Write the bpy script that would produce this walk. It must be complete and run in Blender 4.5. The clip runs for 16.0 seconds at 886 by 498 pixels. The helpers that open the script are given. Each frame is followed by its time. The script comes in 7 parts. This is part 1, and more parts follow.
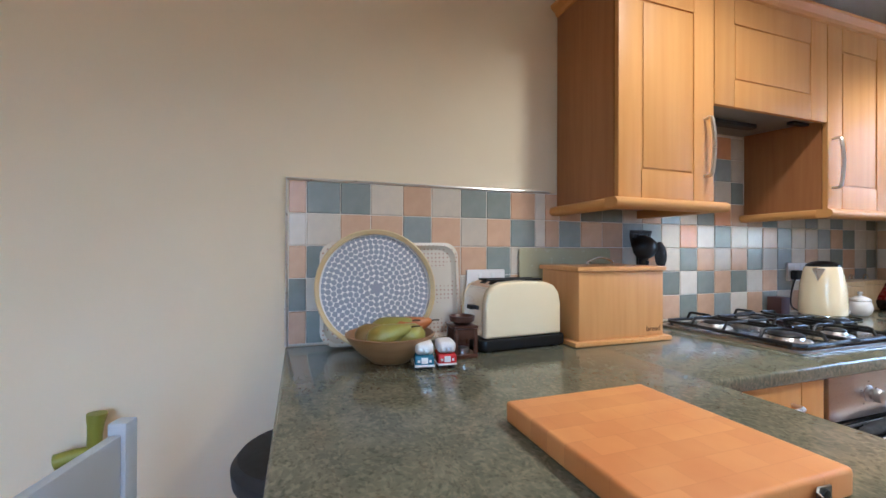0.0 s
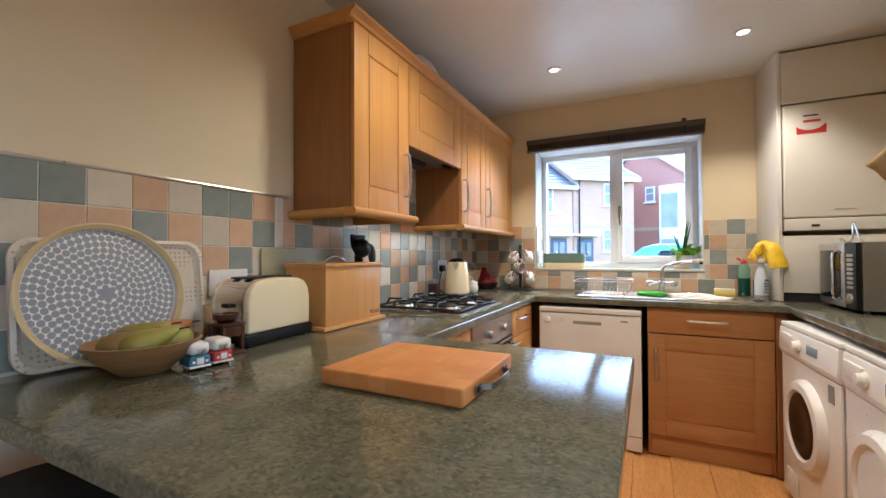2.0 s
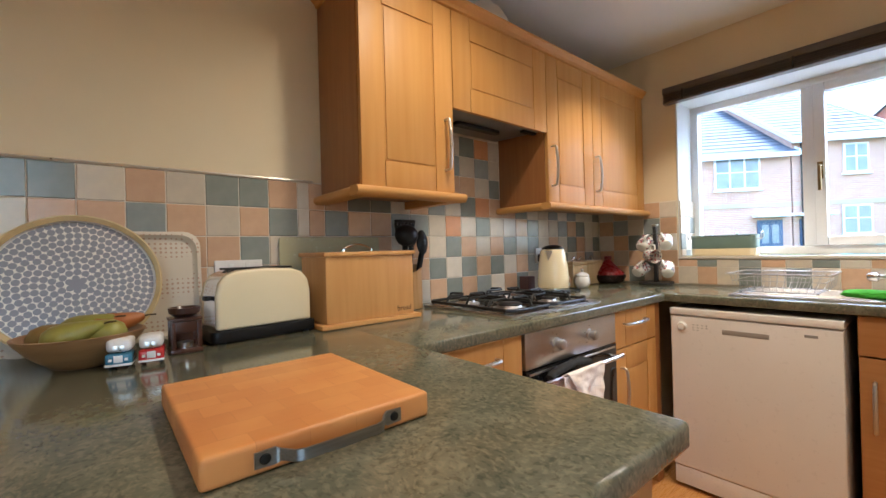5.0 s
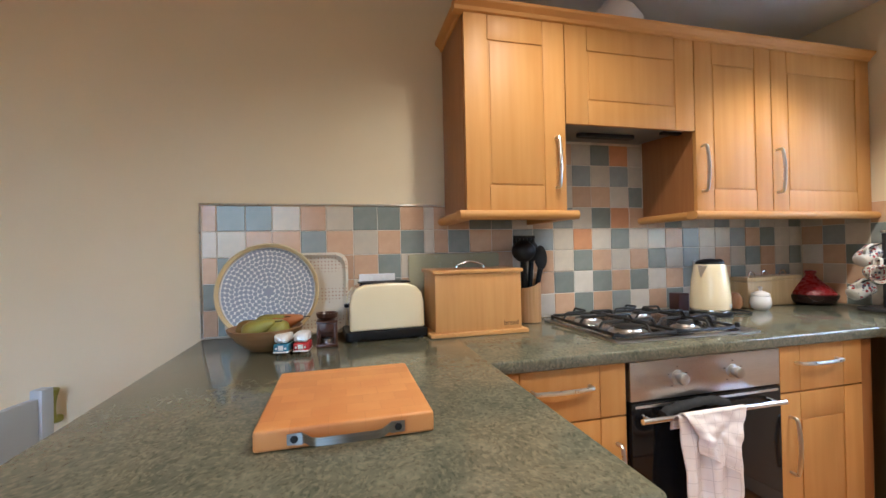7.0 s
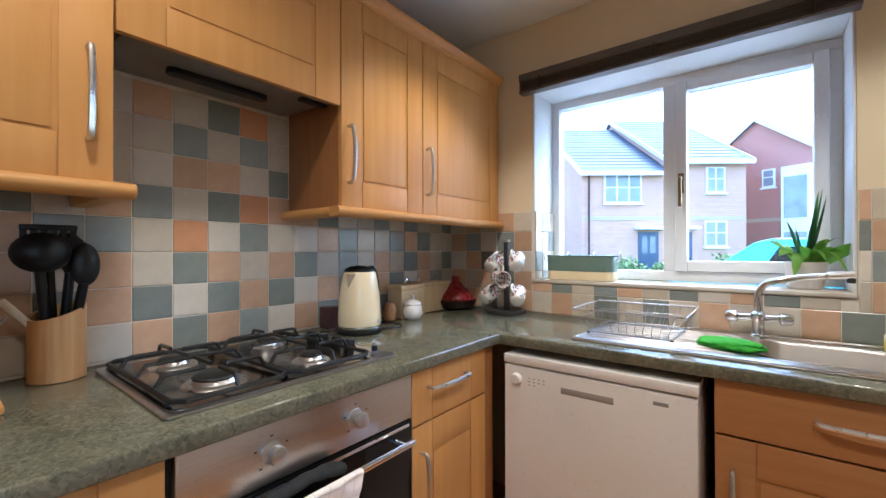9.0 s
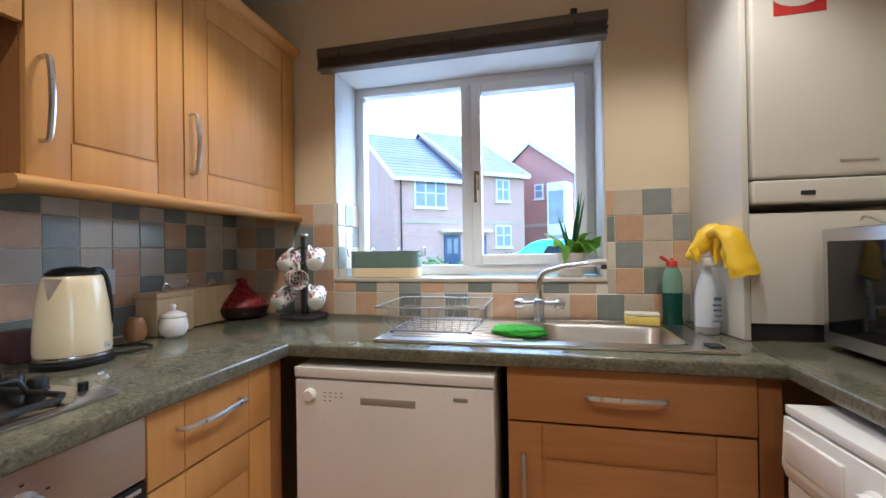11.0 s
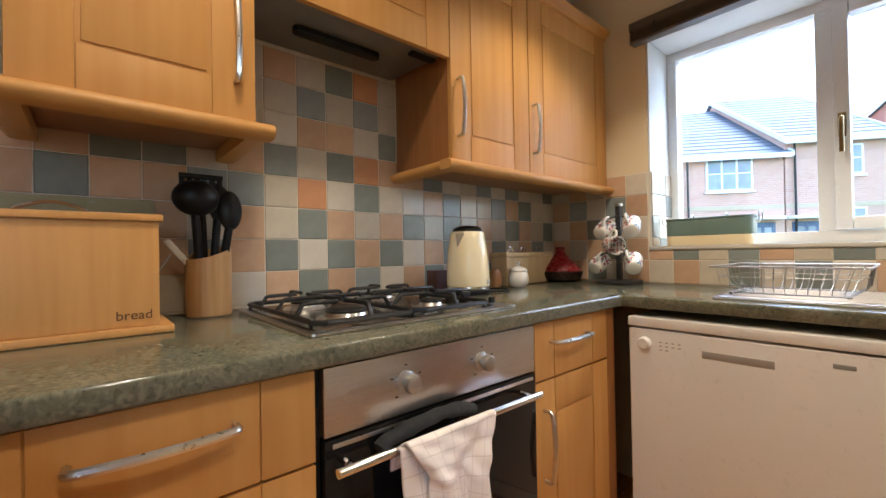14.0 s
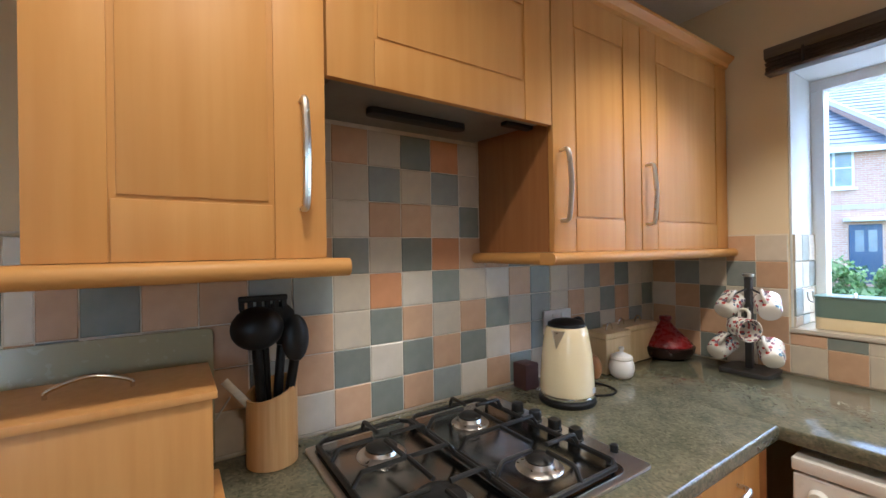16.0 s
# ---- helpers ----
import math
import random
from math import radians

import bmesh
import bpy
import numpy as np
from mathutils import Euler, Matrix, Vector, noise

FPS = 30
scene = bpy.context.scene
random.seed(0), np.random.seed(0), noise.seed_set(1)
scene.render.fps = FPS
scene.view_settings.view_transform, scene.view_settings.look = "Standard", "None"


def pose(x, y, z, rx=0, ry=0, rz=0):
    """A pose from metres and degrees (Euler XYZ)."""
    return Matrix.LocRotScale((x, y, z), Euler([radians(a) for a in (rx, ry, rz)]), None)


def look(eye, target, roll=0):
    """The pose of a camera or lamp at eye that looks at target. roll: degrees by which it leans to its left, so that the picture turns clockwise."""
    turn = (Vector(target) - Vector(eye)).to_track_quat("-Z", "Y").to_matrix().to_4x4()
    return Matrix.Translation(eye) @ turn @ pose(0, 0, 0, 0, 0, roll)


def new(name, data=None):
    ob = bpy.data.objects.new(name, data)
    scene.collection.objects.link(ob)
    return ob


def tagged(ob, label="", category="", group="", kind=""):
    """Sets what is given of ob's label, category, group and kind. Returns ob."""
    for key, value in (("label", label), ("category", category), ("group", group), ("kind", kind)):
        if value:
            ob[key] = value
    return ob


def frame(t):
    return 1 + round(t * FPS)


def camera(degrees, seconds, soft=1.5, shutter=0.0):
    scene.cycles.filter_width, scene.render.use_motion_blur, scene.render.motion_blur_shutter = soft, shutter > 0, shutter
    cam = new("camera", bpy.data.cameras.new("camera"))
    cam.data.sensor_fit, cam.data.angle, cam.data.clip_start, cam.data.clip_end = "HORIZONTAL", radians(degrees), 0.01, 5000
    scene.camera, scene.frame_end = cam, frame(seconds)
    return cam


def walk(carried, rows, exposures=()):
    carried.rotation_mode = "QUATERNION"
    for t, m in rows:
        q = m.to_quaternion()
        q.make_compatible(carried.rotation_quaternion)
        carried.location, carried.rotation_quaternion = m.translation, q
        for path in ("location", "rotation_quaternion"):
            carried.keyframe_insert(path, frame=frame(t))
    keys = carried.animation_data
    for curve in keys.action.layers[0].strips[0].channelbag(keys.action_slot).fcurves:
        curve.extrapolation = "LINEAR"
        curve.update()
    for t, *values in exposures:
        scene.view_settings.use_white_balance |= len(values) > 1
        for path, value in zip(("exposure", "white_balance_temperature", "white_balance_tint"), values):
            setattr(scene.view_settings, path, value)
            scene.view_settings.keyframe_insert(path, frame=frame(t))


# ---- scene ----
cam = camera(94.5, 16.0)
PATH = [
    (0, (0.059, 0.052, 1.203), (0.718, 1.94, 1.208), 0.2),
    (0.5, (0.026, 0.105, 1.206), (1.143, 1.764, 1.222), 0.2),
    (1, (-0.1, 0.118, 1.2), (1.369, 1.475, 1.218), 0.3),
    (1.5, (-0.22, 0.105, 1.191), (1.455, 1.198, 1.217), 0.0),
    (2, (-0.268, 0.06, 1.181), (1.523, 0.951, 1.212), -0.2),
    (2.5, (-0.242, 0.027, 1.182), (1.595, 0.819, 1.203), -0.4),
    (3, (-0.1, -0.032, 1.229), (1.734, 0.765, 1.244), -0.7),
    (3.5, (0.054, -0.102, 1.255), (1.842, 0.794, 1.264), -0.9),
    (4, (0.181, -0.133, 1.225), (1.886, 0.913, 1.232), -1.2),
    (4.5, (0.279, -0.125, 1.183), (1.802, 1.172, 1.191), -1.4),
    (5, (0.321, -0.123, 1.15), (1.605, 1.411, 1.156), -1.5),
    (5.2, (0.335, -0.147, 1.151), (1.492, 1.484, 1.166), -1.7),
    (7.3, (0.61, -0.348, 1.225), (1.082, 1.596, 1.236), -1.2),
    (7.5, (0.671, -0.273, 1.222), (1.259, 1.638, 1.23), -0.6),
    (8, (0.807, -0.173, 1.228), (1.676, 1.628, 1.232), -0.4),
    (8.5, (0.967, -0.115, 1.206), (2.191, 1.467, 1.221), -0.4),
    (9, (1.12, -0.054, 1.218), (2.689, 1.186, 1.226), -0.1),
    (9.5, (1.201, -0.045, 1.236), (3.017, 0.794, 1.238), 0.1),
    (9.7, (1.22, -0.046, 1.24), (3.097, 0.646, 1.238), 0.0),
    (11.8, (1.337, 0.028, 1.1), (3.289, 0.465, 1.114), -0.9),
    (12, (1.332, 0.054, 1.073), (3.241, 0.649, 1.09), -1.1),
    (12.5, (1.251, 0.098, 1.015), (3.001, 1.066, 1.03), -1.3),
    (13, (1.168, 0.074, 0.948), (2.732, 1.32, 0.967), -1.3),
    (13.5, (1.107, 0.043, 0.926), (2.518, 1.46, 0.947), -1.2),
    (14, (1.083, 0.065, 1.064), (2.386, 1.581, 1.082), -1.0),
    (14.5, (1.059, 0.106, 1.201), (2.291, 1.681, 1.214), -0.8),
    (15, (1.06, 0.162, 1.301), (2.243, 1.775, 1.308), -0.9),
    (15.5, (1.101, 0.227, 1.348), (2.242, 1.87, 1.354), -0.9),
    (16, (1.138, 0.314, 1.377), (2.239, 1.983, 1.381), -0.9),
]
EXPOSURES = [(0, 3.72, 4650, 6), (1.5, 3.45, 5200, 6), (2.2, 3.35, 5400, 6), (3.5, 3.35, 5000, 6), (5.2, 3.35, 5600, 6), (7.3, 3.6, 5080, 6), (8.2, 3.28, 5000, 6), (9.7, 3.17, 4950, 6), (11.8, 2.9, 5350, 6), (13, 3.05, 6150, 6), (14.5, 3.15, 5530, 6), (16, 3.15, 5250, 6)]
walk(cam, [(t, look(eye, target, roll)) for t, eye, target, roll in PATH], EXPOSURES)

# ---------------------------------------------------------------- light
world = bpy.data.worlds.new("sky_world")
scene.world = world
world.use_nodes = True
wn = world.node_tree
sky = wn.nodes.new("ShaderNodeTexSky")
sky.sky_type = "NISHITA"
sky.sun_disc = False
sky.sun_elevation, sky.sun_rotation = radians(60), radians(124)
sky.dust_density, sky.ozone_density, sky.air_density = 2.0, 1.0, 1.0
wn.nodes["Background"].inputs["Strength"].default_value = 0.15
wn.links.new(sky.outputs[0], wn.nodes["Background"].inputs["Color"])

sun_data = bpy.data.lights.new("sun", "SUN")
sun_data.energy, sun_data.angle, sun_data.color = 0.5, radians(50), (0.84, 0.93, 1.0)
sun = new("sun", sun_data)
sun.matrix_world = look((0, 0, 0), (-0.40, 0.26, -0.85))

LAMP_POWER, LAMP_COLOUR = 4.6, (1.0, 0.80, 0.57)
CEIL = 2.35
YN, XE, YS, XW, YS2 = 1.376, 3.003, -1.21, -2.6, -2.4     # inner faces of the walls
WT = 0.91                                               # worktop height


# ---------------------------------------------------------------- materials
def node_mat(name):
    m = bpy.data.materials.new(name)
    m.use_nodes = True
    nt = m.node_tree
    return m, nt, nt.nodes["Principled BSDF"]


def surface(name, a, b=None, rough=0.5, metal=0.0, scale=8.0, stretch=(1, 1, 1), detail=4.0, bump=0.0, bump_scale=60.0,
            coat=0.0, vary=0.0, rough_vary=0.08, island=False, spec=0.5):
    """Two colours mixed by a stretched noise, a second fine noise for relief and gloss, and a shade per object."""
    m, nt, bsdf = node_mat(name)
    n, l = nt.nodes, nt.links
    co = n.new("ShaderNodeTexCoord")
    mp = n.new("ShaderNodeMapping")
    mp.inputs["Scale"].default_value = stretch
    l.new(co.outputs["Object"], mp.inputs[0])
    nz = n.new("ShaderNodeTexNoise")
    nz.inputs["Scale"].default_value, nz.inputs["Detail"].default_value = scale, detail
    l.new(mp.outputs[0], nz.inputs["Vector"])
    ramp = n.new("ShaderNodeValToRGB")
    b = b or tuple(c * 0.85 for c in a)
    ramp.color_ramp.elements[0].position, ramp.color_ramp.elements[1].position = 0.32, 0.68
    ramp.color_ramp.elements[0].color, ramp.color_ramp.elements[1].color = (*b, 1), (*a, 1)
    l.new(nz.outputs["Fac"], ramp.inputs[0])
    out = ramp.outputs[0]
    if vary:
        rnd = n.new("ShaderNodeNewGeometry" if island else "ShaderNodeObjectInfo")
        hsv = n.new("ShaderNodeHueSaturation")
        rng = n.new("ShaderNodeMapRange")
        rng.inputs["To Min"].default_value, rng.inputs["To Max"].default_value = 1 - vary, 1 + vary
        l.new(rnd.outputs["Random Per Island" if island else "Random"], rng.inputs["Value"])
        l.new(rng.outputs[0], hsv.inputs["Value"])
        l.new(out, hsv.inputs["Color"])
        out = hsv.outputs[0]
    l.new(out, bsdf.inputs["Base Color"])
    fine = n.new("ShaderNodeTexNoise")
    fine.inputs["Scale"].default_value = bump_scale
    l.new(mp.outputs[0], fine.inputs["Vector"])
    rr = n.new("ShaderNodeMapRange")
    rr.inputs["To Min"].default_value, rr.inputs["To Max"].default_value = max(0.02, rough - rough_vary), min(1, rough + rough_vary)
    l.new(fine.outputs["Fac"], rr.inputs["Value"])
    l.new(rr.outputs[0], bsdf.inputs["Roughness"])
    if bump:
        bp = n.new("ShaderNodeBump")
        bp.inputs["Strength"].default_value, bp.inputs["Distance"].default_value = bump, 0.002
        l.new(fine.outputs["Fac"], bp.inputs["Height"])
        l.new(bp.outputs[0], bsdf.inputs["Normal"])
    bsdf.inputs["Metallic"].default_value = metal
    bsdf.inputs["Coat Weight"].default_value = coat
    bsdf.inputs["Coat Roughness"].default_value = 0.12
    bsdf.inputs["Specular IOR Level"].default_value = spec
    return m


def glow(name, colour, strength):
    m, nt, bsdf = node_mat(name)
    bsdf.inputs["Emission Color"].default_value = (*colour, 1)
    bsdf.inputs["Emission Strength"].default_value = strength
    return m


def clear(name, colour, rough=0.0, ior=1.45):
    m, nt, bsdf = node_mat(name)
    bsdf.inputs["Base Color"].default_value = (*colour, 1)
    bsdf.inputs["Transmission Weight"].default_value = 1.0
    bsdf.inputs["Roughness"].default_value, bsdf.inputs["IOR"].default_value = rough, ior
    return m


def stone_mat():
    """Green-grey mottled laminate with pale and dark flecks."""
    m, nt, bsdf = node_mat("worktop_laminate")
    n, l = nt.nodes, nt.links
    co = n.new("ShaderNodeTexCoord")
    warp = n.new("ShaderNodeTexNoise")
    warp.inputs["Scale"].default_value, warp.inputs["Detail"].default_value = 9.0, 3.0
    l.new(co.outputs["Object"], warp.inputs["Vector"])
    mixv = n.new("ShaderNodeMix")
    mixv.data_type = "VECTOR"
    mixv.inputs["Factor"].default_value = 0.06
    l.new(co.outputs["Object"], mixv.inputs[4])
    l.new(warp.outputs["Color"], mixv.inputs[5])
    big = n.new("ShaderNodeTexNoise")
    big.inputs["Scale"].default_value, big.inputs["Detail"].default_value, big.inputs["Roughness"].default_value = 16.0, 6.0, 0.65
    l.new(mixv.outputs[1], big.inputs["Vector"])
    ramp = n.new("ShaderNodeValToRGB")
    e = ramp.color_ramp.elements
    e[0].position, e[0].color = 0.25, (0.076, 0.080, 0.057, 1)
    e[1].position, e[1].color = 0.75, (0.185, 0.172, 0.116, 1)
    mid = e.new(0.5)
    mid.color = (0.122, 0.123, 0.085, 1)
    l.new(big.outputs["Fac"], ramp.inputs[0])
    vein = n.new("ShaderNodeTexNoise")
    vein.inputs["Scale"].default_value, vein.inputs["Detail"].default_value = 130.0, 4.0
    drawn = n.new("ShaderNodeMapping")
    drawn.inputs["Scale"].default_value = (1.0, 0.72, 1.0)
    l.new(mixv.outputs[1], drawn.inputs[0])
    l.new(drawn.outputs[0], vein.inputs["Vector"])
    vr = n.new("ShaderNodeValToRGB")
    vr.color_ramp.elements[0].position, vr.color_ramp.elements[1].position = 0.48, 0.64
    vr.color_ramp.elements[0].color, vr.color_ramp.elements[1].color = (0, 0, 0, 1), (1, 1, 1, 1)
    l.new(vein.outputs["Fac"], vr.inputs[0])
    mix = n.new("ShaderNodeMix")
    mix.data_type = "RGBA"
    mix.inputs[7].default_value = (0.235, 0.212, 0.138, 1)
    sc = n.new("ShaderNodeMath")
    sc.operation = "MULTIPLY"
    sc.inputs[1].default_value = 0.50
    l.new(vr.outputs[0], sc.inputs[0])
    l.new(sc.outputs[0], mix.inputs[0])
    l.new(ramp.outputs[0], mix.inputs[6])
    speck = n.new("ShaderNodeTexNoise")
    speck.inputs["Scale"].default_value, speck.inputs["Detail"].default_value = 150.0, 3.0
    l.new(drawn.outputs[0], speck.inputs["Vector"])
    sr = n.new("ShaderNodeValToRGB")
    sr.color_ramp.elements[0].position, sr.color_ramp.elements[1].position = 0.34, 0.47
    sr.color_ramp.elements[0].color, sr.color_ramp.elements[1].color = (0.42, 0.42, 0.42, 1), (0, 0, 0, 1)
    l.new(speck.outputs["Fac"], sr.inputs[0])
    dark = n.new("ShaderNodeMix")
    dark.data_type = "RGBA"
    dark.inputs[7].default_value = (0.022, 0.026, 0.020, 1)
    l.new(sr.outputs[0], dark.inputs[0])
    l.new(mix.outputs[2], dark.inputs[6])
    l.new(dark.outputs[2], bsdf.inputs["Base Color"])
    rr = n.new("ShaderNodeMapRange")
    rr.inputs["To Min"].default_value, rr.inputs["To Max"].default_value = 0.08, 0.15
    bsdf.inputs["Specular IOR Level"].default_value = 0.45
    l.new(big.outputs["Fac"], rr.inputs["Value"])
    l.new(rr.outputs[0], bsdf.inputs["Roughness"])
    bp = n.new("ShaderNodeBump")
    bp.inputs["Strength"].default_value, bp.inputs["Distance"].default_value = 0.08, 0.001
    l.new(vein.outputs["Fac"], bp.inputs["Height"])
    l.new(bp.outputs[0], bsdf.inputs["Normal"])
    return m


def brick_mat(name, a, b, mortar):
    m, nt, bsdf = node_mat(name)
    n, l = nt.nodes, nt.links
    co = n.new("ShaderNodeTexCoord")
    mp = n.new("ShaderNodeMapping")
    mp.inputs["Rotation"].default_value = (radians(90), 0, radians(90))
    sep, com = n.new("ShaderNodeSeparateXYZ"), n.new("ShaderNodeCombineXYZ")
    add = n.new("ShaderNodeMath")
    l.new(co.outputs["Object"], sep.inputs[0])
    l.new(sep.outputs[0], add.inputs[0]), l.new(sep.outputs[1], add.inputs[1])
    l.new(add.outputs[0], com.inputs[0]), l.new(sep.outputs[2], com.inputs[1])
    br = n.new("ShaderNodeTexBrick")
    br.inputs["Color1"].default_value, br.inputs["Color2"].default_value, br.inputs["Mortar"].default_value = (*a, 1), (*b, 1), (*mortar, 1)
    br.inputs["Scale"].default_value, br.inputs["Brick Width"].default_value, br.inputs["Row Height"].default_value = 1.0, 0.225, 0.075
    br.inputs["Mortar Size"].default_value = 0.006
    l.new(com.outputs[0], br.inputs["Vector"])
    l.new(br.outputs["Color"], bsdf.inputs["Base Color"])
    bsdf.inputs["Roughness"].default_value = 0.9
    return m


M = {}
M["wall"] = surface("magnolia_paint", (0.73, 0.62, 0.435), (0.70, 0.59, 0.405), 0.75, scale=2.5, bump=0.12, bump_scale=220)
M["ceiling"] = surface("ceiling_paint", (0.80, 0.79, 0.76), (0.77, 0.76, 0.73), 0.33, scale=3, bump=0.08, bump_scale=200)
M["beech"] = surface("beech_veneer", (0.57, 0.295, 0.085), (0.52, 0.255, 0.066), 0.48, scale=3.0, stretch=(13, 13, 0.7), bump=0.05, bump_scale=30, vary=0.05, spec=0.35)
M["beech_h"] = surface("beech_veneer_across", (0.57, 0.295, 0.085), (0.52, 0.255, 0.066), 0.48, scale=3.0, stretch=(0.7, 0.7, 13), bump=0.05, bump_scale=30, vary=0.05, spec=0.35)
# Door beech again, darkened: shade on sides and undersides is in the colour.
M["beech_shaded"] = surface("beech_shaded_panel", (0.34, 0.145, 0.046), (0.29, 0.118, 0.036), 0.42, scale=3.0, stretch=(20, 20, 1.1), bump=0.05, bump_scale=30)
# Beech of the fronts with the dimness near the floor put into the colour.
M["beech_low_shaded"] = surface("beech_low_shaded_panel", (0.43, 0.205, 0.068), (0.38, 0.17, 0.052), 0.45, scale=3.0, stretch=(1.2, 1.2, 20), bump=0.05, bump_scale=30)
M["worktop"] = stone_mat()
M["grout"] = surface("tile_grout", (0.74, 0.68, 0.57), (0.64, 0.58, 0.48), 0.85, scale=30, bump=0.3, bump_scale=150)
for key, a, b in (("C", (0.60, 0.525, 0.41), (0.53, 0.465, 0.38)), ("P", (0.60, 0.395, 0.255), (0.53, 0.345, 0.22)), ("O", (0.60, 0.295, 0.15), (0.53, 0.26, 0.13)),
                  ("G", (0.245, 0.265, 0.24), (0.205, 0.228, 0.21)), ("B", (0.31, 0.335, 0.32), (0.265, 0.29, 0.28)), ("L", (0.66, 0.60, 0.51), (0.60, 0.54, 0.45))):
    M["tile_" + key] = surface("glazed_tile_" + key, a, b, 0.24, scale=22, bump=0.22, bump_scale=26, vary=0.09, detail=6)
M["chrome"] = surface("chrome", (0.80, 0.80, 0.80), (0.74, 0.74, 0.74), 0.12, 1.0, rough_vary=0.05)
M["satin"] = surface("satin_nickel", (0.68, 0.66, 0.63), (0.62, 0.60, 0.57), 0.30, 1.0)
M["steel"] = surface("brushed_steel", (0.58, 0.56, 0.54), (0.52, 0.50, 0.48), 0.30, 1.0, scale=6, stretch=(2, 60, 60))
M["white"] = surface("white_enamel", (0.76, 0.73, 0.70), (0.73, 0.70, 0.67), 0.30, scale=4)
M["white_soft"] = surface("white_plastic", (0.78, 0.77, 0.74), (0.74, 0.73, 0.70), 0.45, scale=10)
M["upvc"] = surface("white_upvc", (0.82, 0.84, 0.86), (0.79, 0.81, 0.83), 0.25, scale=4)
M["cream"] = surface("cream_enamel", (0.82, 0.70, 0.46), (0.79, 0.67, 0.43), 0.22, scale=5, coat=0.4)
M["black"] = surface("black_plastic", (0.006, 0.006, 0.007), (0.009, 0.009, 0.009), 0.42, scale=20, spec=0.3)
M["iron"] = surface("cast_iron_black", (0.006, 0.006, 0.006), (0.010, 0.010, 0.010), 0.45, scale=40, bump=0.2, bump_scale=200)
M["black_glass"] = surface("black_glass", (0.006, 0.006, 0.007), (0.008, 0.008, 0.008), 0.06, rough_vary=0.02, spec=0.3)
M["rubber"] = surface("dark_rubber", (0.02, 0.02, 0.022), (0.03, 0.03, 0.03), 0.7)
M["brass"] = surface("aged_brass", (0.25, 0.18, 0.08), (0.16, 0.11, 0.05), 0.38, 1.0, scale=30)
M["floor"] = surface("laminate_floor", (0.60, 0.295, 0.095), (0.50, 0.23, 0.07), 0.28, scale=4, stretch=(1.2, 18, 18), bump=0.05, bump_scale=20, vary=0.08)
M["glass"] = clear("window_glass", (1, 1, 1))
M["hood"] = surface("hood_grey_metal", (0.27, 0.255, 0.235), (0.23, 0.22, 0.205), 0.42, 0.6, scale=10)


# ---------------------------------------------------------------- building helpers
def finish(me, angle=40):
    for p in me.polygons:
        p.use_smooth = True
    me.set_sharp_from_angle(angle=radians(angle))
    return me


def mesh_of(name, bm, material, shift=(0, 0, 0), angle=40):
    bmesh.ops.translate(bm, vec=Vector(shift), verts=bm.verts)
    bmesh.ops.recalc_face_normals(bm, faces=bm.faces)
    me = bpy.data.meshes.new(name)
    bm.to_mesh(me)
    bm.free()
    for one in (material if isinstance(material, (list, tuple)) else (material,)):
        me.materials.append(one)
    return finish(me, angle)


def root_of(ob):
    while ob.parent:
        ob = ob.parent
    return ob


def part(name, bm, material, parent, label="", angle=40):
    """Links a bmesh, built in world places, as one mesh under a thing or a part."""
    at = root_of(parent).location
    ob = new(name, mesh_of(name, bm, material, (-at[0], -at[1], -at[2]), angle))
    ob.parent = parent
    return tagged(ob, label)


def thing(name, at, label, category, group="", kind=""):
    ob = new(name)
    ob.empty_display_size = 0.05
    ob.location = at
    return tagged(ob, label, category, group, kind)


def single(name, bm, material, label, category, group="", kind="", angle=40, at=None):
    at = at or (0, 0, 0)
    ob = new(name, mesh_of(name, bm, material, (-at[0], -at[1], -at[2]), angle))
    ob.location = at
    return tagged(ob, label, category, group, kind)


def box(x0, x1, y0, y1, z0, z1, bevel=0.002, seg=2, bm=None, turn=None):
    b = bmesh.new()
    bmesh.ops.create_cube(b, size=1.0)
    for v in b.verts:
        v.co = Vector(((x0 + x1) / 2 + v.co.x * (x1 - x0), (y0 + y1) / 2 + v.co.y * (y1 - y0), (z0 + z1) / 2 + v.co.z * (z1 - z0)))
    if bevel:
        bmesh.ops.bevel(b, geom=b.edges[:], offset=min(bevel, 0.45 * min(abs(x1 - x0), abs(y1 - y0), abs(z1 - z0))), segments=seg, profile=0.6, affect="EDGES")
    if turn:
        bmesh.ops.transform(b, matrix=turn, verts=b.verts)
    return merge(bm, b)


def merge(bm, b):
    if bm is None:
        return b
    me = bpy.data.meshes.new("tmp")
    b.to_mesh(me)
    b.free()
    bm.from_mesh(me)
    bpy.data.meshes.remove(me)
    return bm


def lathe(profile, at=(0, 0, 0), steps=32, bm=None, turn=None):
    """Turns a profile of (radius, height) round the upright axis through at."""
    b = bmesh.new()
    rings = []
    for r, h in profile:
        if r < 1e-5:
            rings.append([b.verts.new((0, 0, h))])
        else:
            rings.append([b.verts.new((r * math.cos(2 * math.pi * k / steps), r * math.sin(2 * math.pi * k / steps), h)) for k in range(steps)])
    for a, c in zip(rings, rings[1:]):
        for k in range(steps):
            q = (k + 1) % steps
            if len(a) == 1 and len(c) > 1:
                b.faces.new((a[0], c[k], c[q]))
            elif len(c) == 1 and len(a) > 1:
                b.faces.new((a[k], a[q], c[0]))
            elif len(a) > 1:
                b.faces.new((a[k], a[q], c[q], c[k]))
    m = Matrix.Translation(at) @ (turn or Matrix())
    bmesh.ops.transform(b, matrix=m, verts=b.verts)
    return merge(bm, b)


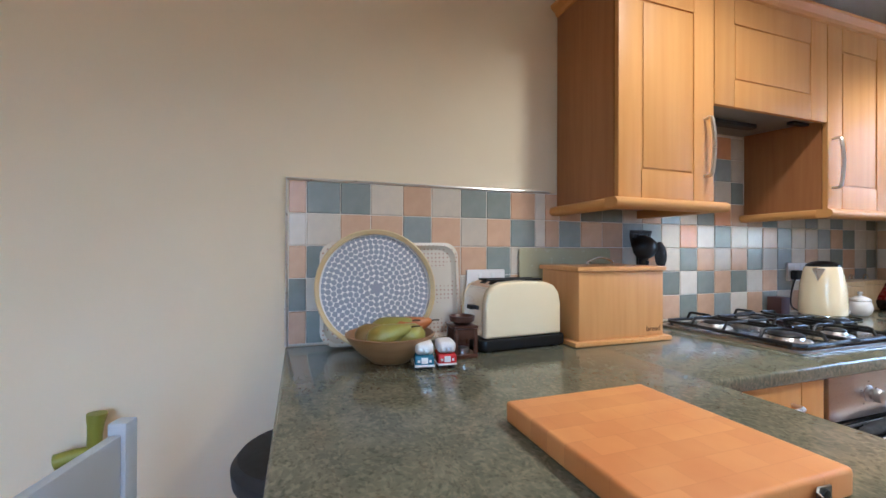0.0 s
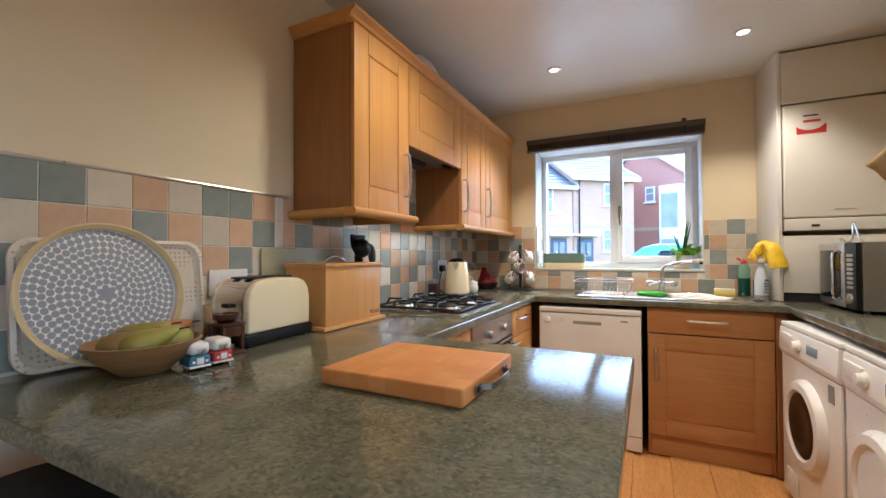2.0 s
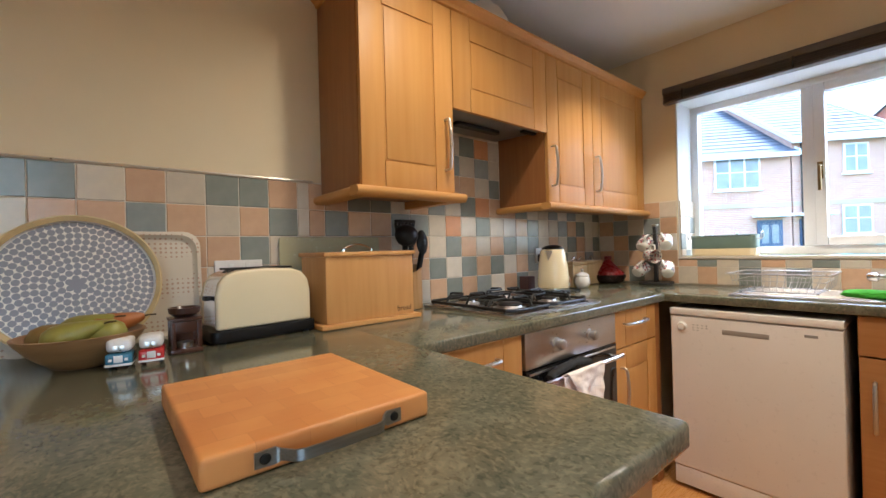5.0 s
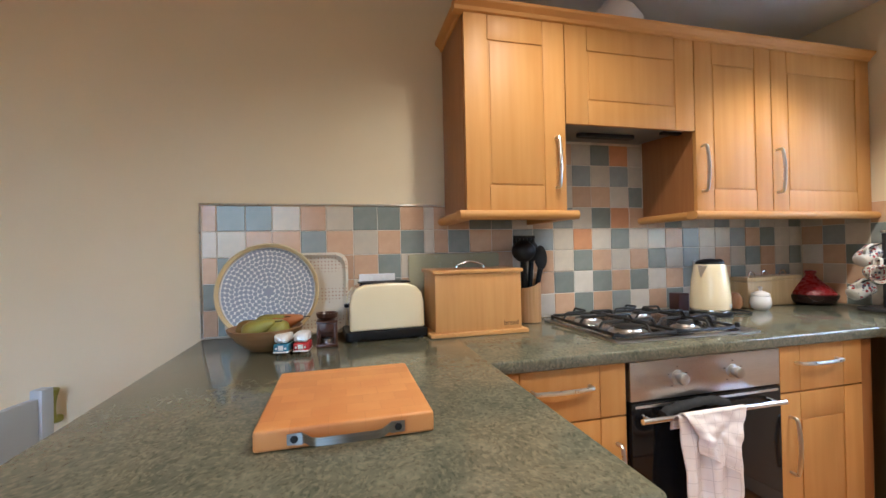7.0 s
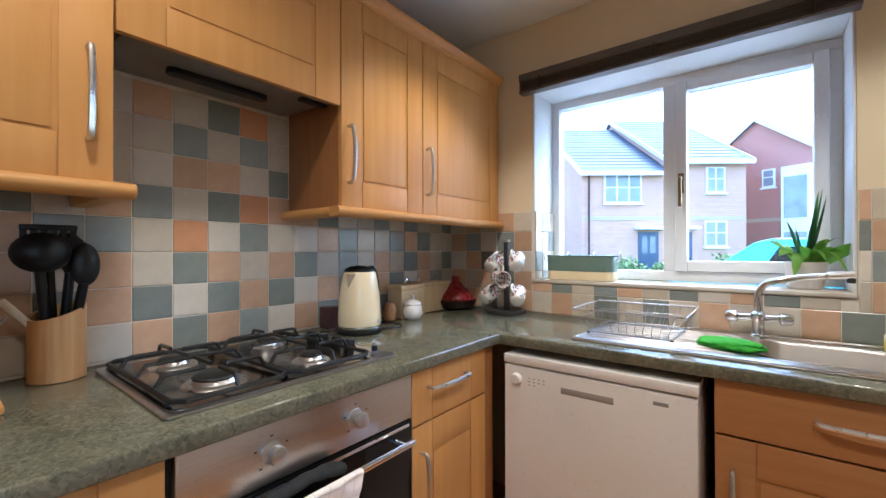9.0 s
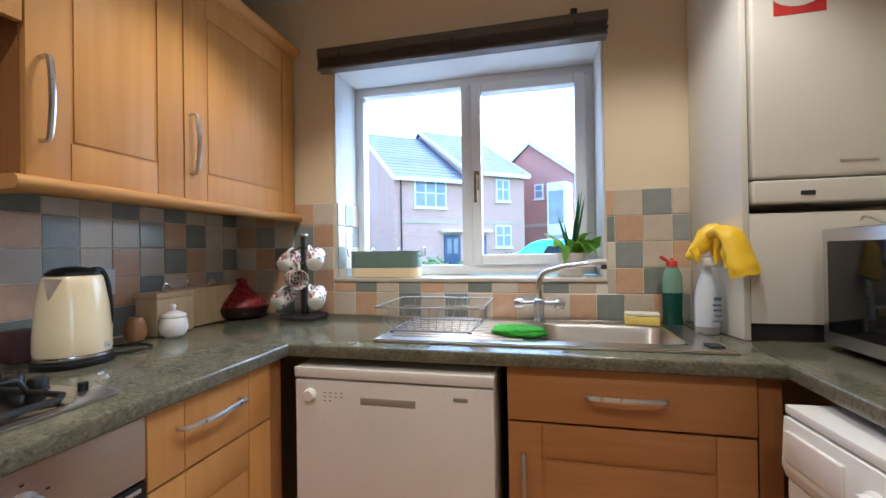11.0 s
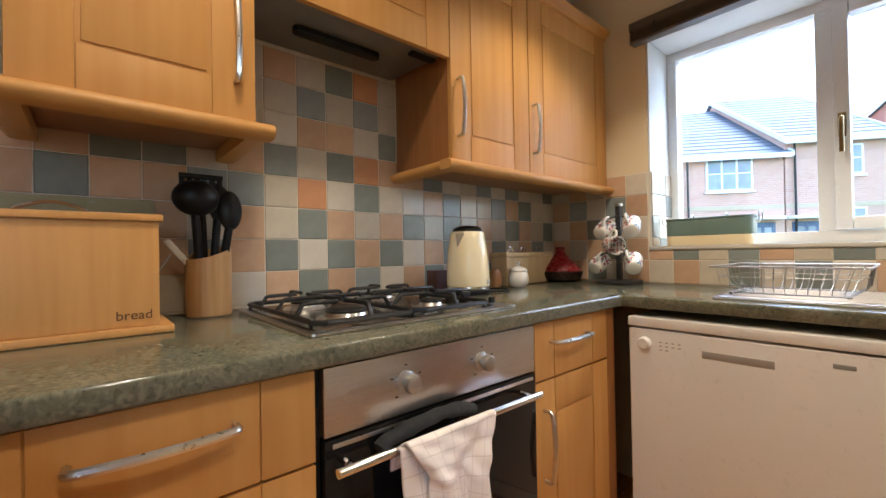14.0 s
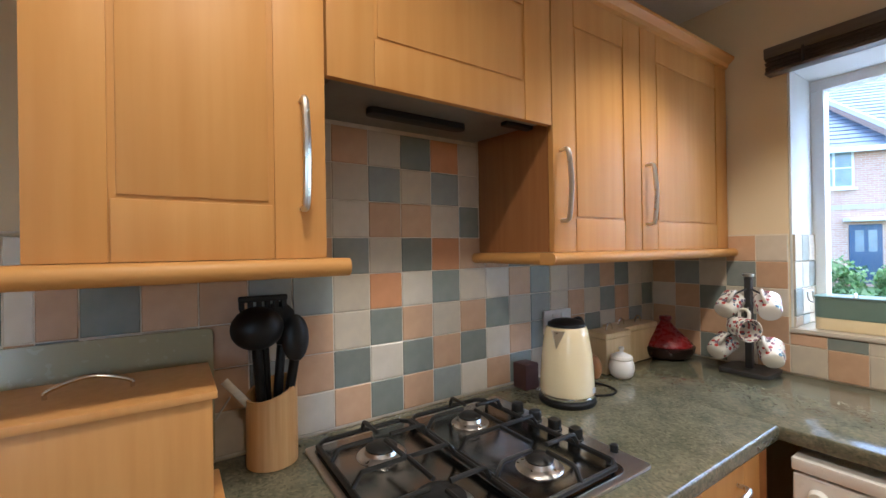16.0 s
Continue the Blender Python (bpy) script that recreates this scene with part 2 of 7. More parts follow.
def tube(points, radius, sides=10, bm=None, closed=False, radii=None, flat=1.0):
    """A rod along points, with its ends closed."""
    b = bmesh.new()
    pts = [Vector(p) for p in points]
    n = len(pts)
    rings, up = [], None
    for i, p in enumerate(pts):
        d = (pts[(i + 1) % n] - pts[i - 1]) if closed else (pts[min(i + 1, n - 1)] - pts[max(i - 1, 0)])
        d.normalize()
        if up is None:
            up = Vector((0, 0, 1)) if abs(d.z) < 0.9 else Vector((1, 0, 0))
        side = d.cross(up).normalized()
        up = side.cross(d).normalized()
        r = radii[i] if radii else radius
        rings.append([b.verts.new(p + r * (math.cos(2 * math.pi * k / sides) * side + flat * math.sin(2 * math.pi * k / sides) * up)) for k in range(sides)])
    for i in range(n if closed else n - 1):
        a, c = rings[i], rings[(i + 1) % n]
        for k in range(sides):
            b.faces.new((a[k], a[(k + 1) % sides], c[(k + 1) % sides], c[k]))
    if not closed:
        b.faces.new(rings[0][::-1]), b.faces.new(rings[-1])
    return merge(bm, b)


def bend(points, steps=6):
    """Points of a smooth line through the given ones."""
    p = [Vector(q) for q in points]
    p = [2 * p[0] - p[1], *p, 2 * p[-1] - p[-2]]
    out = []
    for i in range(1, len(p) - 2):
        for k in range(steps):
            t = k / steps
            out.append(0.5 * (2 * p[i] + (p[i + 1] - p[i - 1]) * t + (2 * p[i - 1] - 5 * p[i] + 4 * p[i + 1] - p[i + 2]) * t * t + (3 * p[i] - p[i - 1] - 3 * p[i + 1] + p[i + 2]) * t ** 3))
    return out + [p[-2]]


def prism(outline, axis, lo, hi, bevel=0.0, seg=2, bm=None):
    """An outline in the two other axes, drawn along axis from lo to hi."""
    b = bmesh.new()

    def spot(u, v, w):
        return {"x": (w, u, v), "y": (u, w, v), "z": (u, v, w)}[axis]
    one = [b.verts.new(spot(u, v, lo)) for u, v in outline]
    two = [b.verts.new(spot(u, v, hi)) for u, v in outline]
    n = len(outline)
    b.faces.new(one), b.faces.new(two[::-1])
    for i in range(n):
        b.faces.new((one[i], one[(i + 1) % n], two[(i + 1) % n], two[i]))
    bmesh.ops.recalc_face_normals(b, faces=b.faces)
    if bevel:
        bmesh.ops.bevel(b, geom=b.edges[:], offset=bevel, segments=seg, profile=0.6, affect="EDGES")
    return merge(bm, b)


def rounded(x0, x1, y0, y1, r, steps=5):
    pts = []
    for cx, cy, a in ((x1 - r, y1 - r, 0), (x0 + r, y1 - r, 90), (x0 + r, y0 + r, 180), (x1 - r, y0 + r, 270)):
        pts += [(cx + r * math.cos(radians(a + 90 * k / steps)), cy + r * math.sin(radians(a + 90 * k / steps))) for k in range(steps + 1)]
    return pts


def slab(cells_x, cells_y, keep, z0, z1, bevel, cut={}, sharp=None):
    """A flat board made of grid cells, with a rounded top edge."""
    b = bmesh.new()
    vs = {}

    def vert(i, j):
        if (i, j) not in vs:
            at = (cells_x[i], cells_y[j])
            vs[i, j] = b.verts.new((*cut.get(at, at), z0))
        return vs[i, j]
    for i in range(len(cells_x) - 1):
        for j in range(len(cells_y) - 1):
            if keep((cells_x[i] + cells_x[i + 1]) / 2, (cells_y[j] + cells_y[j + 1]) / 2):
                b.faces.new((vert(i, j), vert(i + 1, j), vert(i + 1, j + 1), vert(i, j + 1)))
    bottom = b.faces[:]
    made = bmesh.ops.extrude_face_region(b, geom=bottom)["geom"]
    top = [v for v in made if isinstance(v, bmesh.types.BMVert)]
    bmesh.ops.translate(b, vec=(0, 0, z1 - z0), verts=top)
    b.faces.ensure_lookup_table()
    bmesh.ops.recalc_face_normals(b, faces=b.faces)
    bmesh.ops.dissolve_limit(b, angle_limit=radians(1), verts=b.verts, edges=b.edges)
    if bevel:
        rim = [e for e in b.edges if len(e.link_faces) == 2 and all(abs(v.co.z - z1) < 1e-5 for v in e.verts) and e.calc_face_angle(0) > 1]
        rim += [e for e in b.edges if len(e.link_faces) == 2 and all(abs(v.co.z - z0) < 1e-5 for v in e.verts) and e.calc_face_angle(0) > 1]
        if sharp:
            rim = [e for e in rim if not sharp((e.verts[0].co + e.verts[1].co) / 2)]
        bmesh.ops.bevel(b, geom=rim, offset=bevel, segments=3, profile=0.5, affect="EDGES")
    return b


def empty_structure(name, label, category):
    return thing(name, (0, 0, 0), label, category, kind="structure")


# ---------------------------------------------------------------- room shell
WIN_Y0, WIN_Y1, WIN_Z0, WIN_Z1 = -0.286, 0.862, 1.066, 2.015
single("wall_north", box(XW - 0.12, XE + 0.32, YN, YN + 0.12, -0.02, CEIL + 0.02, 0), M["wall"], "plain magnolia painted wall behind the hob and dining area", "wall", kind="structure")
b = box(XE, XE + 0.30, WIN_Y1, YN, -0.02, CEIL + 0.02, 0)
b = box(XE, XE + 0.30, YS - 0.12, WIN_Y0, -0.02, CEIL + 0.02, 0, bm=b)
b = box(XE, XE + 0.30, WIN_Y0, WIN_Y1, -0.02, WIN_Z0, 0, bm=b)
b = box(XE, XE + 0.30, WIN_Y0, WIN_Y1, WIN_Z1, CEIL + 0.02, 0, bm=b)
single("wall_east", b, M["wall"], "magnolia painted wall with a deep window opening", "wall", kind="structure")
single("wall_south", box(1.17, XE, YS - 0.12, YS, -0.02, CEIL + 0.02, 0), M["wall"], "magnolia painted wall behind the laundry worktop", "wall", kind="structure")
single("wall_door_side", box(1.17, 1.27, YS2, YS - 0.12, -0.02, CEIL + 0.02, 0), M["wall"], "plain magnolia wall beside the open door", "wall", kind="structure")
# dining end, with a wide unseen opening added to let daylight in
single("wall_west", box(XW - 0.12, XW, YS2, YN, -0.02, CEIL + 0.02, 0), M["wall"], "plain magnolia dining wall", "wall", kind="structure")
b = box(XW - 0.12, -1.7, YS2 - 0.12, YS2, -0.02, CEIL + 0.02, 0)
b = box(-0.1, 1.27, YS2 - 0.12, YS2, -0.02, CEIL + 0.02, 0, bm=b)
b = box(-1.7, -0.1, YS2 - 0.12, YS2, -0.02, 0.75, 0, bm=b)
b = box(-1.7, -0.1, YS2 - 0.12, YS2, 2.15, CEIL + 0.02, 0, bm=b)
single("wall_dining_south", b, M["wall"], "plain magnolia dining wall, unseen, with an opening added to let daylight in", "wall", kind="structure")
single("ceiling", box(XW - 0.12, XE + 0.30, YS2 - 0.12, YN + 0.12, CEIL, CEIL + 0.12, 0), M["ceiling"], "flat white painted ceiling with recessed downlights", "ceiling", kind="structure")
floor = single("floor", box(XW - 0.12, XE + 0.30, YS2 - 0.12, YN + 0.12, -0.12, -0.009, 0), M["floor"], "warm orange-brown laminate plank floor", "floor", kind="structure")

# ---------------------------------------------------------------- downlights
def downlight(x, y, beam, blend):
    d = thing("downlight", (x, y, CEIL), "small round recessed ceiling downlight, switched on", "ceiling light", "ceiling downlights")
    part("bezel", lathe([(0.028, 0.0), (0.030, -0.006), (0.042, -0.005), (0.044, 0.0)], (x, y, CEIL - 0.001)), M["white"], d, "white metal ring")
    part("bulb", lathe([(0.0, -0.0025), (0.027, -0.002), (0.028, 0.0)], (x, y, CEIL - 0.001), 20), M["bulb"], d, "glowing halogen lens")
    data = bpy.data.lights.new("downlight_beam", "SPOT")
    data.energy, data.color, data.spot_size, data.spot_blend, data.shadow_soft_size = LAMP_POWER, LAMP_COLOUR, radians(beam), blend, 0.05
    lamp = new("downlight_beam", data)
    lamp.location = (x, y, CEIL - 0.03)


M["bulb"] = glow("lamp_glow", (1.0, 0.88, 0.70), 0.45)
# Middle pair assumed, out of view; the last is fill added for the dining end.
for lx, ly, beam, blend in ((2.342, 0.571, 108, 0.5), (2.342, -0.404, 116, 0.5), (1.20, 0.54, 150, 0.8), (1.15, -0.404, 156, 1.0), (-0.75, -0.70, 150, 1.0)):
    downlight(lx, ly, beam, blend)

# ---------------------------------------------------------------- worktop
HOLE = (2.585, 2.885, -0.445, -0.035)     # the sink bowl, x0 x1 y0 y1


def on_top(x, y):
    pen = 0.018 < x < 0.925 and 0.092 < y
    north = x > 0.9 and y > 0.722
    east = x > 2.435
    south = x > 1.172 and y < -0.598
    return (pen or north or east or south) and not (HOLE[0] < x < HOLE[1] and HOLE[2] < y < HOLE[3])


wtop = thing("worktop", (1.2, 0.9, WT - 0.038), "glossy green-grey mottled stone-look laminate worktop with a peninsula", "worktop")
xs = [0.018, 0.2, 0.925, 1.172, 2.435, HOLE[0], HOLE[1], XE - 0.007]
ys = [YS + 0.001, -0.598, HOLE[2], HOLE[3], 0.092, 0.3, 0.722, YN - 0.007]
runs = {"peninsula_top": lambda x, y: x < 0.925, "hob_run": lambda x, y: 0.925 < x < 2.435 and y > 0, "sink_run": lambda x, y: x > 2.435 and y > -0.598, "laundry_run": lambda x, y: y < -0.598}


def butt_joint(p):
    return (p.y > 0.722 and (abs(p.x - 0.925) < 0.002 or abs(p.x - 2.435) < 0.002)) or (p.x > 2.44 and abs(p.y + 0.598) < 0.002)


for nm, inside in runs.items():
    part(nm, slab(xs, ys, lambda x, y: on_top(x, y) and inside(x, y), WT - 0.038, WT, 0.007, {(0.018, 0.092): (0.10, 0.19)}, butt_joint), M["worktop"], wtop)


# ---------------------------------------------------------------- cabinet fronts
SWING = Matrix(((0, 1, 0, 0), (-1, 0, 0, 0), (0, 0, 1, 0), (0, 0, 0, 1)))   # from facing -y to facing -x


def routed_front(name, x0, x1, z0, z1, y, parent, stile=0.09, rail=0.091, drawer=False, axis="y", label="", look_of="beech"):
    """A foil door facing -y (or -x): a core, full-height stiles, rails between them and a framed centre panel."""
    g, d = 0.0022, 0.018
    xs = [x0 + 0.0015, x0 + stile, x1 - stile, x1 - 0.0015]

    def piece(nm, b, owner):
        if axis == "x":
            bmesh.ops.transform(b, matrix=SWING, verts=b.verts)
        return part(nm, b, M[look_of], owner)
    door = piece(name, box(x0 + 0.002, x1 - 0.002, y + 0.0045, y + d, z0 + 0.0005, z1 - 0.0005, 0.001, 1), parent)
    tagged(door, label)
    for a0, a1 in ((xs[0], xs[1]), (xs[2], xs[3])):
        piece("stile", box(a0, a1, y, y + 0.0044, z0, z1, 0.0022, 2), door)
    if drawer:
        piece("panel", box(xs[1] + g, xs[2] - g, y, y + 0.0044, z0, z1, 0.0022, 2), door)
        return door
    for c0, c1 in ((z0, z0 + rail), (z1 - rail, z1)):
        piece("rail", box(xs[1] + g, xs[2] - g, y, y + 0.0044, c0, c1, 0.0022, 2), door)
    a0, a1, c0, c1 = xs[1] + g, xs[2] - g, z0 + rail, z1 - rail
    piece("panel", box(a0 + 0.007, a1 - 0.007, y + 0.0012, y + 0.0044, c0 + 0.007, c1 - 0.007, 0.0028, 2), door)
    return door


def bow_handle(p0, p1, out, parent):
    """A bowed satin handle between two fixing points; out is the way it stands off."""
    p0, p1, out = Vector(p0), Vector(p1), Vector(out)
    d = p1 - p0
    pts = bend([p0, p0 + 0.022 * out, p0 + 0.10 * d + 0.030 * out, p0 + 0.5 * d + 0.036 * out, p0 + 0.90 * d + 0.030 * out, p1 + 0.022 * out, p1], 5)
    n = len(pts)
    radii = [0.0048 + 0.0022 * math.sin(math.pi * i / (n - 1)) for i in range(n)]
    return part("handle", tube(pts, 0.005, 8, radii=radii), M["satin"], parent, "bowed satin-nickel handle")


DY = 1.053                        # front of the wall-cabinet doors
ZB, ZT = 1.366, 2.080              # wall-cabinet doors, bottom and top
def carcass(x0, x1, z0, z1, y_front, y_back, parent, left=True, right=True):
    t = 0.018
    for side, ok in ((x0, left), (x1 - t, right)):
        part("side_panel", box(side, side + t, y_front, y_back, z0, z1, 0.001), M["beech_shaded"], parent)
    part("bottom_panel", box(x0 + t, x1 - t, y_front, y_back, z0, z0 + t, 0.001), M["beech_shaded"], parent)
    part("top_panel", box(x0 + t, x1 - t, y_front, y_back, z1 - t, z1, 0.001), M["beech_shaded"], parent)
    part("back_panel", box(x0 + t, x1 - t, y_back - 0.006, y_back - 0.001, z0 + t, z1 - t, 0), M["beech_shaded"], parent)


TB = YN - 0.0075                  # tile faces
c1 = thing("wall_cabinet", (1.16, 1.2, ZB), "beech wall cabinet with one routed panel door", "kitchen cabinet", "wall cabinets")
carcass(0.972, 1.374, ZB - 0.0, ZT, DY + 0.020, TB - 0.001, c1)
d = routed_front("door", 0.972, 1.374, ZB, ZT, DY, c1)
bow_handle((1.330, DY, 1.642), (1.330, DY, 1.453), (0, -1, 0), d)
c2 = thing("wall_cabinet", (1.68, 1.2, 1.70), "short beech cabinet above the hob hiding the extractor", "kitchen cabinet", "wall cabinets")
carcass(1.3755, 1.975, 1.74, ZT, DY + 0.020, TB - 0.001, c2)
routed_front("door", 1.3755, 1.975, 1.700, ZT, DY, c2, 0.095, 0.092)
c3 = thing("wall_cabinet", (2.48, 1.2, ZB), "beech corner wall cabinet with two routed panel doors", "kitchen cabinet", "wall cabinets")
carcass(1.9765, 2.994, ZB, ZT, DY + 0.020, TB - 0.001, c3)
d = routed_front("door", 1.9765, 2.388, ZB, ZT, DY, c3)
bow_handle((2.006, DY, 1.638), (2.006, DY, 1.450), (0, -1, 0), d)
d = routed_front("door", 2.3895, 2.994, ZB, ZT, DY, c3)
bow_handle((2.412, DY, 1.638), (2.412, DY, 1.450), (0, -1, 0), d)

# cornice on top, rounded light rails below
corn = [(0.0, 0.0), (-0.012, 0.004), (-0.016, 0.016), (-0.034, 0.030), (-0.036, 0.040), (0.02, 0.040), (0.02, 0.0)]
b = prism([(DY + u + 0.004, ZT + v) for u, v in corn], "x", 0.938, 2.996)
b = prism([(0.978 + u, ZT + v) for u, v in corn], "y", DY + 0.02, TB, bm=b)
single("cornice", b, M["beech_h"], "moulded beech cornice along the top of the wall cabinets", "cornice", kind="structure", angle=30)


def light_rail(x0, x1, left, right, label):
    rail = thing("light_rail", (x0, DY, ZB - 0.034), label, "pelmet", "light rails")
    nose = [(DY + 0.02, ZB - 0.001), (DY - 0.022, ZB - 0.001), (DY - 0.031, ZB - 0.008), (DY - 0.034, ZB - 0.017), (DY - 0.031, ZB - 0.026), (DY - 0.022, ZB - 0.033), (DY + 0.02, ZB - 0.033)]
    part("front_rail", prism(nose, "x", x0 - (0.033 if left else 0), x1 + (0.033 if right else 0)), M["beech_h"], rail, angle=50)
    for x, on in ((x0, left), (x1, right)):
        if on:
            s = -1 if x == x0 else 1
            nose2 = [(x - s * 0.02, ZB - 0.001), (x + s * 0.022, ZB - 0.001), (x + s * 0.031, ZB - 0.008), (x + s * 0.033, ZB - 0.017), (x + s * 0.031, ZB - 0.026), (x + s * 0.022, ZB - 0.033), (x - s * 0.02, ZB - 0.033)]
            part("side_rail", prism(nose2, "y", DY + 0.02, TB - 0.002), M["beech_h"], rail, angle=50)


light_rail(0.972, 1.374, True, True, "rounded beech light rail under the single wall cabinet")
light_rail(1.9765, 2.994, True, False, "rounded beech light rail under the corner wall cabinet")

# extractor built in behind the short cabinet
hood = thing("extractor_hood", (1.675, 1.2, 1.70), "grey built-in extractor hood over the gas hob", "extractor hood")
part("body", prism([(DY + 0.022, 1.706), (DY + 0.022, 1.739), (TB - 0.002, 1.739), (TB - 0.002, 1.722)], "x", 1.394, 1.957, 0.003), M["hood"], hood)
part("lamp_cover", prism(rounded(1.52, 1.80, 1.188, 1.228, 0.018), "z", 1.697, 1.7125, 0.002), M["black"], hood, "dark smoked lamp cover")
part("switch_strip", box(1.86, 1.955, 1.10, 1.125, 1.698, 1.7095, 0.002), M["black"], hood, "black switch strip")

# ---------------------------------------------------------------- base cabinets
FY = 0.745                        # fronts of the hob run
def base_unit(name, x0, x1, label, handle_side):
    u = thing(name, ((x0 + x1) / 2, 1.0, 0), label, "kitchen cabinet", "base cabinets")
    part("carcass", box(x0, x1, FY + 0.020, YN - 0.01, 0.12, WT - 0.042, 0.001), M["beech_shaded"], u)
    part("plinth", box(x0, x1, FY + 0.055, FY + 0.073, 0.0, 0.118, 0.001), M["beech_low_shaded"], u)
    dr = routed_front("drawer_front", x0, x1, 0.709, 0.866, FY, u, drawer=True)
    mid = (x0 + x1) / 2
    mid -= 0.03 if handle_side < 0 else 0.0
    bow_handle((mid - 0.094, FY, 0.810), (mid + 0.094, FY, 0.810), (0, -1, 0), dr)
    do = routed_front("door", x0, x1, 0.125, 0.704, FY, u)
    hx = x1 - 0.037 if handle_side > 0 else x0 + 0.037
    bow_handle((hx, FY, 0.625), (hx, FY, 0.435), (0, -1, 0), do)


base_unit("base_cabinet", 0.93, 1.374, "beech base cabinet with a drawer above a door", 1)
base_unit("base_cabinet", 1.986, 2.376, "narrow beech base cabinet with drawer and door", -1)
single("corner_post", box(2.378, 2.432, FY + 0.004, FY + 0.05, 0.0, WT - 0.042, 0.002), M["beech_shaded"], "plain beech corner post between the base cabinets", "corner post", at=(2.4, 0.75, 0))
# peninsula cabinet
u = thing("peninsula_cabinet", (0.6, 0.4, 0), "beech panelled cabinet under the peninsula worktop", "kitchen cabinet", "base cabinets")
part("body", box(0.30, 0.885, 0.125, 0.742, 0.12, WT - 0.040, 0.002), M["beech_low_shaded"], u)
part("plinth", box(0.34, 0.845, 0.165, 0.72, 0.0, 0.119, 0.001), M["beech_shaded"], u)

# sink base, facing the room from under the window
SX = 2.462
u = thing("sink_cabinet", (2.7, -0.25, 0), "beech sink base cabinet with false drawer and single door", "kitchen cabinet", "base cabinets")
part("side_panel", box(SX + 0.020, XE - 0.01, 0.043, 0.061, 0.0, WT - 0.042, 0.001), M["beech_shaded"], u)
part("side_panel", box(SX + 0.020, XE - 0.01, -0.546, -0.528, 0.0, WT - 0.042, 0.001), M["beech_shaded"], u)
part("plinth", box(SX + 0.022, SX + 0.040, -0.527, 0.042, 0.0, 0.118, 0.001), M["beech_low_shaded"], u)
# local x runs along -y: x = -y
b = box(-0.060, 0.544, SX, SX + 0.018, 0.722, 0.866, 0.002)
bmesh.ops.transform(b, matrix=Matrix(((0, 1, 0, 0), (-1, 0, 0, 0), (0, 0, 1, 0), (0, 0, 0, 1))), verts=b.verts)
dr = part("drawer_front", b, M["beech_low_shaded"], u)
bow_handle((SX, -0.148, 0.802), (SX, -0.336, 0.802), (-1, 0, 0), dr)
do = routed_front("door", -0.060, 0.544, 0.125, 0.715, SX, u, axis="x", look_of="beech_low_shaded")
bow_handle((SX, 0.018, 0.63), (SX, 0.018, 0.45), (-1, 0, 0), do)
single("corner_filler", box(SX + 0.004, SX + 0.022, -0.598, -0.548, 0.0, WT - 0.042, 0.001), M["beech_shaded"], "beech filler strip beside the sink cabinet", "filler strip", at=(SX, -0.57, 0))

# ---------------------------------------------------------------- window
M["lead"] = surface("dark_blind_wood", (0.13, 0.108, 0.095), (0.09, 0.074, 0.064), 0.4, scale=6, stretch=(10, 1, 10))
M["reveal"] = surface("white_reveal_paint", (0.74, 0.76, 0.76), (0.71, 0.73, 0.73), 0.7, scale=4, bump=0.08, bump_scale=180)
FX = 3.225                                   # room face of the window frame
win = thing("window_1", (FX, 0.3, WIN_Z0), "white plastic double-glazed window with a fixed pane and an opening sash", "window", kind="structure")


def ring(y0, y1, z0, z1, w, x0, x1, name, parent, w2=None):
    w2 = w2 or w
    part(name, box(x0, x1, y0, y1, z0, z0 + w, 0.004, bm=None), M["upvc"], parent)
    part(name, box(x0, x1, y0, y1, z1 - w, z1, 0.004), M["upvc"], parent)
    part(name, box(x0, x1, y0, y0 + w2, z0 + w, z1 - w, 0.004), M["upvc"], parent)
    part(name, box(x0, x1, y1 - w2, y1, z0 + w, z1 - w, 0.004), M["upvc"], parent)


ring(WIN_Y0 + 0.002, WIN_Y1 - 0.002, WIN_Z0 + 0.012, WIN_Z1 - 0.002, 0.045, FX, FX + 0.065, "window_frame", win)
part("mullion", box(FX, FX + 0.065, 0.252, 0.318, WIN_Z0 + 0.057, WIN_Z1 - 0.047, 0.004), M["upvc"], win)
sash = part("opening_sash", box(FX - 0.016, FX + 0.05, 0.222, 0.268, 1.125, 1.972, 0.006), M["upvc"], win)
part("sash_rail", box(FX - 0.016, FX + 0.05, -0.242, -0.196, 1.125, 1.972, 0.006), M["upvc"], win)
part("sash_rail", box(FX - 0.016, FX + 0.05, -0.195, 0.221, 1.125, 1.171, 0.006), M["upvc"], win)
part("sash_rail", box(FX - 0.016, FX + 0.05, -0.195, 0.221, 1.926, 1.972, 0.006), M["upvc"], win)
for y0, y1, z0, z1 in ((0.319, 0.815, 1.125, 1.967), (-0.195, 0.221, 1.172, 1.925)):
    p = part("pane", box(FX + 0.026, FX + 0.030, y0, y1, z0, z1, 0), M["glass"], win)
    p.visible_shadow = False
hd = part("handle_base", box(FX - 0.026, FX - 0.0165, 0.232, 0.256, 1.47, 1.56, 0.004), M["brass"], sash, "brass casement handle")
part("handle_lever", tube(bend([(FX - 0.024, 0.244, 1.535), (FX - 0.045, 0.244, 1.537), (FX - 0.052, 0.244, 1.51), (FX - 0.050, 0.244, 1.41)], 4), 0.008, 8), M["brass"], sash)
single("window_sill", box(XE - 0.012, FX - 0.002, WIN_Y0 + 0.001, WIN_Y1 - 0.001, WIN_Z0 - 0.006, WIN_Z0 + 0.010, 0.004), M["tile_L"], "pale tiled window sill", "window sill", kind="structure")
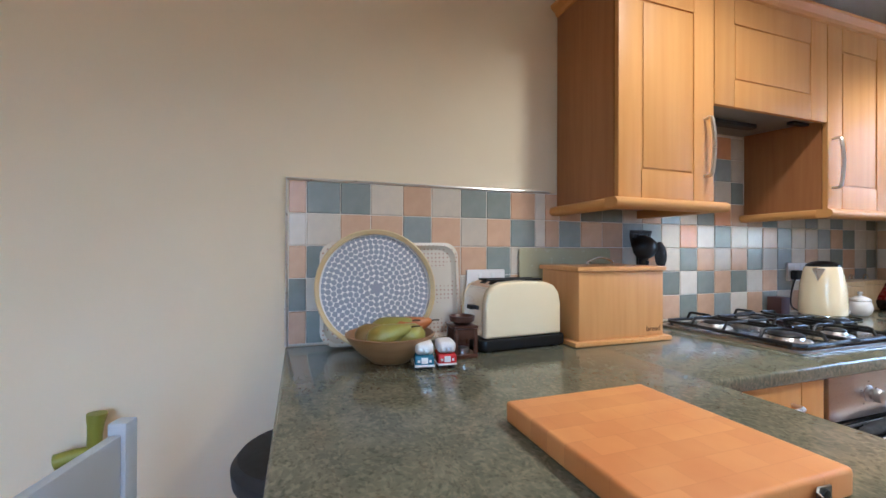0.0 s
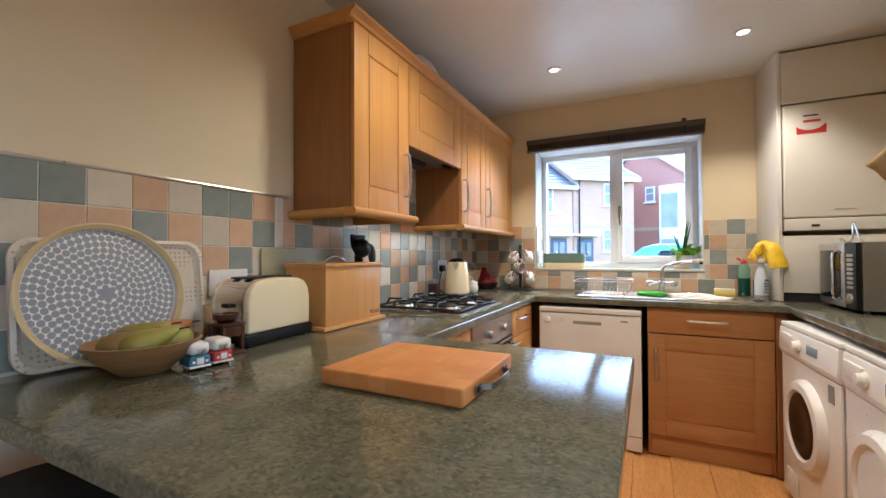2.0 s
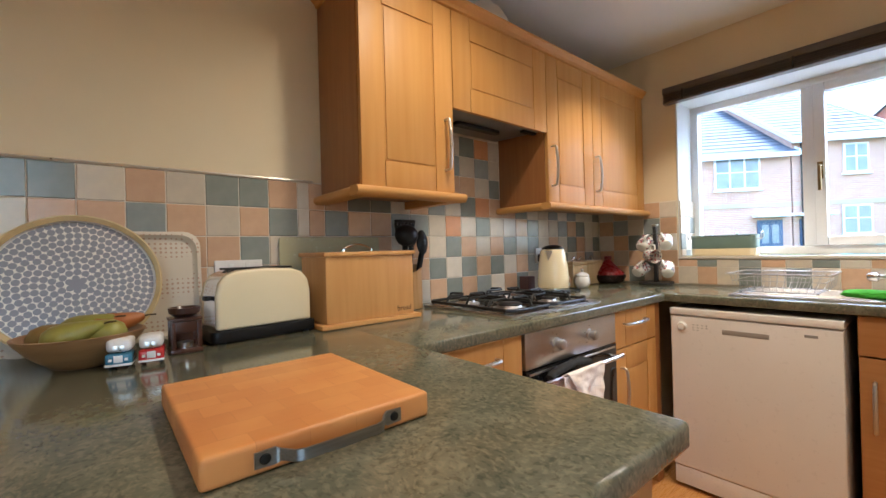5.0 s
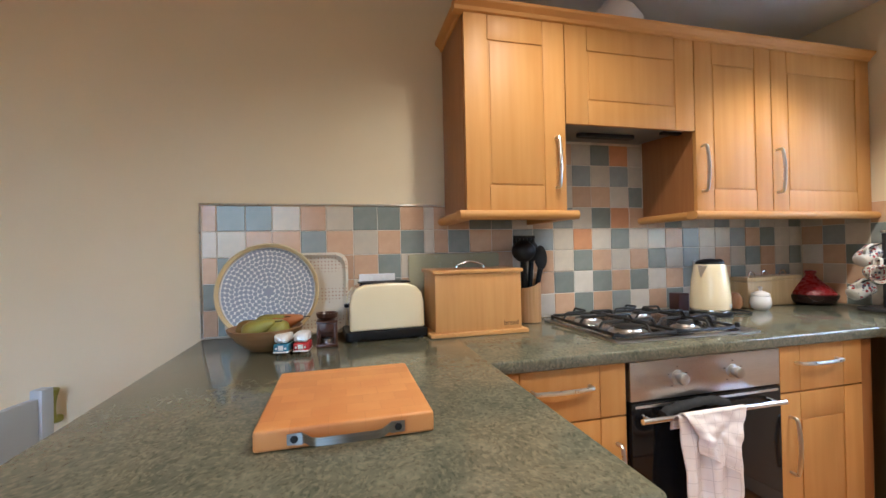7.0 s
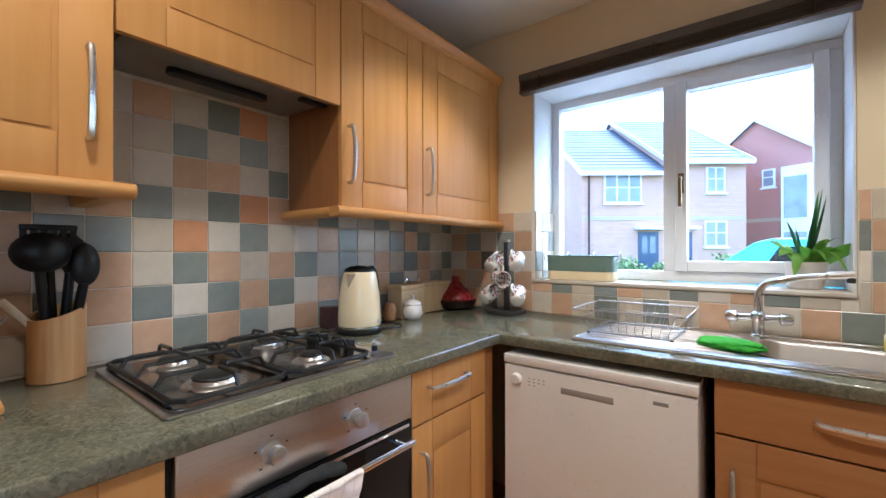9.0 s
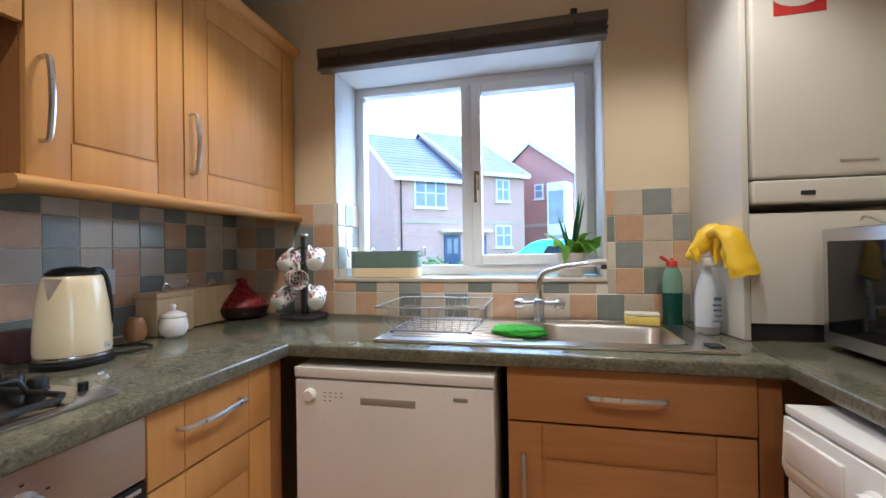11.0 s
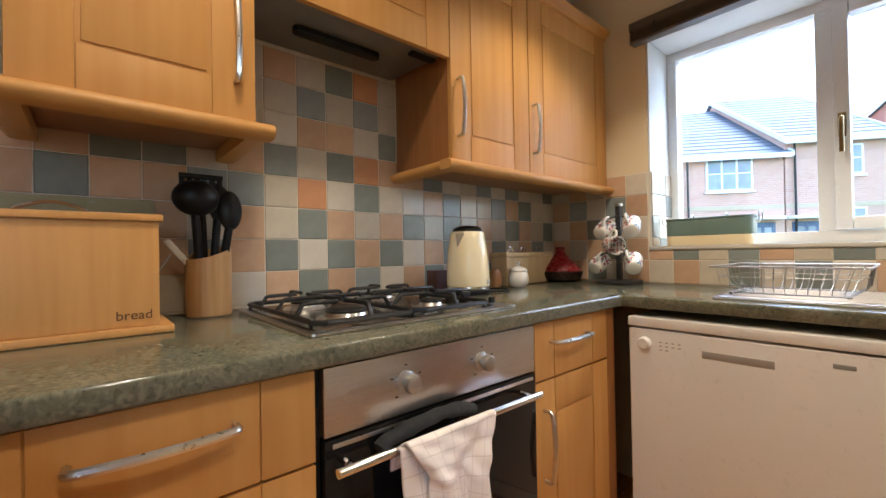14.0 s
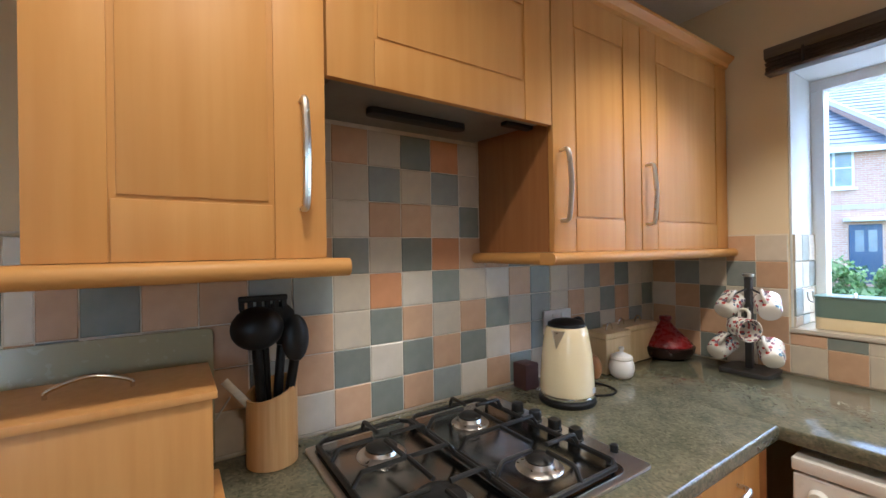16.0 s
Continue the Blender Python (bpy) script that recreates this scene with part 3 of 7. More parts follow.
for nm, b in (("reveal_left", box(XE + 0.004, FX - 0.001, WIN_Y1 - 0.008, WIN_Y1 - 0.001, WIN_Z0 + 0.010, WIN_Z1 - 0.001, 0.001)),
              ("reveal_right", box(XE + 0.004, FX - 0.001, WIN_Y0 + 0.001, WIN_Y0 + 0.008, WIN_Z0 + 0.010, WIN_Z1 - 0.001, 0.001)),
              ("reveal_top", box(XE + 0.004, FX - 0.001, WIN_Y0 + 0.009, WIN_Y1 - 0.009, WIN_Z1 - 0.008, WIN_Z1 - 0.001, 0.001))):
    single(nm, b, M["reveal"], "white lining of the window opening", "window lining", kind="structure")

blind = thing("venetian_blind", (2.975, 0.3, 2.01), "dark wooden venetian blind pulled up above the window", "blind")
part("headrail", box(2.958, 3.001, -0.302, 0.915, 2.055, 2.095, 0.003), M["lead"], blind)
for k in range(5):
    part("slat", box(2.948 + 0.003 * (k % 2), 2.999, -0.295 - 0.003 * (k % 3), 0.908 + 0.003 * (k % 2), 2.010 + 0.0085 * k, 2.0128 + 0.0085 * k, 0.0010, 1), M["lead"], blind)
part("bottom_rail", box(2.950, 2.999, -0.297, 0.910, 1.996, 2.007, 0.002), M["lead"], blind)
for y in (-0.18, 0.30, 0.80):
    part("ladder_cord", box(2.946, 2.949, y - 0.004, y + 0.004, 2.004, 2.06, 0), M["rubber"], blind)
part("cord_lock", box(2.955, 2.985, -0.19, -0.165, 2.096, 2.114, 0.003), M["rubber"], blind)

# ---------------------------------------------------------------- oven
M["knob"] = surface("pale_satin_knob", (0.46, 0.44, 0.41), (0.40, 0.38, 0.36), 0.36, 0.9)
ov = thing("oven", (1.68, 0.75, 0.12), "built-in single oven with steel fascia and black glass door", "oven")
part("housing", box(1.3765, 1.984, FY + 0.022, 1.30, 0.12, WT - 0.042, 0.001), M["black"], ov)
fascia = part("fascia", box(1.386, 1.980, FY - 0.004, FY + 0.02, 0.744, 0.866, 0.003), M["steel"], ov, "brushed steel control panel")
for x in (1.560, 1.778):
    k = lathe([(0.0, 0.0), (0.023, 0.0), (0.023, 0.003), (0.014, 0.007), (0.014, 0.013), (0.0185, 0.017), (0.0190, 0.025), (0.017, 0.031), (0.010, 0.034), (0.0, 0.035)], (x, FY - 0.004, 0.807), 28, turn=Matrix.Rotation(radians(90), 4, "X"))
    kn = part("knob", k, M["knob"], ov, "round satin metal knob")
    for a in range(5):
        ang = radians(-140 + 70 * a)
        part("dial_mark", box(x + 0.036 * math.sin(ang) - 0.003, x + 0.036 * math.sin(ang) + 0.003, FY - 0.0052, FY - 0.0045, 0.807 + 0.034 * math.cos(ang) - 0.0015, 0.807 + 0.034 * math.cos(ang) + 0.0015, 0), M["black"], fascia)
dr = part("door", box(1.386, 1.980, FY - 0.006, FY + 0.018, 0.30, 0.740, 0.004), M["black_glass"], ov, "black glass oven door")
part("door", box(1.386, 1.980, FY - 0.004, FY + 0.018, 0.16, 0.297, 0.004), M["steel"], ov, "lower steel strip")
part("vent_strip", box(1.40, 1.966, FY - 0.009, FY - 0.0065, 0.724, 0.732, 0.001), M["satin"], dr)
part("handle", tube([(1.386, FY - 0.055, 0.705), (1.42, FY - 0.055, 0.705), (1.90, FY - 0.055, 0.705), (1.934, FY - 0.055, 0.705)], 0.0085, 12), M["chrome"], dr, "round chrome bar handle")
for x in (1.415, 1.905):
    part("handle_post", tube([(x, FY - 0.05, 0.705), (x, FY - 0.005, 0.705)], 0.007, 8), M["chrome"], dr)

# ---------------------------------------------------------------- dishwasher
DX = 2.425
dwm = thing("dishwasher", (2.7, 0.39, 0.0), "white freestanding dishwasher under the worktop", "dishwasher")
part("cabinet", box(DX + 0.03, 2.97, 0.094, 0.694, 0.02, 0.81, 0.003), M["white"], dwm)
part("lid", box(DX - 0.002, 2.97, 0.092, 0.696, 0.816, 0.846, 0.004), M["white"], dwm)
door = part("door", box(DX, DX + 0.028, 0.094, 0.694, 0.10, 0.809, 0.006, 3), M["white"], dwm)
part("plinth", box(DX + 0.006, DX + 0.028, 0.096, 0.692, 0.012, 0.096, 0.002), M["white"], dwm)
# No real recess here: a flat grey strip paints the grip's shadow.
part("grip", box(DX - 0.0015, DX + 0.004, 0.315, 0.482, 0.745, 0.766, 0.001), surface("grip_shadow", (0.33, 0.30, 0.27), (0.30, 0.27, 0.25), 0.5), door, "handle grip, its recess shade painted as a grey strip")
part("dial", lathe([(0.0, 0.016), (0.015, 0.016), (0.018, 0.012), (0.020, 0.0), (0.0, 0.0)], (DX, 0.644, 0.765), 24, turn=Matrix.Rotation(radians(-90), 4, "Y")), M["white_soft"], door, "round white programme dial")
M["grey_ink"] = surface("grey_print", (0.28, 0.27, 0.26), None, 0.6)
for k in range(4):
    for r in range(3 if k > 1 else 2):
        part("print_mark", box(DX - 0.0009, DX + 0.001, 0.538 + 0.018 * k, 0.546 + 0.018 * k, 0.772 - 0.012 * r, 0.775 - 0.012 * r, 0), M["grey_ink"], door)
part("badge", box(DX - 0.002, DX + 0.001, 0.165, 0.205, 0.772, 0.783, 0.001), M["grey_ink"], door, "small grey maker's badge")
# Near-black sheet over the wall, added so the appliance gap looks shaded.
single("appliance_gap_back", box(2.99, 2.996, 0.062, 0.722, 0.0, WT - 0.04, 0), M["rubber"], "dark sheet painting the shade in the gap behind the dishwasher", "wall strip", kind="structure")

# ---------------------------------------------------------------- washing machine and dryer
def front_loader(name, x0, x1, y, turn, label, dryer):
    """A white front loader whose front faces +y."""
    w = x1 - x0
    cx = (x0 + x1) / 2
    m = thing(name, (cx, y, 0), label, "washing machine" if not dryer else "tumble dryer", "laundry machines")
    body = part("cabinet", box(x0, x1, y - 0.54, y - 0.012, 0.015, 0.825, 0.006), M["white"], m)
    part("lid", box(x0 - 0.001, x1 + 0.001, y - 0.54, y + 0.002, 0.828, 0.848, 0.005), M["white_soft"], m)
    part("front_panel", box(x0 + 0.001, x1 - 0.001, y - 0.011, y, 0.02, 0.690, 0.006), M["white"], m)
    cp = part("control_panel", prism([(y - 0.011, 0.694), (y + 0.004, 0.694), (y + 0.012, 0.72), (y + 0.006, 0.824), (y - 0.011, 0.824)], "x", x0 + 0.001, x1 - 0.001, 0.004), M["white_soft"], m)
    part("drawer", box(x1 - 0.17, x1 - 0.02, y + 0.004, y + 0.016, 0.735, 0.80, 0.004), M["white"], cp, "white detergent drawer")
    kx = cx + 0.10 if dryer else cx + 0.06
    R = Matrix.Rotation(radians(-90), 4, "X")
    part("dial", lathe([(0.026, 0.0), (0.026, 0.006), (0.021, 0.010), (0.020, 0.028), (0.0, 0.030)], (kx, y + 0.008, 0.765), 24, turn=R), M["white_soft"], cp)
    part("display", box(cx - 0.13, cx - 0.03, y + 0.0075, y + 0.0125, 0.75, 0.79, 0.001), surface("lcd_blue", (0.28, 0.40, 0.52), None, 0.2), cp, "pale blue display")
    cz = 0.43
    ringp = [(0.135, 0.0), (0.137, 0.024), (0.150, 0.034), (0.180, 0.030), (0.196, 0.012), (0.198, 0.0)]
    do = part("door_ring", lathe(ringp, (cx, y, cz), 40, turn=R), M["white"], m)
    if dryer:
        part("door_panel", lathe([(0.0, 0.026), (0.10, 0.026), (0.139, 0.022), (0.139, 0.0), (0.0, 0.0)], (cx, y, cz), 40, turn=R), M["white_soft"], do)
    else:
        part("glass_bowl", lathe([(0.0, 0.020), (0.07, 0.024), (0.115, 0.030), (0.138, 0.026), (0.138, 0.002), (0.0, 0.002)], (cx, y, cz), 40, turn=R), M["black_glass"], do, "dark domed glass")
    part("sticker", box(x0 + 0.05, x0 + 0.10, y, y + 0.0012, 0.60, 0.67, 0), M["grey_ink"], m, "grey printed sticker")
    part("filter_flap", box(x0 + 0.40, x0 + 0.53, y, y + 0.004, 0.06, 0.15, 0.002), M["white_soft"], m)
    m.rotation_euler = (0, 0, radians(turn))
    return m


front_loader("washing_machine", 1.755, 2.345, -0.562, 3.5, "white front-loading washing machine with a dark glass door", False)
front_loader("tumble_dryer", 1.178, 1.748, -0.590, 0.0, "white tumble dryer with a solid round door", True)

# ---------------------------------------------------------------- boiler and its boxing
M["panel_white"] = surface("white_boxing_paint", (0.76, 0.73, 0.67), (0.73, 0.70, 0.64), 0.5, scale=3)
bx = thing("boiler_boxing", (2.85, -0.9, WT), "white painted boxing round the boiler up to the ceiling", "boxing")
part("side_panel", prism([(2.70, -0.621), (XE - 0.008, -0.579), (XE - 0.008, -0.597), (2.70, -0.639)], "z", WT + 0.001, CEIL - 0.002, 0.002), M["panel_white"], bx)
part("upper_panel", box(2.70, 2.718, YS + 0.002, -0.640, 2.04, CEIL - 0.012, 0.002), M["panel_white"], bx)
part("lower_panel", box(2.70, 2.718, YS + 0.002, -0.640, WT + 0.052, 1.285, 0.002), M["panel_white"], bx)
# Dark strip set back in the open slot, painting the shade inside it.
part("dark_slot", box(2.715, 2.722, YS + 0.002, -0.640, WT + 0.002, WT + 0.050, 0), M["rubber"], bx)
bo = thing("boiler", (2.85, -0.88, 1.31), "white wall-hung gas boiler with a red and white sticker", "boiler")
part("case", box(2.688, 2.98, -1.10, -0.646, 1.385, 2.028, 0.010, 3), M["panel_white"], bo)
fl = part("control_flap", box(2.690, 2.98, -1.10, -0.646, 1.312, 1.381, 0.008, 3), M["panel_white"], bo)
part("display", box(2.687, 2.692, -0.80, -0.765, 1.334, 1.347, 0.001), M["rubber"], fl, "small dark display")
part("badge", box(2.6855, 2.689, -0.95, -0.86, 1.425, 1.431, 0.001), M["satin"], bo, "thin silver maker's badge")
M["red"] = surface("red_print", (0.62, 0.045, 0.04), None, 0.45)
st = part("sticker_label", box(2.6868, 2.6885, -0.835, -0.705, 1.855, 1.905, 0), M["red"], bo, "red sticker panel")
part("sticker_oval", lathe([(0.0, 0.0022), (0.068, 0.0022), (0.070, 0.0)], (2.6878, -0.765, 1.925), 28, turn=Matrix.Rotation(radians(-90), 4, "Y") @ Matrix.Diagonal((0.72, 1, 1, 1))), M["white"], bo, "white oval sticker")
part("sticker_bar", box(2.6845, 2.6858, -0.81, -0.735, 1.918, 1.932, 0), M["red"], bo)
part("sticker_bar", box(2.6845, 2.6858, -0.80, -0.735, 1.952, 1.960, 0), M["rubber"], bo)

# ---------------------------------------------------------------- microwave
mw = thing("microwave", (2.41, -0.90, WT), "silver and black countertop microwave oven", "microwave")
part("case", box(2.20, 2.625, -1.12, -0.800, 0.925, 1.235, 0.006), surface("microwave_silver", (0.33, 0.33, 0.33), (0.3, 0.3, 0.3), 0.35, 0.8), mw)
dd = part("door", box(2.315, 2.625, -0.798, -0.776, 0.928, 1.232, 0.005), M["steel"], mw)
part("door_window", box(2.355, 2.60, -0.778, -0.773, 0.962, 1.200, 0.003), M["black_glass"], dd, "dark glass window")
part("handle", tube(bend([(2.335, -0.776, 1.19), (2.335, -0.745, 1.185), (2.335, -0.742, 1.08), (2.335, -0.745, 0.975), (2.335, -0.776, 0.97)], 4), 0.008, 8), M["chrome"], dd, "chrome bar handle")
cp = part("control_panel", box(2.20, 2.312, -0.798, -0.778, 0.928, 1.232, 0.004), M["black"], mw)
for k in range(8):
    part("button", box(2.225, 2.285, -0.779, -0.774, 1.02 + 0.021 * k, 1.034 + 0.021 * k, 0.002), M["satin"], cp)
part("dial", lathe([(0.026, 0.0), (0.024, 0.014), (0.0, 0.016)], (2.255, -0.778, 0.975), 20, turn=Matrix.Rotation(radians(-90), 4, "X")), M["chrome"], cp)
for x in (2.22, 2.60):
    for y in (-1.09, -0.82):
        part("foot", lathe([(0.0, 0.0), (0.013, 0.0), (0.015, 0.016), (0.0, 0.016)], (x, y, WT), 12), M["rubber"], mw)
wr = single("wire_stand", tube(bend([(2.36, -0.86, 1.238), (2.40, -0.86, 1.262), (2.44, -0.86, 1.330), (2.455, -0.86, 1.34), (2.468, -0.86, 1.33), (2.47, -0.86, 1.262), (2.52, -0.86, 1.24), (2.60, -0.86, 1.262), (2.615, -0.86, 1.25)], 5), 0.0035, 8), M["chrome"], "bent chrome wire stand on the microwave", "wire stand", at=(2.45, -0.86, 1.236))

# ---------------------------------------------------------------- open back door with a curtain
M["door_paint"] = surface("cream_gloss_paint", (0.58, 0.46, 0.30), (0.54, 0.42, 0.27), 0.4, scale=3)
DRX = 1.118
M["bronze"] = surface("dark_bronze", (0.10, 0.07, 0.035), (0.06, 0.04, 0.02), 0.35, 1.0, scale=30)
dr1 = thing("door_1", (DRX, -0.9, 0.0), "cream painted half-glazed door standing open", "door", kind="structure")
part("stile", box(DRX, DRX + 0.042, -0.615, -0.503, 0.006, 1.98, 0.002), M["door_paint"], dr1)
part("stile", box(DRX, DRX + 0.042, -1.29, -1.18, 0.006, 1.98, 0.002), M["door_paint"], dr1)
part("top_rail", box(DRX, DRX + 0.042, -1.179, -0.616, 1.87, 1.98, 0.002), M["door_paint"], dr1)
part("bottom_rail", box(DRX, DRX + 0.042, -1.179, -0.616, 0.006, 0.22, 0.002), M["door_paint"], dr1)
part("lock_rail", box(DRX, DRX + 0.042, -1.179, -0.616, 0.84, 1.05, 0.002), M["door_paint"], dr1)
part("lower_panel", box(DRX + 0.012, DRX + 0.030, -1.179, -0.616, 0.221, 0.839, 0), M["door_paint"], dr1)
g = part("glazing", box(DRX + 0.018, DRX + 0.022, -1.179, -0.616, 1.051, 1.869, 0), M["glass"], dr1)
part("latch", box(DRX + 0.010, DRX + 0.032, -0.5035, -0.5015, 0.90, 0.99, 0), M["brass"], dr1)
pl = part("handle_plate", box(DRX - 0.005, DRX + 0.001, -0.587, -0.535, 0.870, 0.975, 0.002), M["bronze"], dr1, "dark bronze lever handle")
part("lever", tube(bend([(DRX - 0.004, -0.561, 0.935), (DRX - 0.045, -0.561, 0.935), (DRX - 0.050, -0.580, 0.934), (DRX - 0.048, -0.665, 0.930)], 4), 0.008, 8), M["brass"], pl)


cu = thing("curtain", (DRX - 0.04, -0.8, 1.08), "short cream curtain printed with brown leaf sprigs, gathered on the door", "curtain")
b = bmesh.new()
NU, NV = 90, 24


def drape(u, v):
    """A spot on the gathered cloth, u across the door and v up."""
    y = -0.466 - 0.66 * u + 0.005 * math.sin(7 * v) - 0.010 * (1 - v) * (1 - u)
    fold = 0.010 * math.sin(2 * math.pi * 4.3 * u + 0.7 * math.sin(3 * v)) + 0.003 * math.sin(2 * math.pi * 11 * u + 2 * v)
    return Vector((DRX - 0.047 + fold, y, 1.082 - 0.018 * u + (0.868 + 0.018 * u) * v + 0.006 * math.sin(2 * math.pi * 6.3 * u) * (1 - v)))


grid = [[b.verts.new(drape(i / NU, j / NV)) for i in range(NU + 1)] for j in range(NV + 1)]
for j in range(NV):
    for i in range(NU):
        b.faces.new((grid[j][i], grid[j][i + 1], grid[j + 1][i + 1], grid[j + 1][i]))
M["curtain"] = surface("cream_cotton", (0.56, 0.405, 0.215), (0.52, 0.37, 0.19), 0.92, scale=6, bump=0.25, bump_scale=500)
cl = part("cloth", b, M["curtain"], cu, angle=180)
sol = cl.modifiers.new("cloth_thickness", "SOLIDIFY")
sol.thickness = 0.0015
# printed sprigs: small groups of pointed leaves lying on the cloth
M["sprig_green"] = surface("printed_olive_leaf", (0.15, 0.115, 0.045), (0.065, 0.05, 0.022), 0.92, scale=70)
M["sprig_brown"] = surface("printed_brown_leaf", (0.15, 0.07, 0.03), (0.06, 0.03, 0.015), 0.92, scale=70)
rng = random.Random(11)


def sprig(b, u, v, kind):
    """Leaves in cloth metres round a centre, laid a little proud of the folds."""
    tilt = rng.uniform(-0.6, 0.6)
    leaves = {0: ((0.0, 0.013, 0.0052), (0.95, 0.012, 0.0050), (-0.95, 0.012, 0.0050), (2.6, 0.013, 0.0009)),
              1: ((0.15, 0.018, 0.0046), (0.85, 0.014, 0.0042), (-2.9, 0.012, 0.0030)),
              2: ((1.2, 0.013, 0.0046),)}[kind]
    for ang, ln_, wd in leaves:
        ang += tilt
        d, s = (math.sin(ang), math.cos(ang)), (math.cos(ang), -math.sin(ang))
        ring_ = []
        for a, w in ((0.0, 0.25), (0.25, 0.8), (0.5, 1.0), (0.75, 0.7), (1.0, 0.0), (0.72, -0.75), (0.5, -0.95), (0.25, -0.85)):
            q = drape(u + (d[0] * ln_ * a + s[0] * wd * w) / 0.70, v + (d[1] * ln_ * a + s[1] * wd * w) / 0.868)
            ring_.append(b.verts.new(q - Vector((0.0042, 0, 0))))
        m_ = b.verts.new(drape(u + d[0] * ln_ * 0.5 / 0.70, v + d[1] * ln_ * 0.5 / 0.868) - Vector((0.0046, 0, 0)))
        for k in range(8):
            b.faces.new((ring_[k], ring_[(k + 1) % 8], m_))


prints = [bmesh.new(), bmesh.new()]
for r in range(23):
    for c in range(16):
        u, v = 0.03 + 0.062 * c + (0.031 if r % 2 else 0) + rng.uniform(-0.007, 0.007), 0.024 + 0.0425 * r + rng.uniform(-0.006, 0.006)
        kind = (r + 2 * c + r // 2) % 3
        if u < 0.97:
            sprig(prints[kind == 2], u, v, kind)
for b, key in zip(prints, ("sprig_green", "sprig_brown")):
    part("printed_sprigs", b, M[key], cl, angle=180)
# lining turned out over the edge at mid height, a triangle with its tip hanging past the door's edge
b = bmesh.new()
rows = []
top_a, top_b, tip, low_b = Vector((1.048, -0.470, 1.462)), Vector((1.028, -0.545, 1.535)), Vector((1.022, -0.397, 1.386)), Vector((1.024, -0.550, 1.352))
low_a = Vector((1.018, -0.452, 1.330))
for j in range(13):
    v = j / 12
    left = tip.lerp(low_a, v)
    right = top_b.lerp(low_b, v)
    row = []
    for i in range(15):
        u = i / 14
        p = left.lerp(right, u)
        p += Vector((-0.016 * math.sin(math.pi * u) - 0.007 * math.sin(7 * v + 3 * u), 0, 0.006 * math.sin(math.pi * u) * (1 - v) - 0.010 * math.sin(math.pi * u) * v))
        row.append(b.verts.new(p))
    rows.append(row)
for j in range(12):
    for i in range(14):
        b.faces.new((rows[j][i], rows[j][i + 1], rows[j + 1][i + 1], rows[j + 1][i]))
M["lining"] = surface("curtain_lining", (0.48, 0.325, 0.15), (0.43, 0.285, 0.125), 0.9, scale=4, bump=0.2, bump_scale=400)
ln = part("lining_fold", b, M["lining"], cu, "plain beige lining folded over", angle=180)
sol = ln.modifiers.new("cloth_thickness", "SOLIDIFY")
sol.thickness = 0.002
part("rod", tube([(DRX - 0.045, -0.46, 1.955), (DRX - 0.045, -1.18, 1.955)], 0.008, 10), M["brass"], cu, "thin brass rod")

# ---------------------------------------------------------------- outdoors
GZ = -0.12
M["grass"] = surface("lawn", (0.10, 0.16, 0.04), (0.06, 0.11, 0.025), 0.9, scale=3, bump=0.4, bump_scale=60)
M["tarmac"] = surface("tarmac", (0.07, 0.07, 0.072), (0.05, 0.05, 0.052), 0.85, scale=6, bump=0.3, bump_scale=90)
M["paving"] = surface("concrete_paving", (0.46, 0.45, 0.42), (0.40, 0.39, 0.36), 0.85, scale=4)
M["brick"] = brick_mat("red_brick", (0.60, 0.35, 0.26), (0.53, 0.29, 0.21), (0.60, 0.54, 0.48))
M["brick2"] = brick_mat("dark_red_brick", (0.50, 0.20, 0.15), (0.43, 0.17, 0.13), (0.52, 0.44, 0.40))
M["roof"] = surface("grey_roof_tiles", (0.14, 0.165, 0.20), (0.10, 0.12, 0.155), 0.7, scale=2, vary=0.1, island=True)
M["buff"] = surface("buff_stone", (0.52, 0.42, 0.29), (0.47, 0.38, 0.26), 0.8)
M["blue_door"] = surface("blue_door_paint", (0.05, 0.085, 0.16), None, 0.4)
M["dark_pane"] = surface("dark_pane", (0.30, 0.34, 0.38), (0.2, 0.23, 0.26), 0.1, scale=2)
b = bmesh.new()
q = 400
bmesh.ops.create_grid(b, x_segments=2, y_segments=2, size=q)
single("ground", b, M["grass"], "grass and soil round the houses, reaching the horizon", "ground", kind="structure").location = (q + 3.4, 0, GZ)
single("road", box(8.0, 13.0, -60, 60, GZ + 0.002, GZ + 0.012, 0), M["tarmac"], "grey tarmac road outside", "road", kind="structure")
# Added below the sill line, out of view, to bounce daylight onto the ceiling.
single("driveway", box(3.45, 6.2, -20, 20, GZ + 0.002, GZ + 0.06, 0.01), M["paving"], "unseen pale concrete slab added to bounce light up through the window", "driveway", kind="structure")
single("pavement", box(13.0, 15.0, -60, 60, GZ + 0.002, GZ + 0.11, 0.01), M["paving"], "raised concrete pavement", "pavement", kind="structure")
single("pavement", box(6.2, 8.0, -60, 60, GZ + 0.002, GZ + 0.11, 0.01), M["paving"], "raised concrete pavement", "pavement", kind="structure")


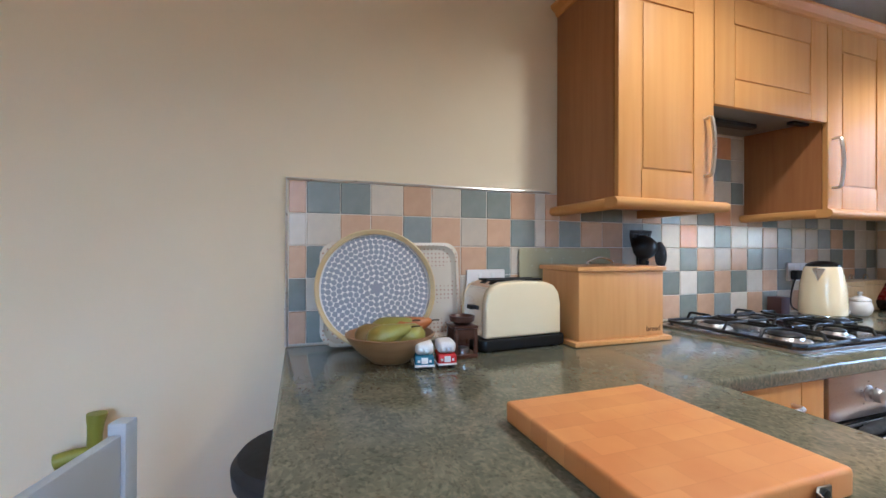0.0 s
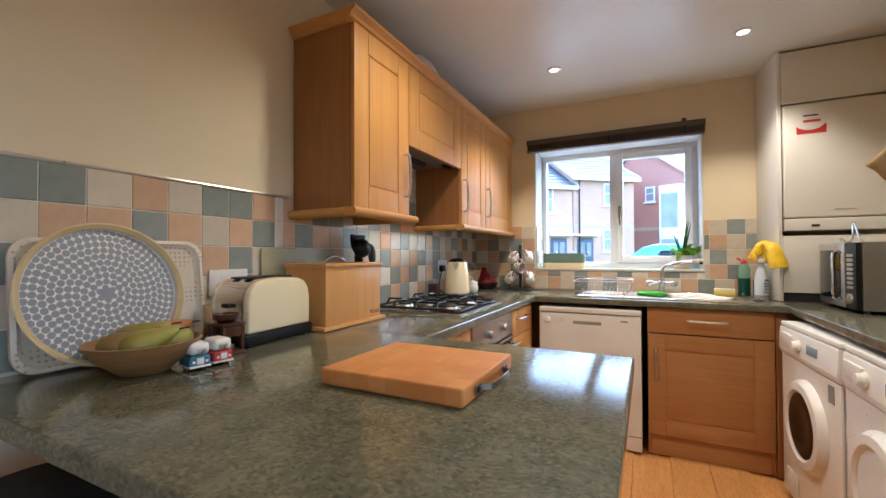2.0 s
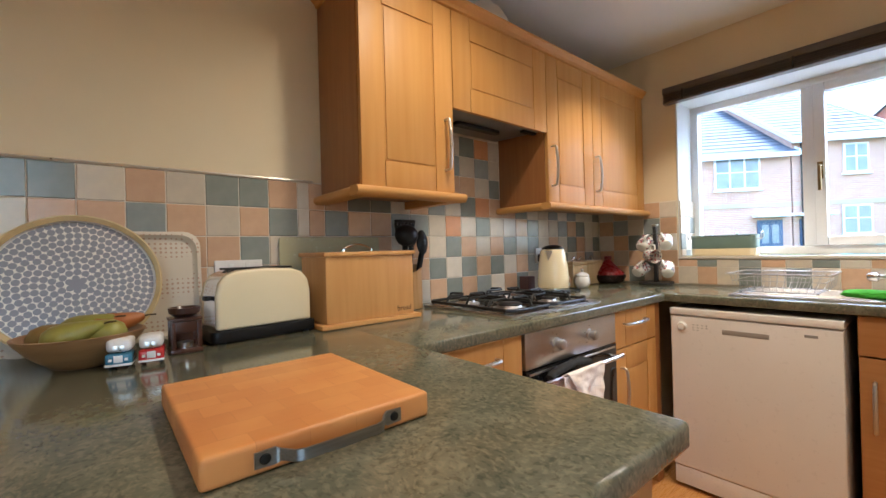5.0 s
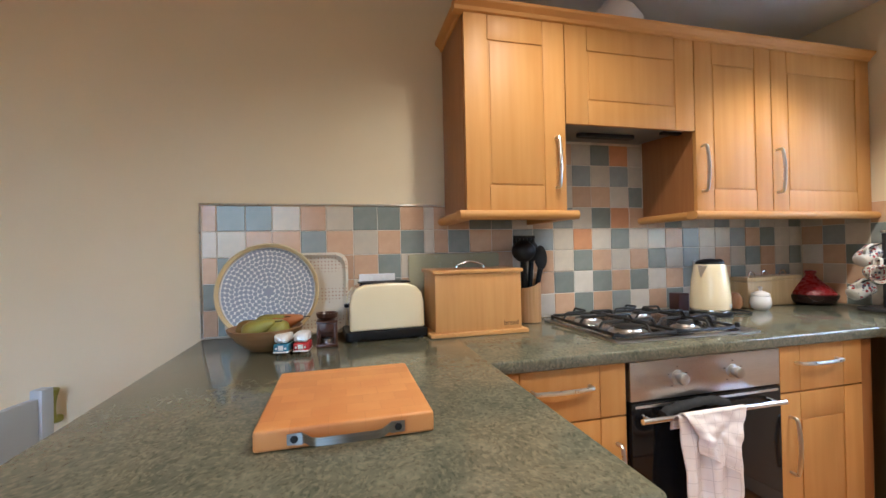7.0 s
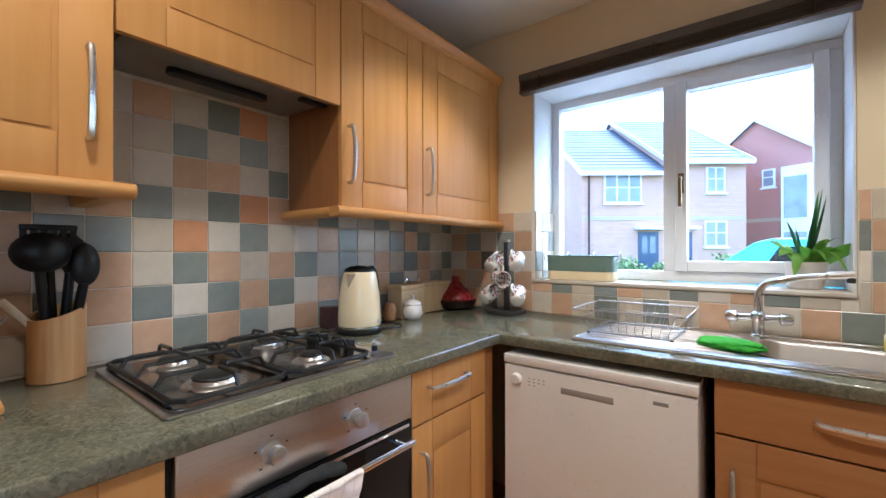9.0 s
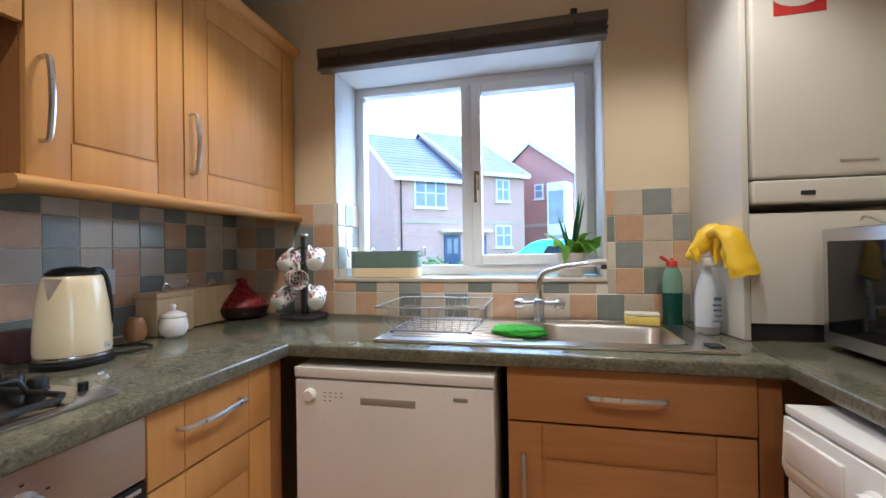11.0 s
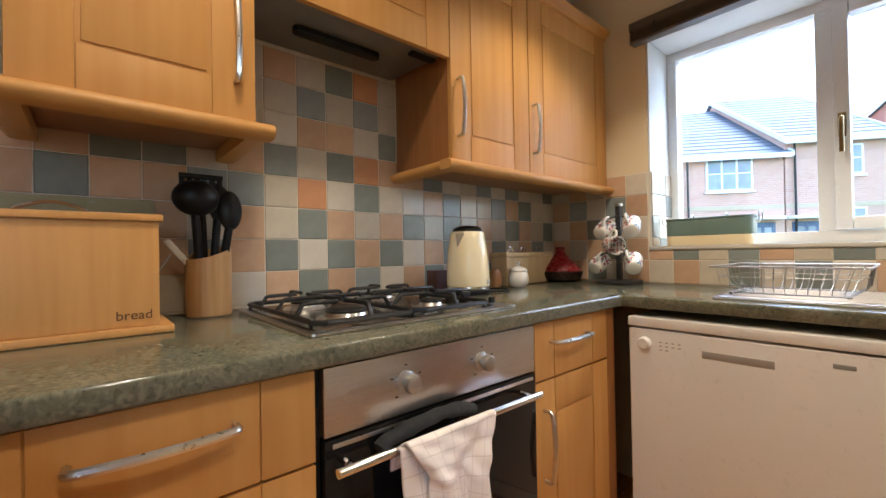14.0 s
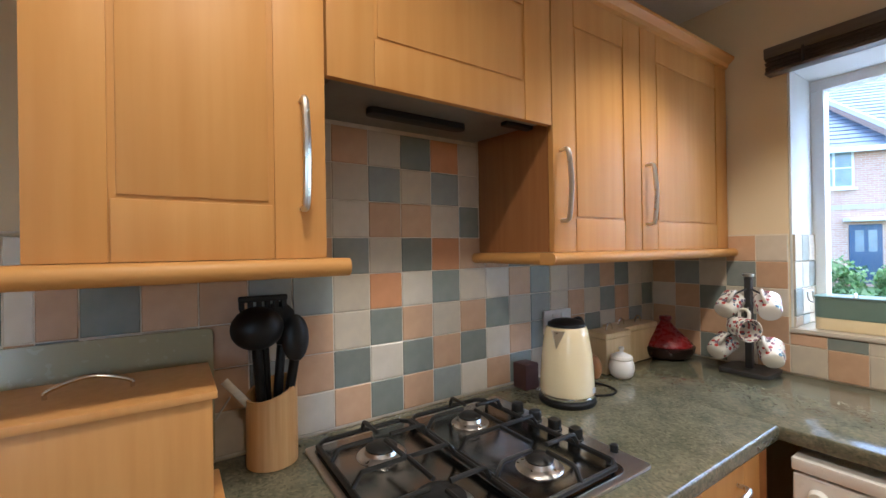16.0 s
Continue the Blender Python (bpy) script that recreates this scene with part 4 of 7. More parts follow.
def house_window(x, y, z, w, h, parent, cols):
    f = part("window", box(x - 0.05, x + 0.05, y - w / 2, y + w / 2, z - h / 2, z + h / 2, 0.01), M["upvc"], parent)
    pw = (w - 0.08) / cols
    for k in range(cols):
        y0 = y - w / 2 + 0.04 + k * pw
        part("pane", box(x - 0.062, x - 0.051, y0 + 0.04, y0 + pw - 0.04, z - h / 2 + 0.07, z + 0.02, 0), M["dark_pane"], f)
        part("pane", box(x - 0.062, x - 0.051, y0 + 0.04, y0 + pw - 0.04, z + 0.07, z + h / 2 - 0.07, 0), M["dark_pane"], f)
    part("sill", box(x - 0.12, x, y - w / 2 - 0.06, y + w / 2 + 0.06, z - h / 2 - 0.09, z - h / 2 - 0.002, 0.01), M["upvc"], f)


def roof_slope(name, x0, z0, x1, z1, y0, y1, parent, courses):
    """A slope of overlapping courses, from the eaves up to the ridge."""
    b = bmesh.new()
    for k in range(courses):
        a, c = k / courses, (k + 1.12) / courses
        ax, az, cx, cz = x0 + (x1 - x0) * a, z0 + (z1 - z0) * a, x0 + (x1 - x0) * min(c, 1), z0 + (z1 - z0) * min(c, 1)
        quad = [(ax, az + 0.05), (cx, cz + 0.015), (cx, cz - 0.03), (ax, az - 0.0)]
        prism(quad, "y", y0, y1, bm=b)
    return part(name, b, M["roof"], parent, "blue-grey tiled slope")


def house(name, x, y0, y1, eaves, ridge, depth, brick, label, doors=(), windows=(), gable=False):
    h = thing(name, (x, (y0 + y1) / 2, GZ), label, "house", "houses across the road")
    part("wall", box(x, x + depth, y0, y1, GZ, eaves, 0), M[brick], h)
    if not gable:
        part("gable", prism([(x, eaves), (x + depth, eaves), (x + depth / 2, ridge - 0.1)], "y", y0 + 0.01, y1 - 0.01), M[brick], h)
        roof_slope("roof", x - 0.3, eaves - 0.1, x + depth / 2, ridge, y0 - 0.15, y1 + 0.15, h, 16)
        roof_slope("roof", x + depth + 0.3, eaves - 0.1, x + depth / 2, ridge, y0 - 0.15, y1 + 0.15, h, 16)
        part("fascia", box(x - 0.34, x - 0.30, y0 - 0.15, y1 + 0.15, eaves - 0.24, eaves - 0.06, 0.01), M["upvc"], h, "white gutter board")
        for yy in (y0 - 0.2, y1 + 0.15):
            part("bargeboard", prism([(x - 0.34, eaves - 0.2), (x - 0.34, eaves), (x + depth / 2, ridge + 0.06), (x + depth / 2, ridge - 0.14)], "y", yy, yy + 0.05), M["upvc"], h)
        part("downpipe", tube([(x - 0.08, y1 - 0.3, GZ), (x - 0.08, y1 - 0.3, eaves - 0.1)], 0.04, 8), M["rubber"], h)
    else:
        mid = (y0 + y1) / 2
        part("gable", prism([(y0, eaves), (y1, eaves), (mid, ridge)], "x", x, x + depth), M[brick], h)
        for s, yy in ((-1, y0), (1, y1)):
            part("roof", prism([(yy + s * 0.3, eaves - 0.15), (mid, ridge + 0.02), (mid, ridge + 0.16), (yy + s * 0.3, eaves - 0.01)], "x", x - 0.2, x + depth), M["roof"], h)
            part("bargeboard", prism([(yy + s * 0.3, eaves - 0.22), (mid, ridge - 0.05), (mid, ridge + 0.15), (yy + s * 0.3, eaves - 0.02)], "x", x - 0.25, x - 0.21), M["upvc"], h)
    part("string_course", box(x - 0.03, x, y0 + 0.01, y1 - 0.01, 2.55, 2.72, 0), M["buff"], h, "buff stone band")
    for y, z, w, hh, n in windows:
        house_window(x, y, z, w, hh, h, n)
    for y, col in doors:
        d = part("door", box(x - 0.04, x + 0.04, y - 0.45, y + 0.45, GZ + 0.1, GZ + 2.15, 0.01), M[col], h, "dark blue front door")
        part("canopy", box(x - 0.45, x, y - 0.62, y + 0.62, GZ + 2.25, GZ + 2.37, 0.02), M["upvc"], h, "white door canopy")
        for s in (-0.3, 0.06):
            part("door_panel", box(x - 0.05, x - 0.041, y + s, y + s + 0.24, GZ + 1.2, GZ + 1.95, 0), M["dark_pane"], d)
    return h


h1 = house("brick_house", 20.45, 3.07, 6.81, 4.75, 8.35, 12.0, "brick", "red brick house with grey tiled roof and white windows", [(3.86, "blue_door")], [(4.99, 3.97, 1.68, 1.3, 3)])
h2 = house("brick_house", 22.71, 0.28, 3.80, 5.25, 8.85, 12.0, "brick", "taller red brick house with grey tiled roof", [(3.15, "blue_door")], [(1.65, 4.35, 0.85, 1.15, 2), (1.65, 1.95, 1.0, 1.15, 2)])
h3 = house("gable_house", 26.0, -2.2, 2.82, 5.45, 7.45, 11.0, "brick2", "dark red brick house seen from its gable end", [], [(-0.2, 4.6, 0.55, 0.85, 1)], gable=True)
bay = part("bay", box(24.9, 25.99, -2.19, -1.15, GZ, 4.85, 0.02), M["upvc"], h3, "white two-storey bay")
for z0, z1 in ((2.6, 4.4), (0.7, 2.0)):
    part("pane", box(24.88, 24.899, -2.08, -1.26, z0, z1, 0), M["dark_pane"], bay)
h4 = house("gable_house", 32.0, -6.6, -1.0, 5.8, 8.6, 9.0, "brick2", "brick house further back with a grey roof", [], [(-3.0, 4.6, 0.8, 1.0, 1)], gable=True)
h5 = house("brick_house", 22.0, 12.5, 22.0, 4.6, 7.2, 9.0, "brick", "red brick house further along the road", [], [(14.5, 3.7, 1.6, 1.3, 2), (18.0, 3.7, 1.6, 1.3, 2)])
for one, turn in ((h1, 38), (h2, 38), (h3, -25), (h4, -25), (h5, 25)):
    one.rotation_euler = (0, 0, radians(turn))


def hedge(x, y, w, h, seed):
    rng = random.Random(seed)
    b = bmesh.new()
    for _ in range(900):
        u, v, k = rng.uniform(-1, 1), rng.uniform(-1, 1), rng.random()
        r = (1 - 0.25 * rng.random())
        p = Vector((x + 0.45 * v * r, y + w / 2 * u * r, GZ + h * k ** 0.7 * (1 - 0.35 * u * u) * r))
        d = Vector((rng.uniform(-1, 1), rng.uniform(-1, 1), rng.uniform(-0.3, 1))).normalized() * 0.11
        e = d.orthogonal().normalized() * 0.055
        b.faces.new([b.verts.new(q) for q in (p, p + d * 0.5 + e, p + d, p + d * 0.5 - e)])
    return single("hedge", b, M["leaf"], "leafy green garden shrub by the road", "shrub", "garden shrubs", at=(x, y, GZ))


M["leaf"] = surface("shrub_leaves", (0.12, 0.22, 0.04), (0.06, 0.12, 0.02), 0.6, scale=9, vary=0.25, island=True)
for k, (x, y, w, h) in enumerate(((16.2, 3.75, 1.3, 1.15), (16.4, 2.6, 0.9, 1.0), (16.0, 0.9, 1.3, 1.25), (17.4, 7.0, 2.0, 1.0), (15.8, -2.4, 2.0, 1.3))):
    hedge(x, y, w, h, k)

# parked car
car = thing("parked_car", (12.2, -0.35, GZ + 0.012), "pale turquoise hatchback parked on the road", "car")
M["car_paint"] = surface("turquoise_car_paint", (0.16, 0.62, 0.62), (0.14, 0.56, 0.57), 0.25, coat=0.5)
cz = GZ + 0.012
prof = [(-2.0, 0.25), (2.0, 0.25), (2.05, 0.55), (1.95, 0.85), (1.1, 0.95), (0.5, 1.38), (0.2, 1.46), (-1.1, 1.44), (-1.75, 1.0), (-2.0, 0.9), (-2.05, 0.5)]
part("body", prism([(-0.35 + u, cz + 1.07 * v) for u, v in prof], "x", 11.4, 13.0, 0.08, 3), M["car_paint"], car)
part("side_glass", prism([(-0.35 + u, cz + 1.07 * v) for u, v in ((-1.5, 0.98), (0.30, 0.98), (0.10, 1.30), (-1.05, 1.32))], "x", 11.385, 13.015, 0.01), M["black_glass"], car)
for y in (-1.6, 0.95):
    for x in (11.52, 12.88):
        w = part("wheel", lathe([(0.0, -0.1), (0.2, -0.1), (0.31, -0.1), (0.32, -0.06), (0.32, 0.06), (0.31, 0.1), (0.2, 0.1), (0.0, 0.1)], (x, y, cz + 0.32), 24, turn=Matrix.Rotation(radians(90), 4, "Y")), M["rubber"], car)
        part("rim", lathe([(0.0, -0.115), (0.19, -0.11), (0.2, -0.09), (0.2, 0.09), (0.19, 0.11), (0.0, 0.115)], (x, y, cz + 0.32), 16, turn=Matrix.Rotation(radians(90), 4, "Y")), M["satin"], w)

# ---------------------------------------------------------------- sink, tap and draining things
sk = thing("sink", (2.73, -0.03, WT), "stainless steel inset sink with a ribbed drainer", "sink")
part("deck", slab([2.505, HOLE[0] + 0.004, HOLE[1] - 0.004, 2.955], [-0.53, HOLE[2] + 0.004, HOLE[3] - 0.004, 0.478], lambda x, y: not (HOLE[0] < x < HOLE[1] and HOLE[2] < y < HOLE[3]), WT + 0.0005, WT + 0.006, 0.002), M["steel"], sk)
b = bmesh.new()
levels = []
for inset, z, r in ((0.002, WT + 0.0062, 0.05), (0.008, WT - 0.004, 0.05), (0.016, WT - 0.12, 0.045), (0.035, WT - 0.15, 0.04), (0.10, WT - 0.155, 0.03)):
    levels.append([b.verts.new((x, y, z)) for x, y in rounded(HOLE[0] + inset, HOLE[1] - inset, HOLE[2] + inset, HOLE[3] - inset, r)])
for one, two in zip(levels, levels[1:]):
    n = len(one)
    for i in range(n):
        b.faces.new((one[i], one[(i + 1) % n], two[(i + 1) % n], two[i]))
b.faces.new(levels[-1])
part("bowl", b, M["steel"], sk, "rounded steel bowl", angle=60)
part("corner_plate", slab([HOLE[0], HOLE[1]], [HOLE[2], HOLE[3]], lambda x, y: True, WT - 0.158, WT - 0.1565, 0), M["steel"], sk)
part("overflow", lathe([(0.0, 0.0), (0.014, 0.0), (0.017, 0.004), (0.018, 0.0)], (2.73, HOLE[3] - 0.018, WT - 0.045), 18, turn=Matrix.Rotation(radians(90), 4, "X")), M["rubber"], sk, "dark round overflow")
part("rim", tube([(2.509, 0.474, WT + 0.006), (2.951, 0.474, WT + 0.006), (2.951, -0.526, WT + 0.006), (2.509, -0.526, WT + 0.006)], 0.0035, 8, closed=True), M["chrome"], sk)
for k in range(9):
    x = 2.575 + 0.038 * k
    part("rib", tube([(x, 0.02, WT + 0.005), (x, 0.06, WT + 0.0075), (x, 0.40, WT + 0.0075), (x, 0.44, WT + 0.005)], 0.004, 6), M["steel"], sk)
part("waste_cover", box(2.555, 2.60, -0.515, -0.475, WT + 0.006, WT + 0.012, 0.003), M["rubber"], sk, "small dark overflow cover")

tp = thing("mixer_tap", (2.91, -0.03, WT + 0.006), "chrome bridge mixer tap with a long swivel spout", "tap")
tx, ty, tz = 2.91, -0.03, WT + 0.0065
part("base", lathe([(0.0, 0.0), (0.027, 0.0), (0.027, 0.006), (0.019, 0.012), (0.018, 0.055), (0.022, 0.06), (0.022, 0.085), (0.014, 0.09), (0.013, 0.11), (0.0, 0.11)], (tx, ty, tz), 24), M["chrome"], tp)
part("spout", tube(bend([(tx, ty, tz + 0.10), (tx, ty, tz + 0.15), (tx - 0.004, ty - 0.022, tz + 0.185), (tx - 0.015, ty - 0.08, tz + 0.205), (tx - 0.04, ty - 0.20, tz + 0.222)], 6), 0.0105, 12), M["chrome"], tp)
part("nozzle", tube([(tx - 0.036, ty - 0.175, tz + 0.220), (tx - 0.044, ty - 0.235, tz + 0.226)], 0.0135, 14), M["satin"], tp)
part("outlet", lathe([(0.0, 0.0), (0.010, 0.0), (0.011, 0.016), (0.0, 0.016)], (tx - 0.043, ty - 0.226, tz + 0.200), 14), M["rubber"], tp)
part("cross_bar", tube([(tx, ty + 0.085, tz + 0.068), (tx, ty - 0.085, tz + 0.068)], 0.010, 12), M["chrome"], tp)
for s in (-1, 1):
    part("handle", tube([(tx, ty + s * 0.055, tz + 0.068), (tx, ty + s * 0.062, tz + 0.068), (tx, ty + s * 0.088, tz + 0.068), (tx, ty + s * 0.095, tz + 0.068)], 0.02, 10, radii=[0.014, 0.021, 0.019, 0.012]), M["chrome"], tp, "ribbed chrome tap handle")

rk = thing("dish_rack", (2.72, 0.33, WT + 0.0085), "empty silver wire dish rack on the drainer", "dish rack")
z0, z1 = WT + 0.013, 1.004
M["wire"] = surface("dull_steel_wire", (0.42, 0.42, 0.42), (0.36, 0.36, 0.36), 0.3, 1.0)
part("top_rim", tube([(2.60, 0.145, z1), (2.91, 0.145, z1), (2.91, 0.51, z1), (2.60, 0.51, z1)], 0.0032, 8, closed=True), M["satin"], rk)
part("middle_rim", tube([(2.615, 0.165, 0.972), (2.895, 0.165, 0.972), (2.895, 0.49, 0.972), (2.615, 0.49, 0.972)], 0.0016, 6, closed=True), M["wire"], rk)
part("bottom_rim", tube([(2.63, 0.19, z0), (2.87, 0.19, z0), (2.87, 0.46, z0), (2.63, 0.46, z0)], 0.0024, 8, closed=True), M["wire"], rk)
for k in range(11):
    y = 0.20 + 0.025 * k
    part("wire", tube(bend([(2.603, y - 0.008 + 0.02 * (k - 5) / 6, z1), (2.63, y, z0 + 0.002), (2.87, y, z0 + 0.002), (2.907, y - 0.008 + 0.02 * (k - 5) / 6, z1)], 3), 0.0011, 6), M["wire"], rk)
for k in range(5):
    x = 2.65 + 0.05 * k
    part("cross_wire", tube(bend([(x, 0.148, z1), (x, 0.19, z0 - 0.001), (x, 0.46, z0 - 0.001), (x, 0.507, z1)], 3), 0.0011, 6), M["wire"], rk)
for x, y in ((2.63, 0.19), (2.87, 0.19), (2.63, 0.46), (2.87, 0.46)):
    part("foot", lathe([(0.0, 0.0), (0.005, 0.0), (0.006, 0.006), (0.0, 0.007)], (x, y, WT + 0.0065), 8), M["rubber"], rk)

M["green_cloth"] = surface("green_microfibre", (0.08, 0.42, 0.03), (0.05, 0.30, 0.02), 0.95, scale=20, bump=0.7, bump_scale=160)
def crumpled(cx, cy, z, rx, ry, h, seed, wob=0.22):
    b = bmesh.new()
    bmesh.ops.create_icosphere(b, subdivisions=4, radius=1)
    for v in b.verts:
        p = v.co.copy()
        s = 1 + wob * noise.noise(p * 1.6 + Vector((seed, 0, 0))) + 0.10 * noise.noise(p * 5 + Vector((0, seed, 0)))
        v.co = Vector((cx + p.x * rx * s, cy + p.y * ry * s, z + max(0.0, h * (p.z * 0.5 * s + 0.42))))
    return b


single("cleaning_cloth", crumpled(2.64, 0.035, WT + 0.0065, 0.055, 0.088, 0.036, 3), M["green_cloth"], "crumpled bright green cleaning cloth beside the sink", "cloth", at=(2.64, 0.035, WT + 0.0065))
M["sponge"] = surface("yellow_sponge", (0.78, 0.62, 0.16), (0.68, 0.52, 0.12), 0.95, scale=60, bump=0.9, bump_scale=220)
M["scourer"] = surface("pale_scourer", (0.78, 0.72, 0.60), None, 0.95, scale=60, bump=0.8, bump_scale=300)
sp = thing("sponge", (2.90, -0.385, WT + 0.0065), "yellow washing-up sponge with a pale scourer top", "sponge")
turn = Matrix.Translation((2.90, -0.385, 0)) @ Matrix.Rotation(radians(-8), 4, "Z")
part("foam", box(-0.032, 0.032, -0.056, 0.056, WT + 0.0068, WT + 0.040, 0.006, 3, turn=turn), M["sponge"], sp)
part("scourer", box(-0.032, 0.032, -0.056, 0.056, WT + 0.0405, WT + 0.050, 0.004, 2, turn=turn), M["scourer"], sp)

M["green_liquid"] = surface("dark_green_liquid", (0.005, 0.07, 0.05), (0.004, 0.05, 0.035), 0.15, scale=3)
M["bottle_clear"] = surface("clear_green_plastic", (0.20, 0.34, 0.26), (0.17, 0.30, 0.22), 0.12, scale=3)
lq = thing("washing_up_liquid", (2.93, -0.495, WT), "green washing-up liquid bottle with a red cap, half full", "bottle")
oval = Matrix.Diagonal((0.75, 1.05, 1, 1))
part("lower_bottle", lathe([(0.0, 0.001), (0.027, 0.001), (0.031, 0.006), (0.0315, 0.118), (0.0, 0.119)], (2.93, -0.495, WT), 28, turn=oval), M["green_liquid"], lq)
part("upper_bottle", lathe([(0.0315, 0.1185), (0.031, 0.165), (0.028, 0.187), (0.021, 0.203), (0.018, 0.212), (0.0, 0.212)], (2.93, -0.495, WT), 28, turn=oval), M["bottle_clear"], lq)
cap = part("cap", lathe([(0.018, 0.0), (0.0185, 0.016), (0.016, 0.020), (0.006, 0.022), (0.005, 0.030), (0.0, 0.031)], (2.93, -0.495, WT + 0.2115), 20), M["red"], lq, "red flip cap")
part("cap_flip", box(-0.012, 0.012, 0.0, 0.026, -0.004, 0.006, 0.003, turn=Matrix.Translation((2.93, -0.478, WT + 0.232)) @ Matrix.Rotation(radians(35), 4, "X")), M["red"], cap)

spb = thing("spray_bottle", (2.79, -0.555, WT), "white trigger spray bottle with a grey label", "spray bottle")
M["spray_white"] = surface("bluish_white_plastic", (0.66, 0.72, 0.80), (0.60, 0.66, 0.75), 0.3, scale=6)
flat_oval = Matrix.Diagonal((0.8, 1.05, 1, 1))
part("bottle", lathe([(0.0, 0.001), (0.030, 0.001), (0.034, 0.008), (0.034, 0.11), (0.030, 0.145), (0.019, 0.185), (0.014, 0.20), (0.013, 0.215), (0.0, 0.215)], (2.79, -0.555, WT), 28, turn=flat_oval), M["spray_white"], spb)
part("base_band", lathe([(0.0345, 0.006), (0.0345, 0.026)], (2.79, -0.555, WT), 28, turn=flat_oval), M["grey_ink"], spb, "grey band round the foot")
M["label_grey"] = surface("dark_blue_print", (0.10, 0.12, 0.20), (0.08, 0.10, 0.17), 0.4)
for k, (w, h) in enumerate(((0.020, 0.011), (0.024, 0.006), (0.022, 0.006), (0.018, 0.005), (0.024, 0.004))):
    z = WT + 0.110 - 0.0165 * k
    part("label_line", box(2.7605, 2.7632, -0.589 + 0.004, -0.589 + 0.004 + w, z, z + h, 0), M["label_grey"], spb)
part("trigger_head", box(2.765, 2.808, -0.60, -0.535, WT + 0.214, WT + 0.25, 0.010, 3), M["white_soft"], spb)
M["yellow_rubber"] = surface("yellow_rubber_glove", (0.90, 0.62, 0.012), (0.85, 0.55, 0.008), 0.42, scale=12, bump=0.3, bump_scale=90)
gl = thing("rubber_gloves", (2.79, -0.57, WT + 0.25), "pair of yellow rubber gloves draped over the spray bottle", "rubber gloves")


def limb(points, radii, flat, material, nm, owner):
    pts = bend(points, 6)
    rad = np.interp(np.linspace(0, 1, len(pts)), np.linspace(0, 1, len(radii)), radii)
    b = tube(pts, 0.01, 16, radii=[float(r) for r in rad], flat=flat)
    for v in b.verts:
        v.co += 0.006 * noise.noise_vector(v.co * 38)
    return part(nm, b, material, owner, angle=80)


limb([(2.785, -0.60, 1.155), (2.775, -0.585, 1.215), (2.775, -0.565, 1.228), (2.770, -0.525, 1.185), (2.765, -0.492, 1.155)], [0.030, 0.036, 0.036, 0.026, 0.010], 0.55, M["yellow_rubber"], "glove", gl)
limb([(2.77, -0.560, 1.225), (2.735, -0.580, 1.238), (2.700, -0.592, 1.220), (2.680, -0.603, 1.165), (2.672, -0.617, 1.105)], [0.020, 0.032, 0.038, 0.041, 0.050], 0.6, M["yellow_rubber"], "glove", gl)
limb([(2.700, -0.580, 1.215), (2.690, -0.575, 1.17), (2.688, -0.575, 1.125)], [0.014, 0.013, 0.008], 1.0, M["yellow_rubber"], "glove_finger", gl)
limb([(2.750, -0.575, 1.215), (2.744, -0.570, 1.175), (2.746, -0.567, 1.14)], [0.013, 0.012, 0.008], 1.0, M["yellow_rubber"], "glove_finger", gl)
limb([(2.765, -0.51, 1.185), (2.757, -0.515, 1.165), (2.757, -0.523, 1.142)], [0.013, 0.011, 0.007], 1.0, M["yellow_rubber"], "glove_finger", gl)

# ---------------------------------------------------------------- on the window sill
SZ = WIN_Z0 + 0.0105
M["sage"] = surface("sage_green_enamel", (0.17, 0.25, 0.22), (0.15, 0.22, 0.195), 0.35, scale=8)
tin = thing("enamel_tin", (3.09, 0.635, SZ), "sage and cream enamel storage tin with wire handles", "tin")
tx0, tx1, ty0, ty1 = 3.035, 3.145, 0.490, 0.808
part("lower_body", prism(rounded(tx0, tx1, ty0, ty1, 0.03), "z", SZ + 0.001, SZ + 0.042, 0.002), M["cream"], tin, "cream lower band")
part("upper_body", prism(rounded(tx0 - 0.001, tx1 + 0.001, ty0 - 0.001, ty1 + 0.001, 0.03), "z", SZ + 0.0425, SZ + 0.110, 0.002), M["sage"], tin)
part("rim", prism(rounded(tx0 - 0.004, tx1 + 0.004, ty0 - 0.004, ty1 + 0.004, 0.032), "z", SZ + 0.1105, SZ + 0.118, 0.003), M["sage"], tin)
for y, s in ((ty1 + 0.004, 1), (ty0 - 0.004, -1)):
    part("wire_handle", tube(bend([(3.065, y, SZ + 0.09), (3.065, y + s * 0.014, SZ + 0.10), (3.065, y + s * 0.016, SZ + 0.128), (3.115, y + s * 0.016, SZ + 0.128), (3.115, y + s * 0.014, SZ + 0.10), (3.115, y, SZ + 0.09)], 4), 0.003, 8), M["satin"], tin)
for y in (0.575, 0.70):
    part("lid_clip", tube(bend([(3.033, y, SZ + 0.118), (3.05, y, SZ + 0.130), (3.07, y, SZ + 0.119)], 3), 0.004, 6), M["satin"], tin)

pt = thing("potted_plant", (3.12, -0.165, SZ), "leafy green houseplant with tall blades in a pale pot", "potted plant")
M["pot"] = surface("pale_ceramic", (0.68, 0.64, 0.60), (0.60, 0.56, 0.52), 0.45)
part("pot", lathe([(0.0, 0.001), (0.045, 0.001), (0.050, 0.006), (0.062, 0.088), (0.065, 0.098), (0.058, 0.098), (0.053, 0.086), (0.0, 0.086)], (3.12, -0.165, SZ), 28), M["pot"], pt)
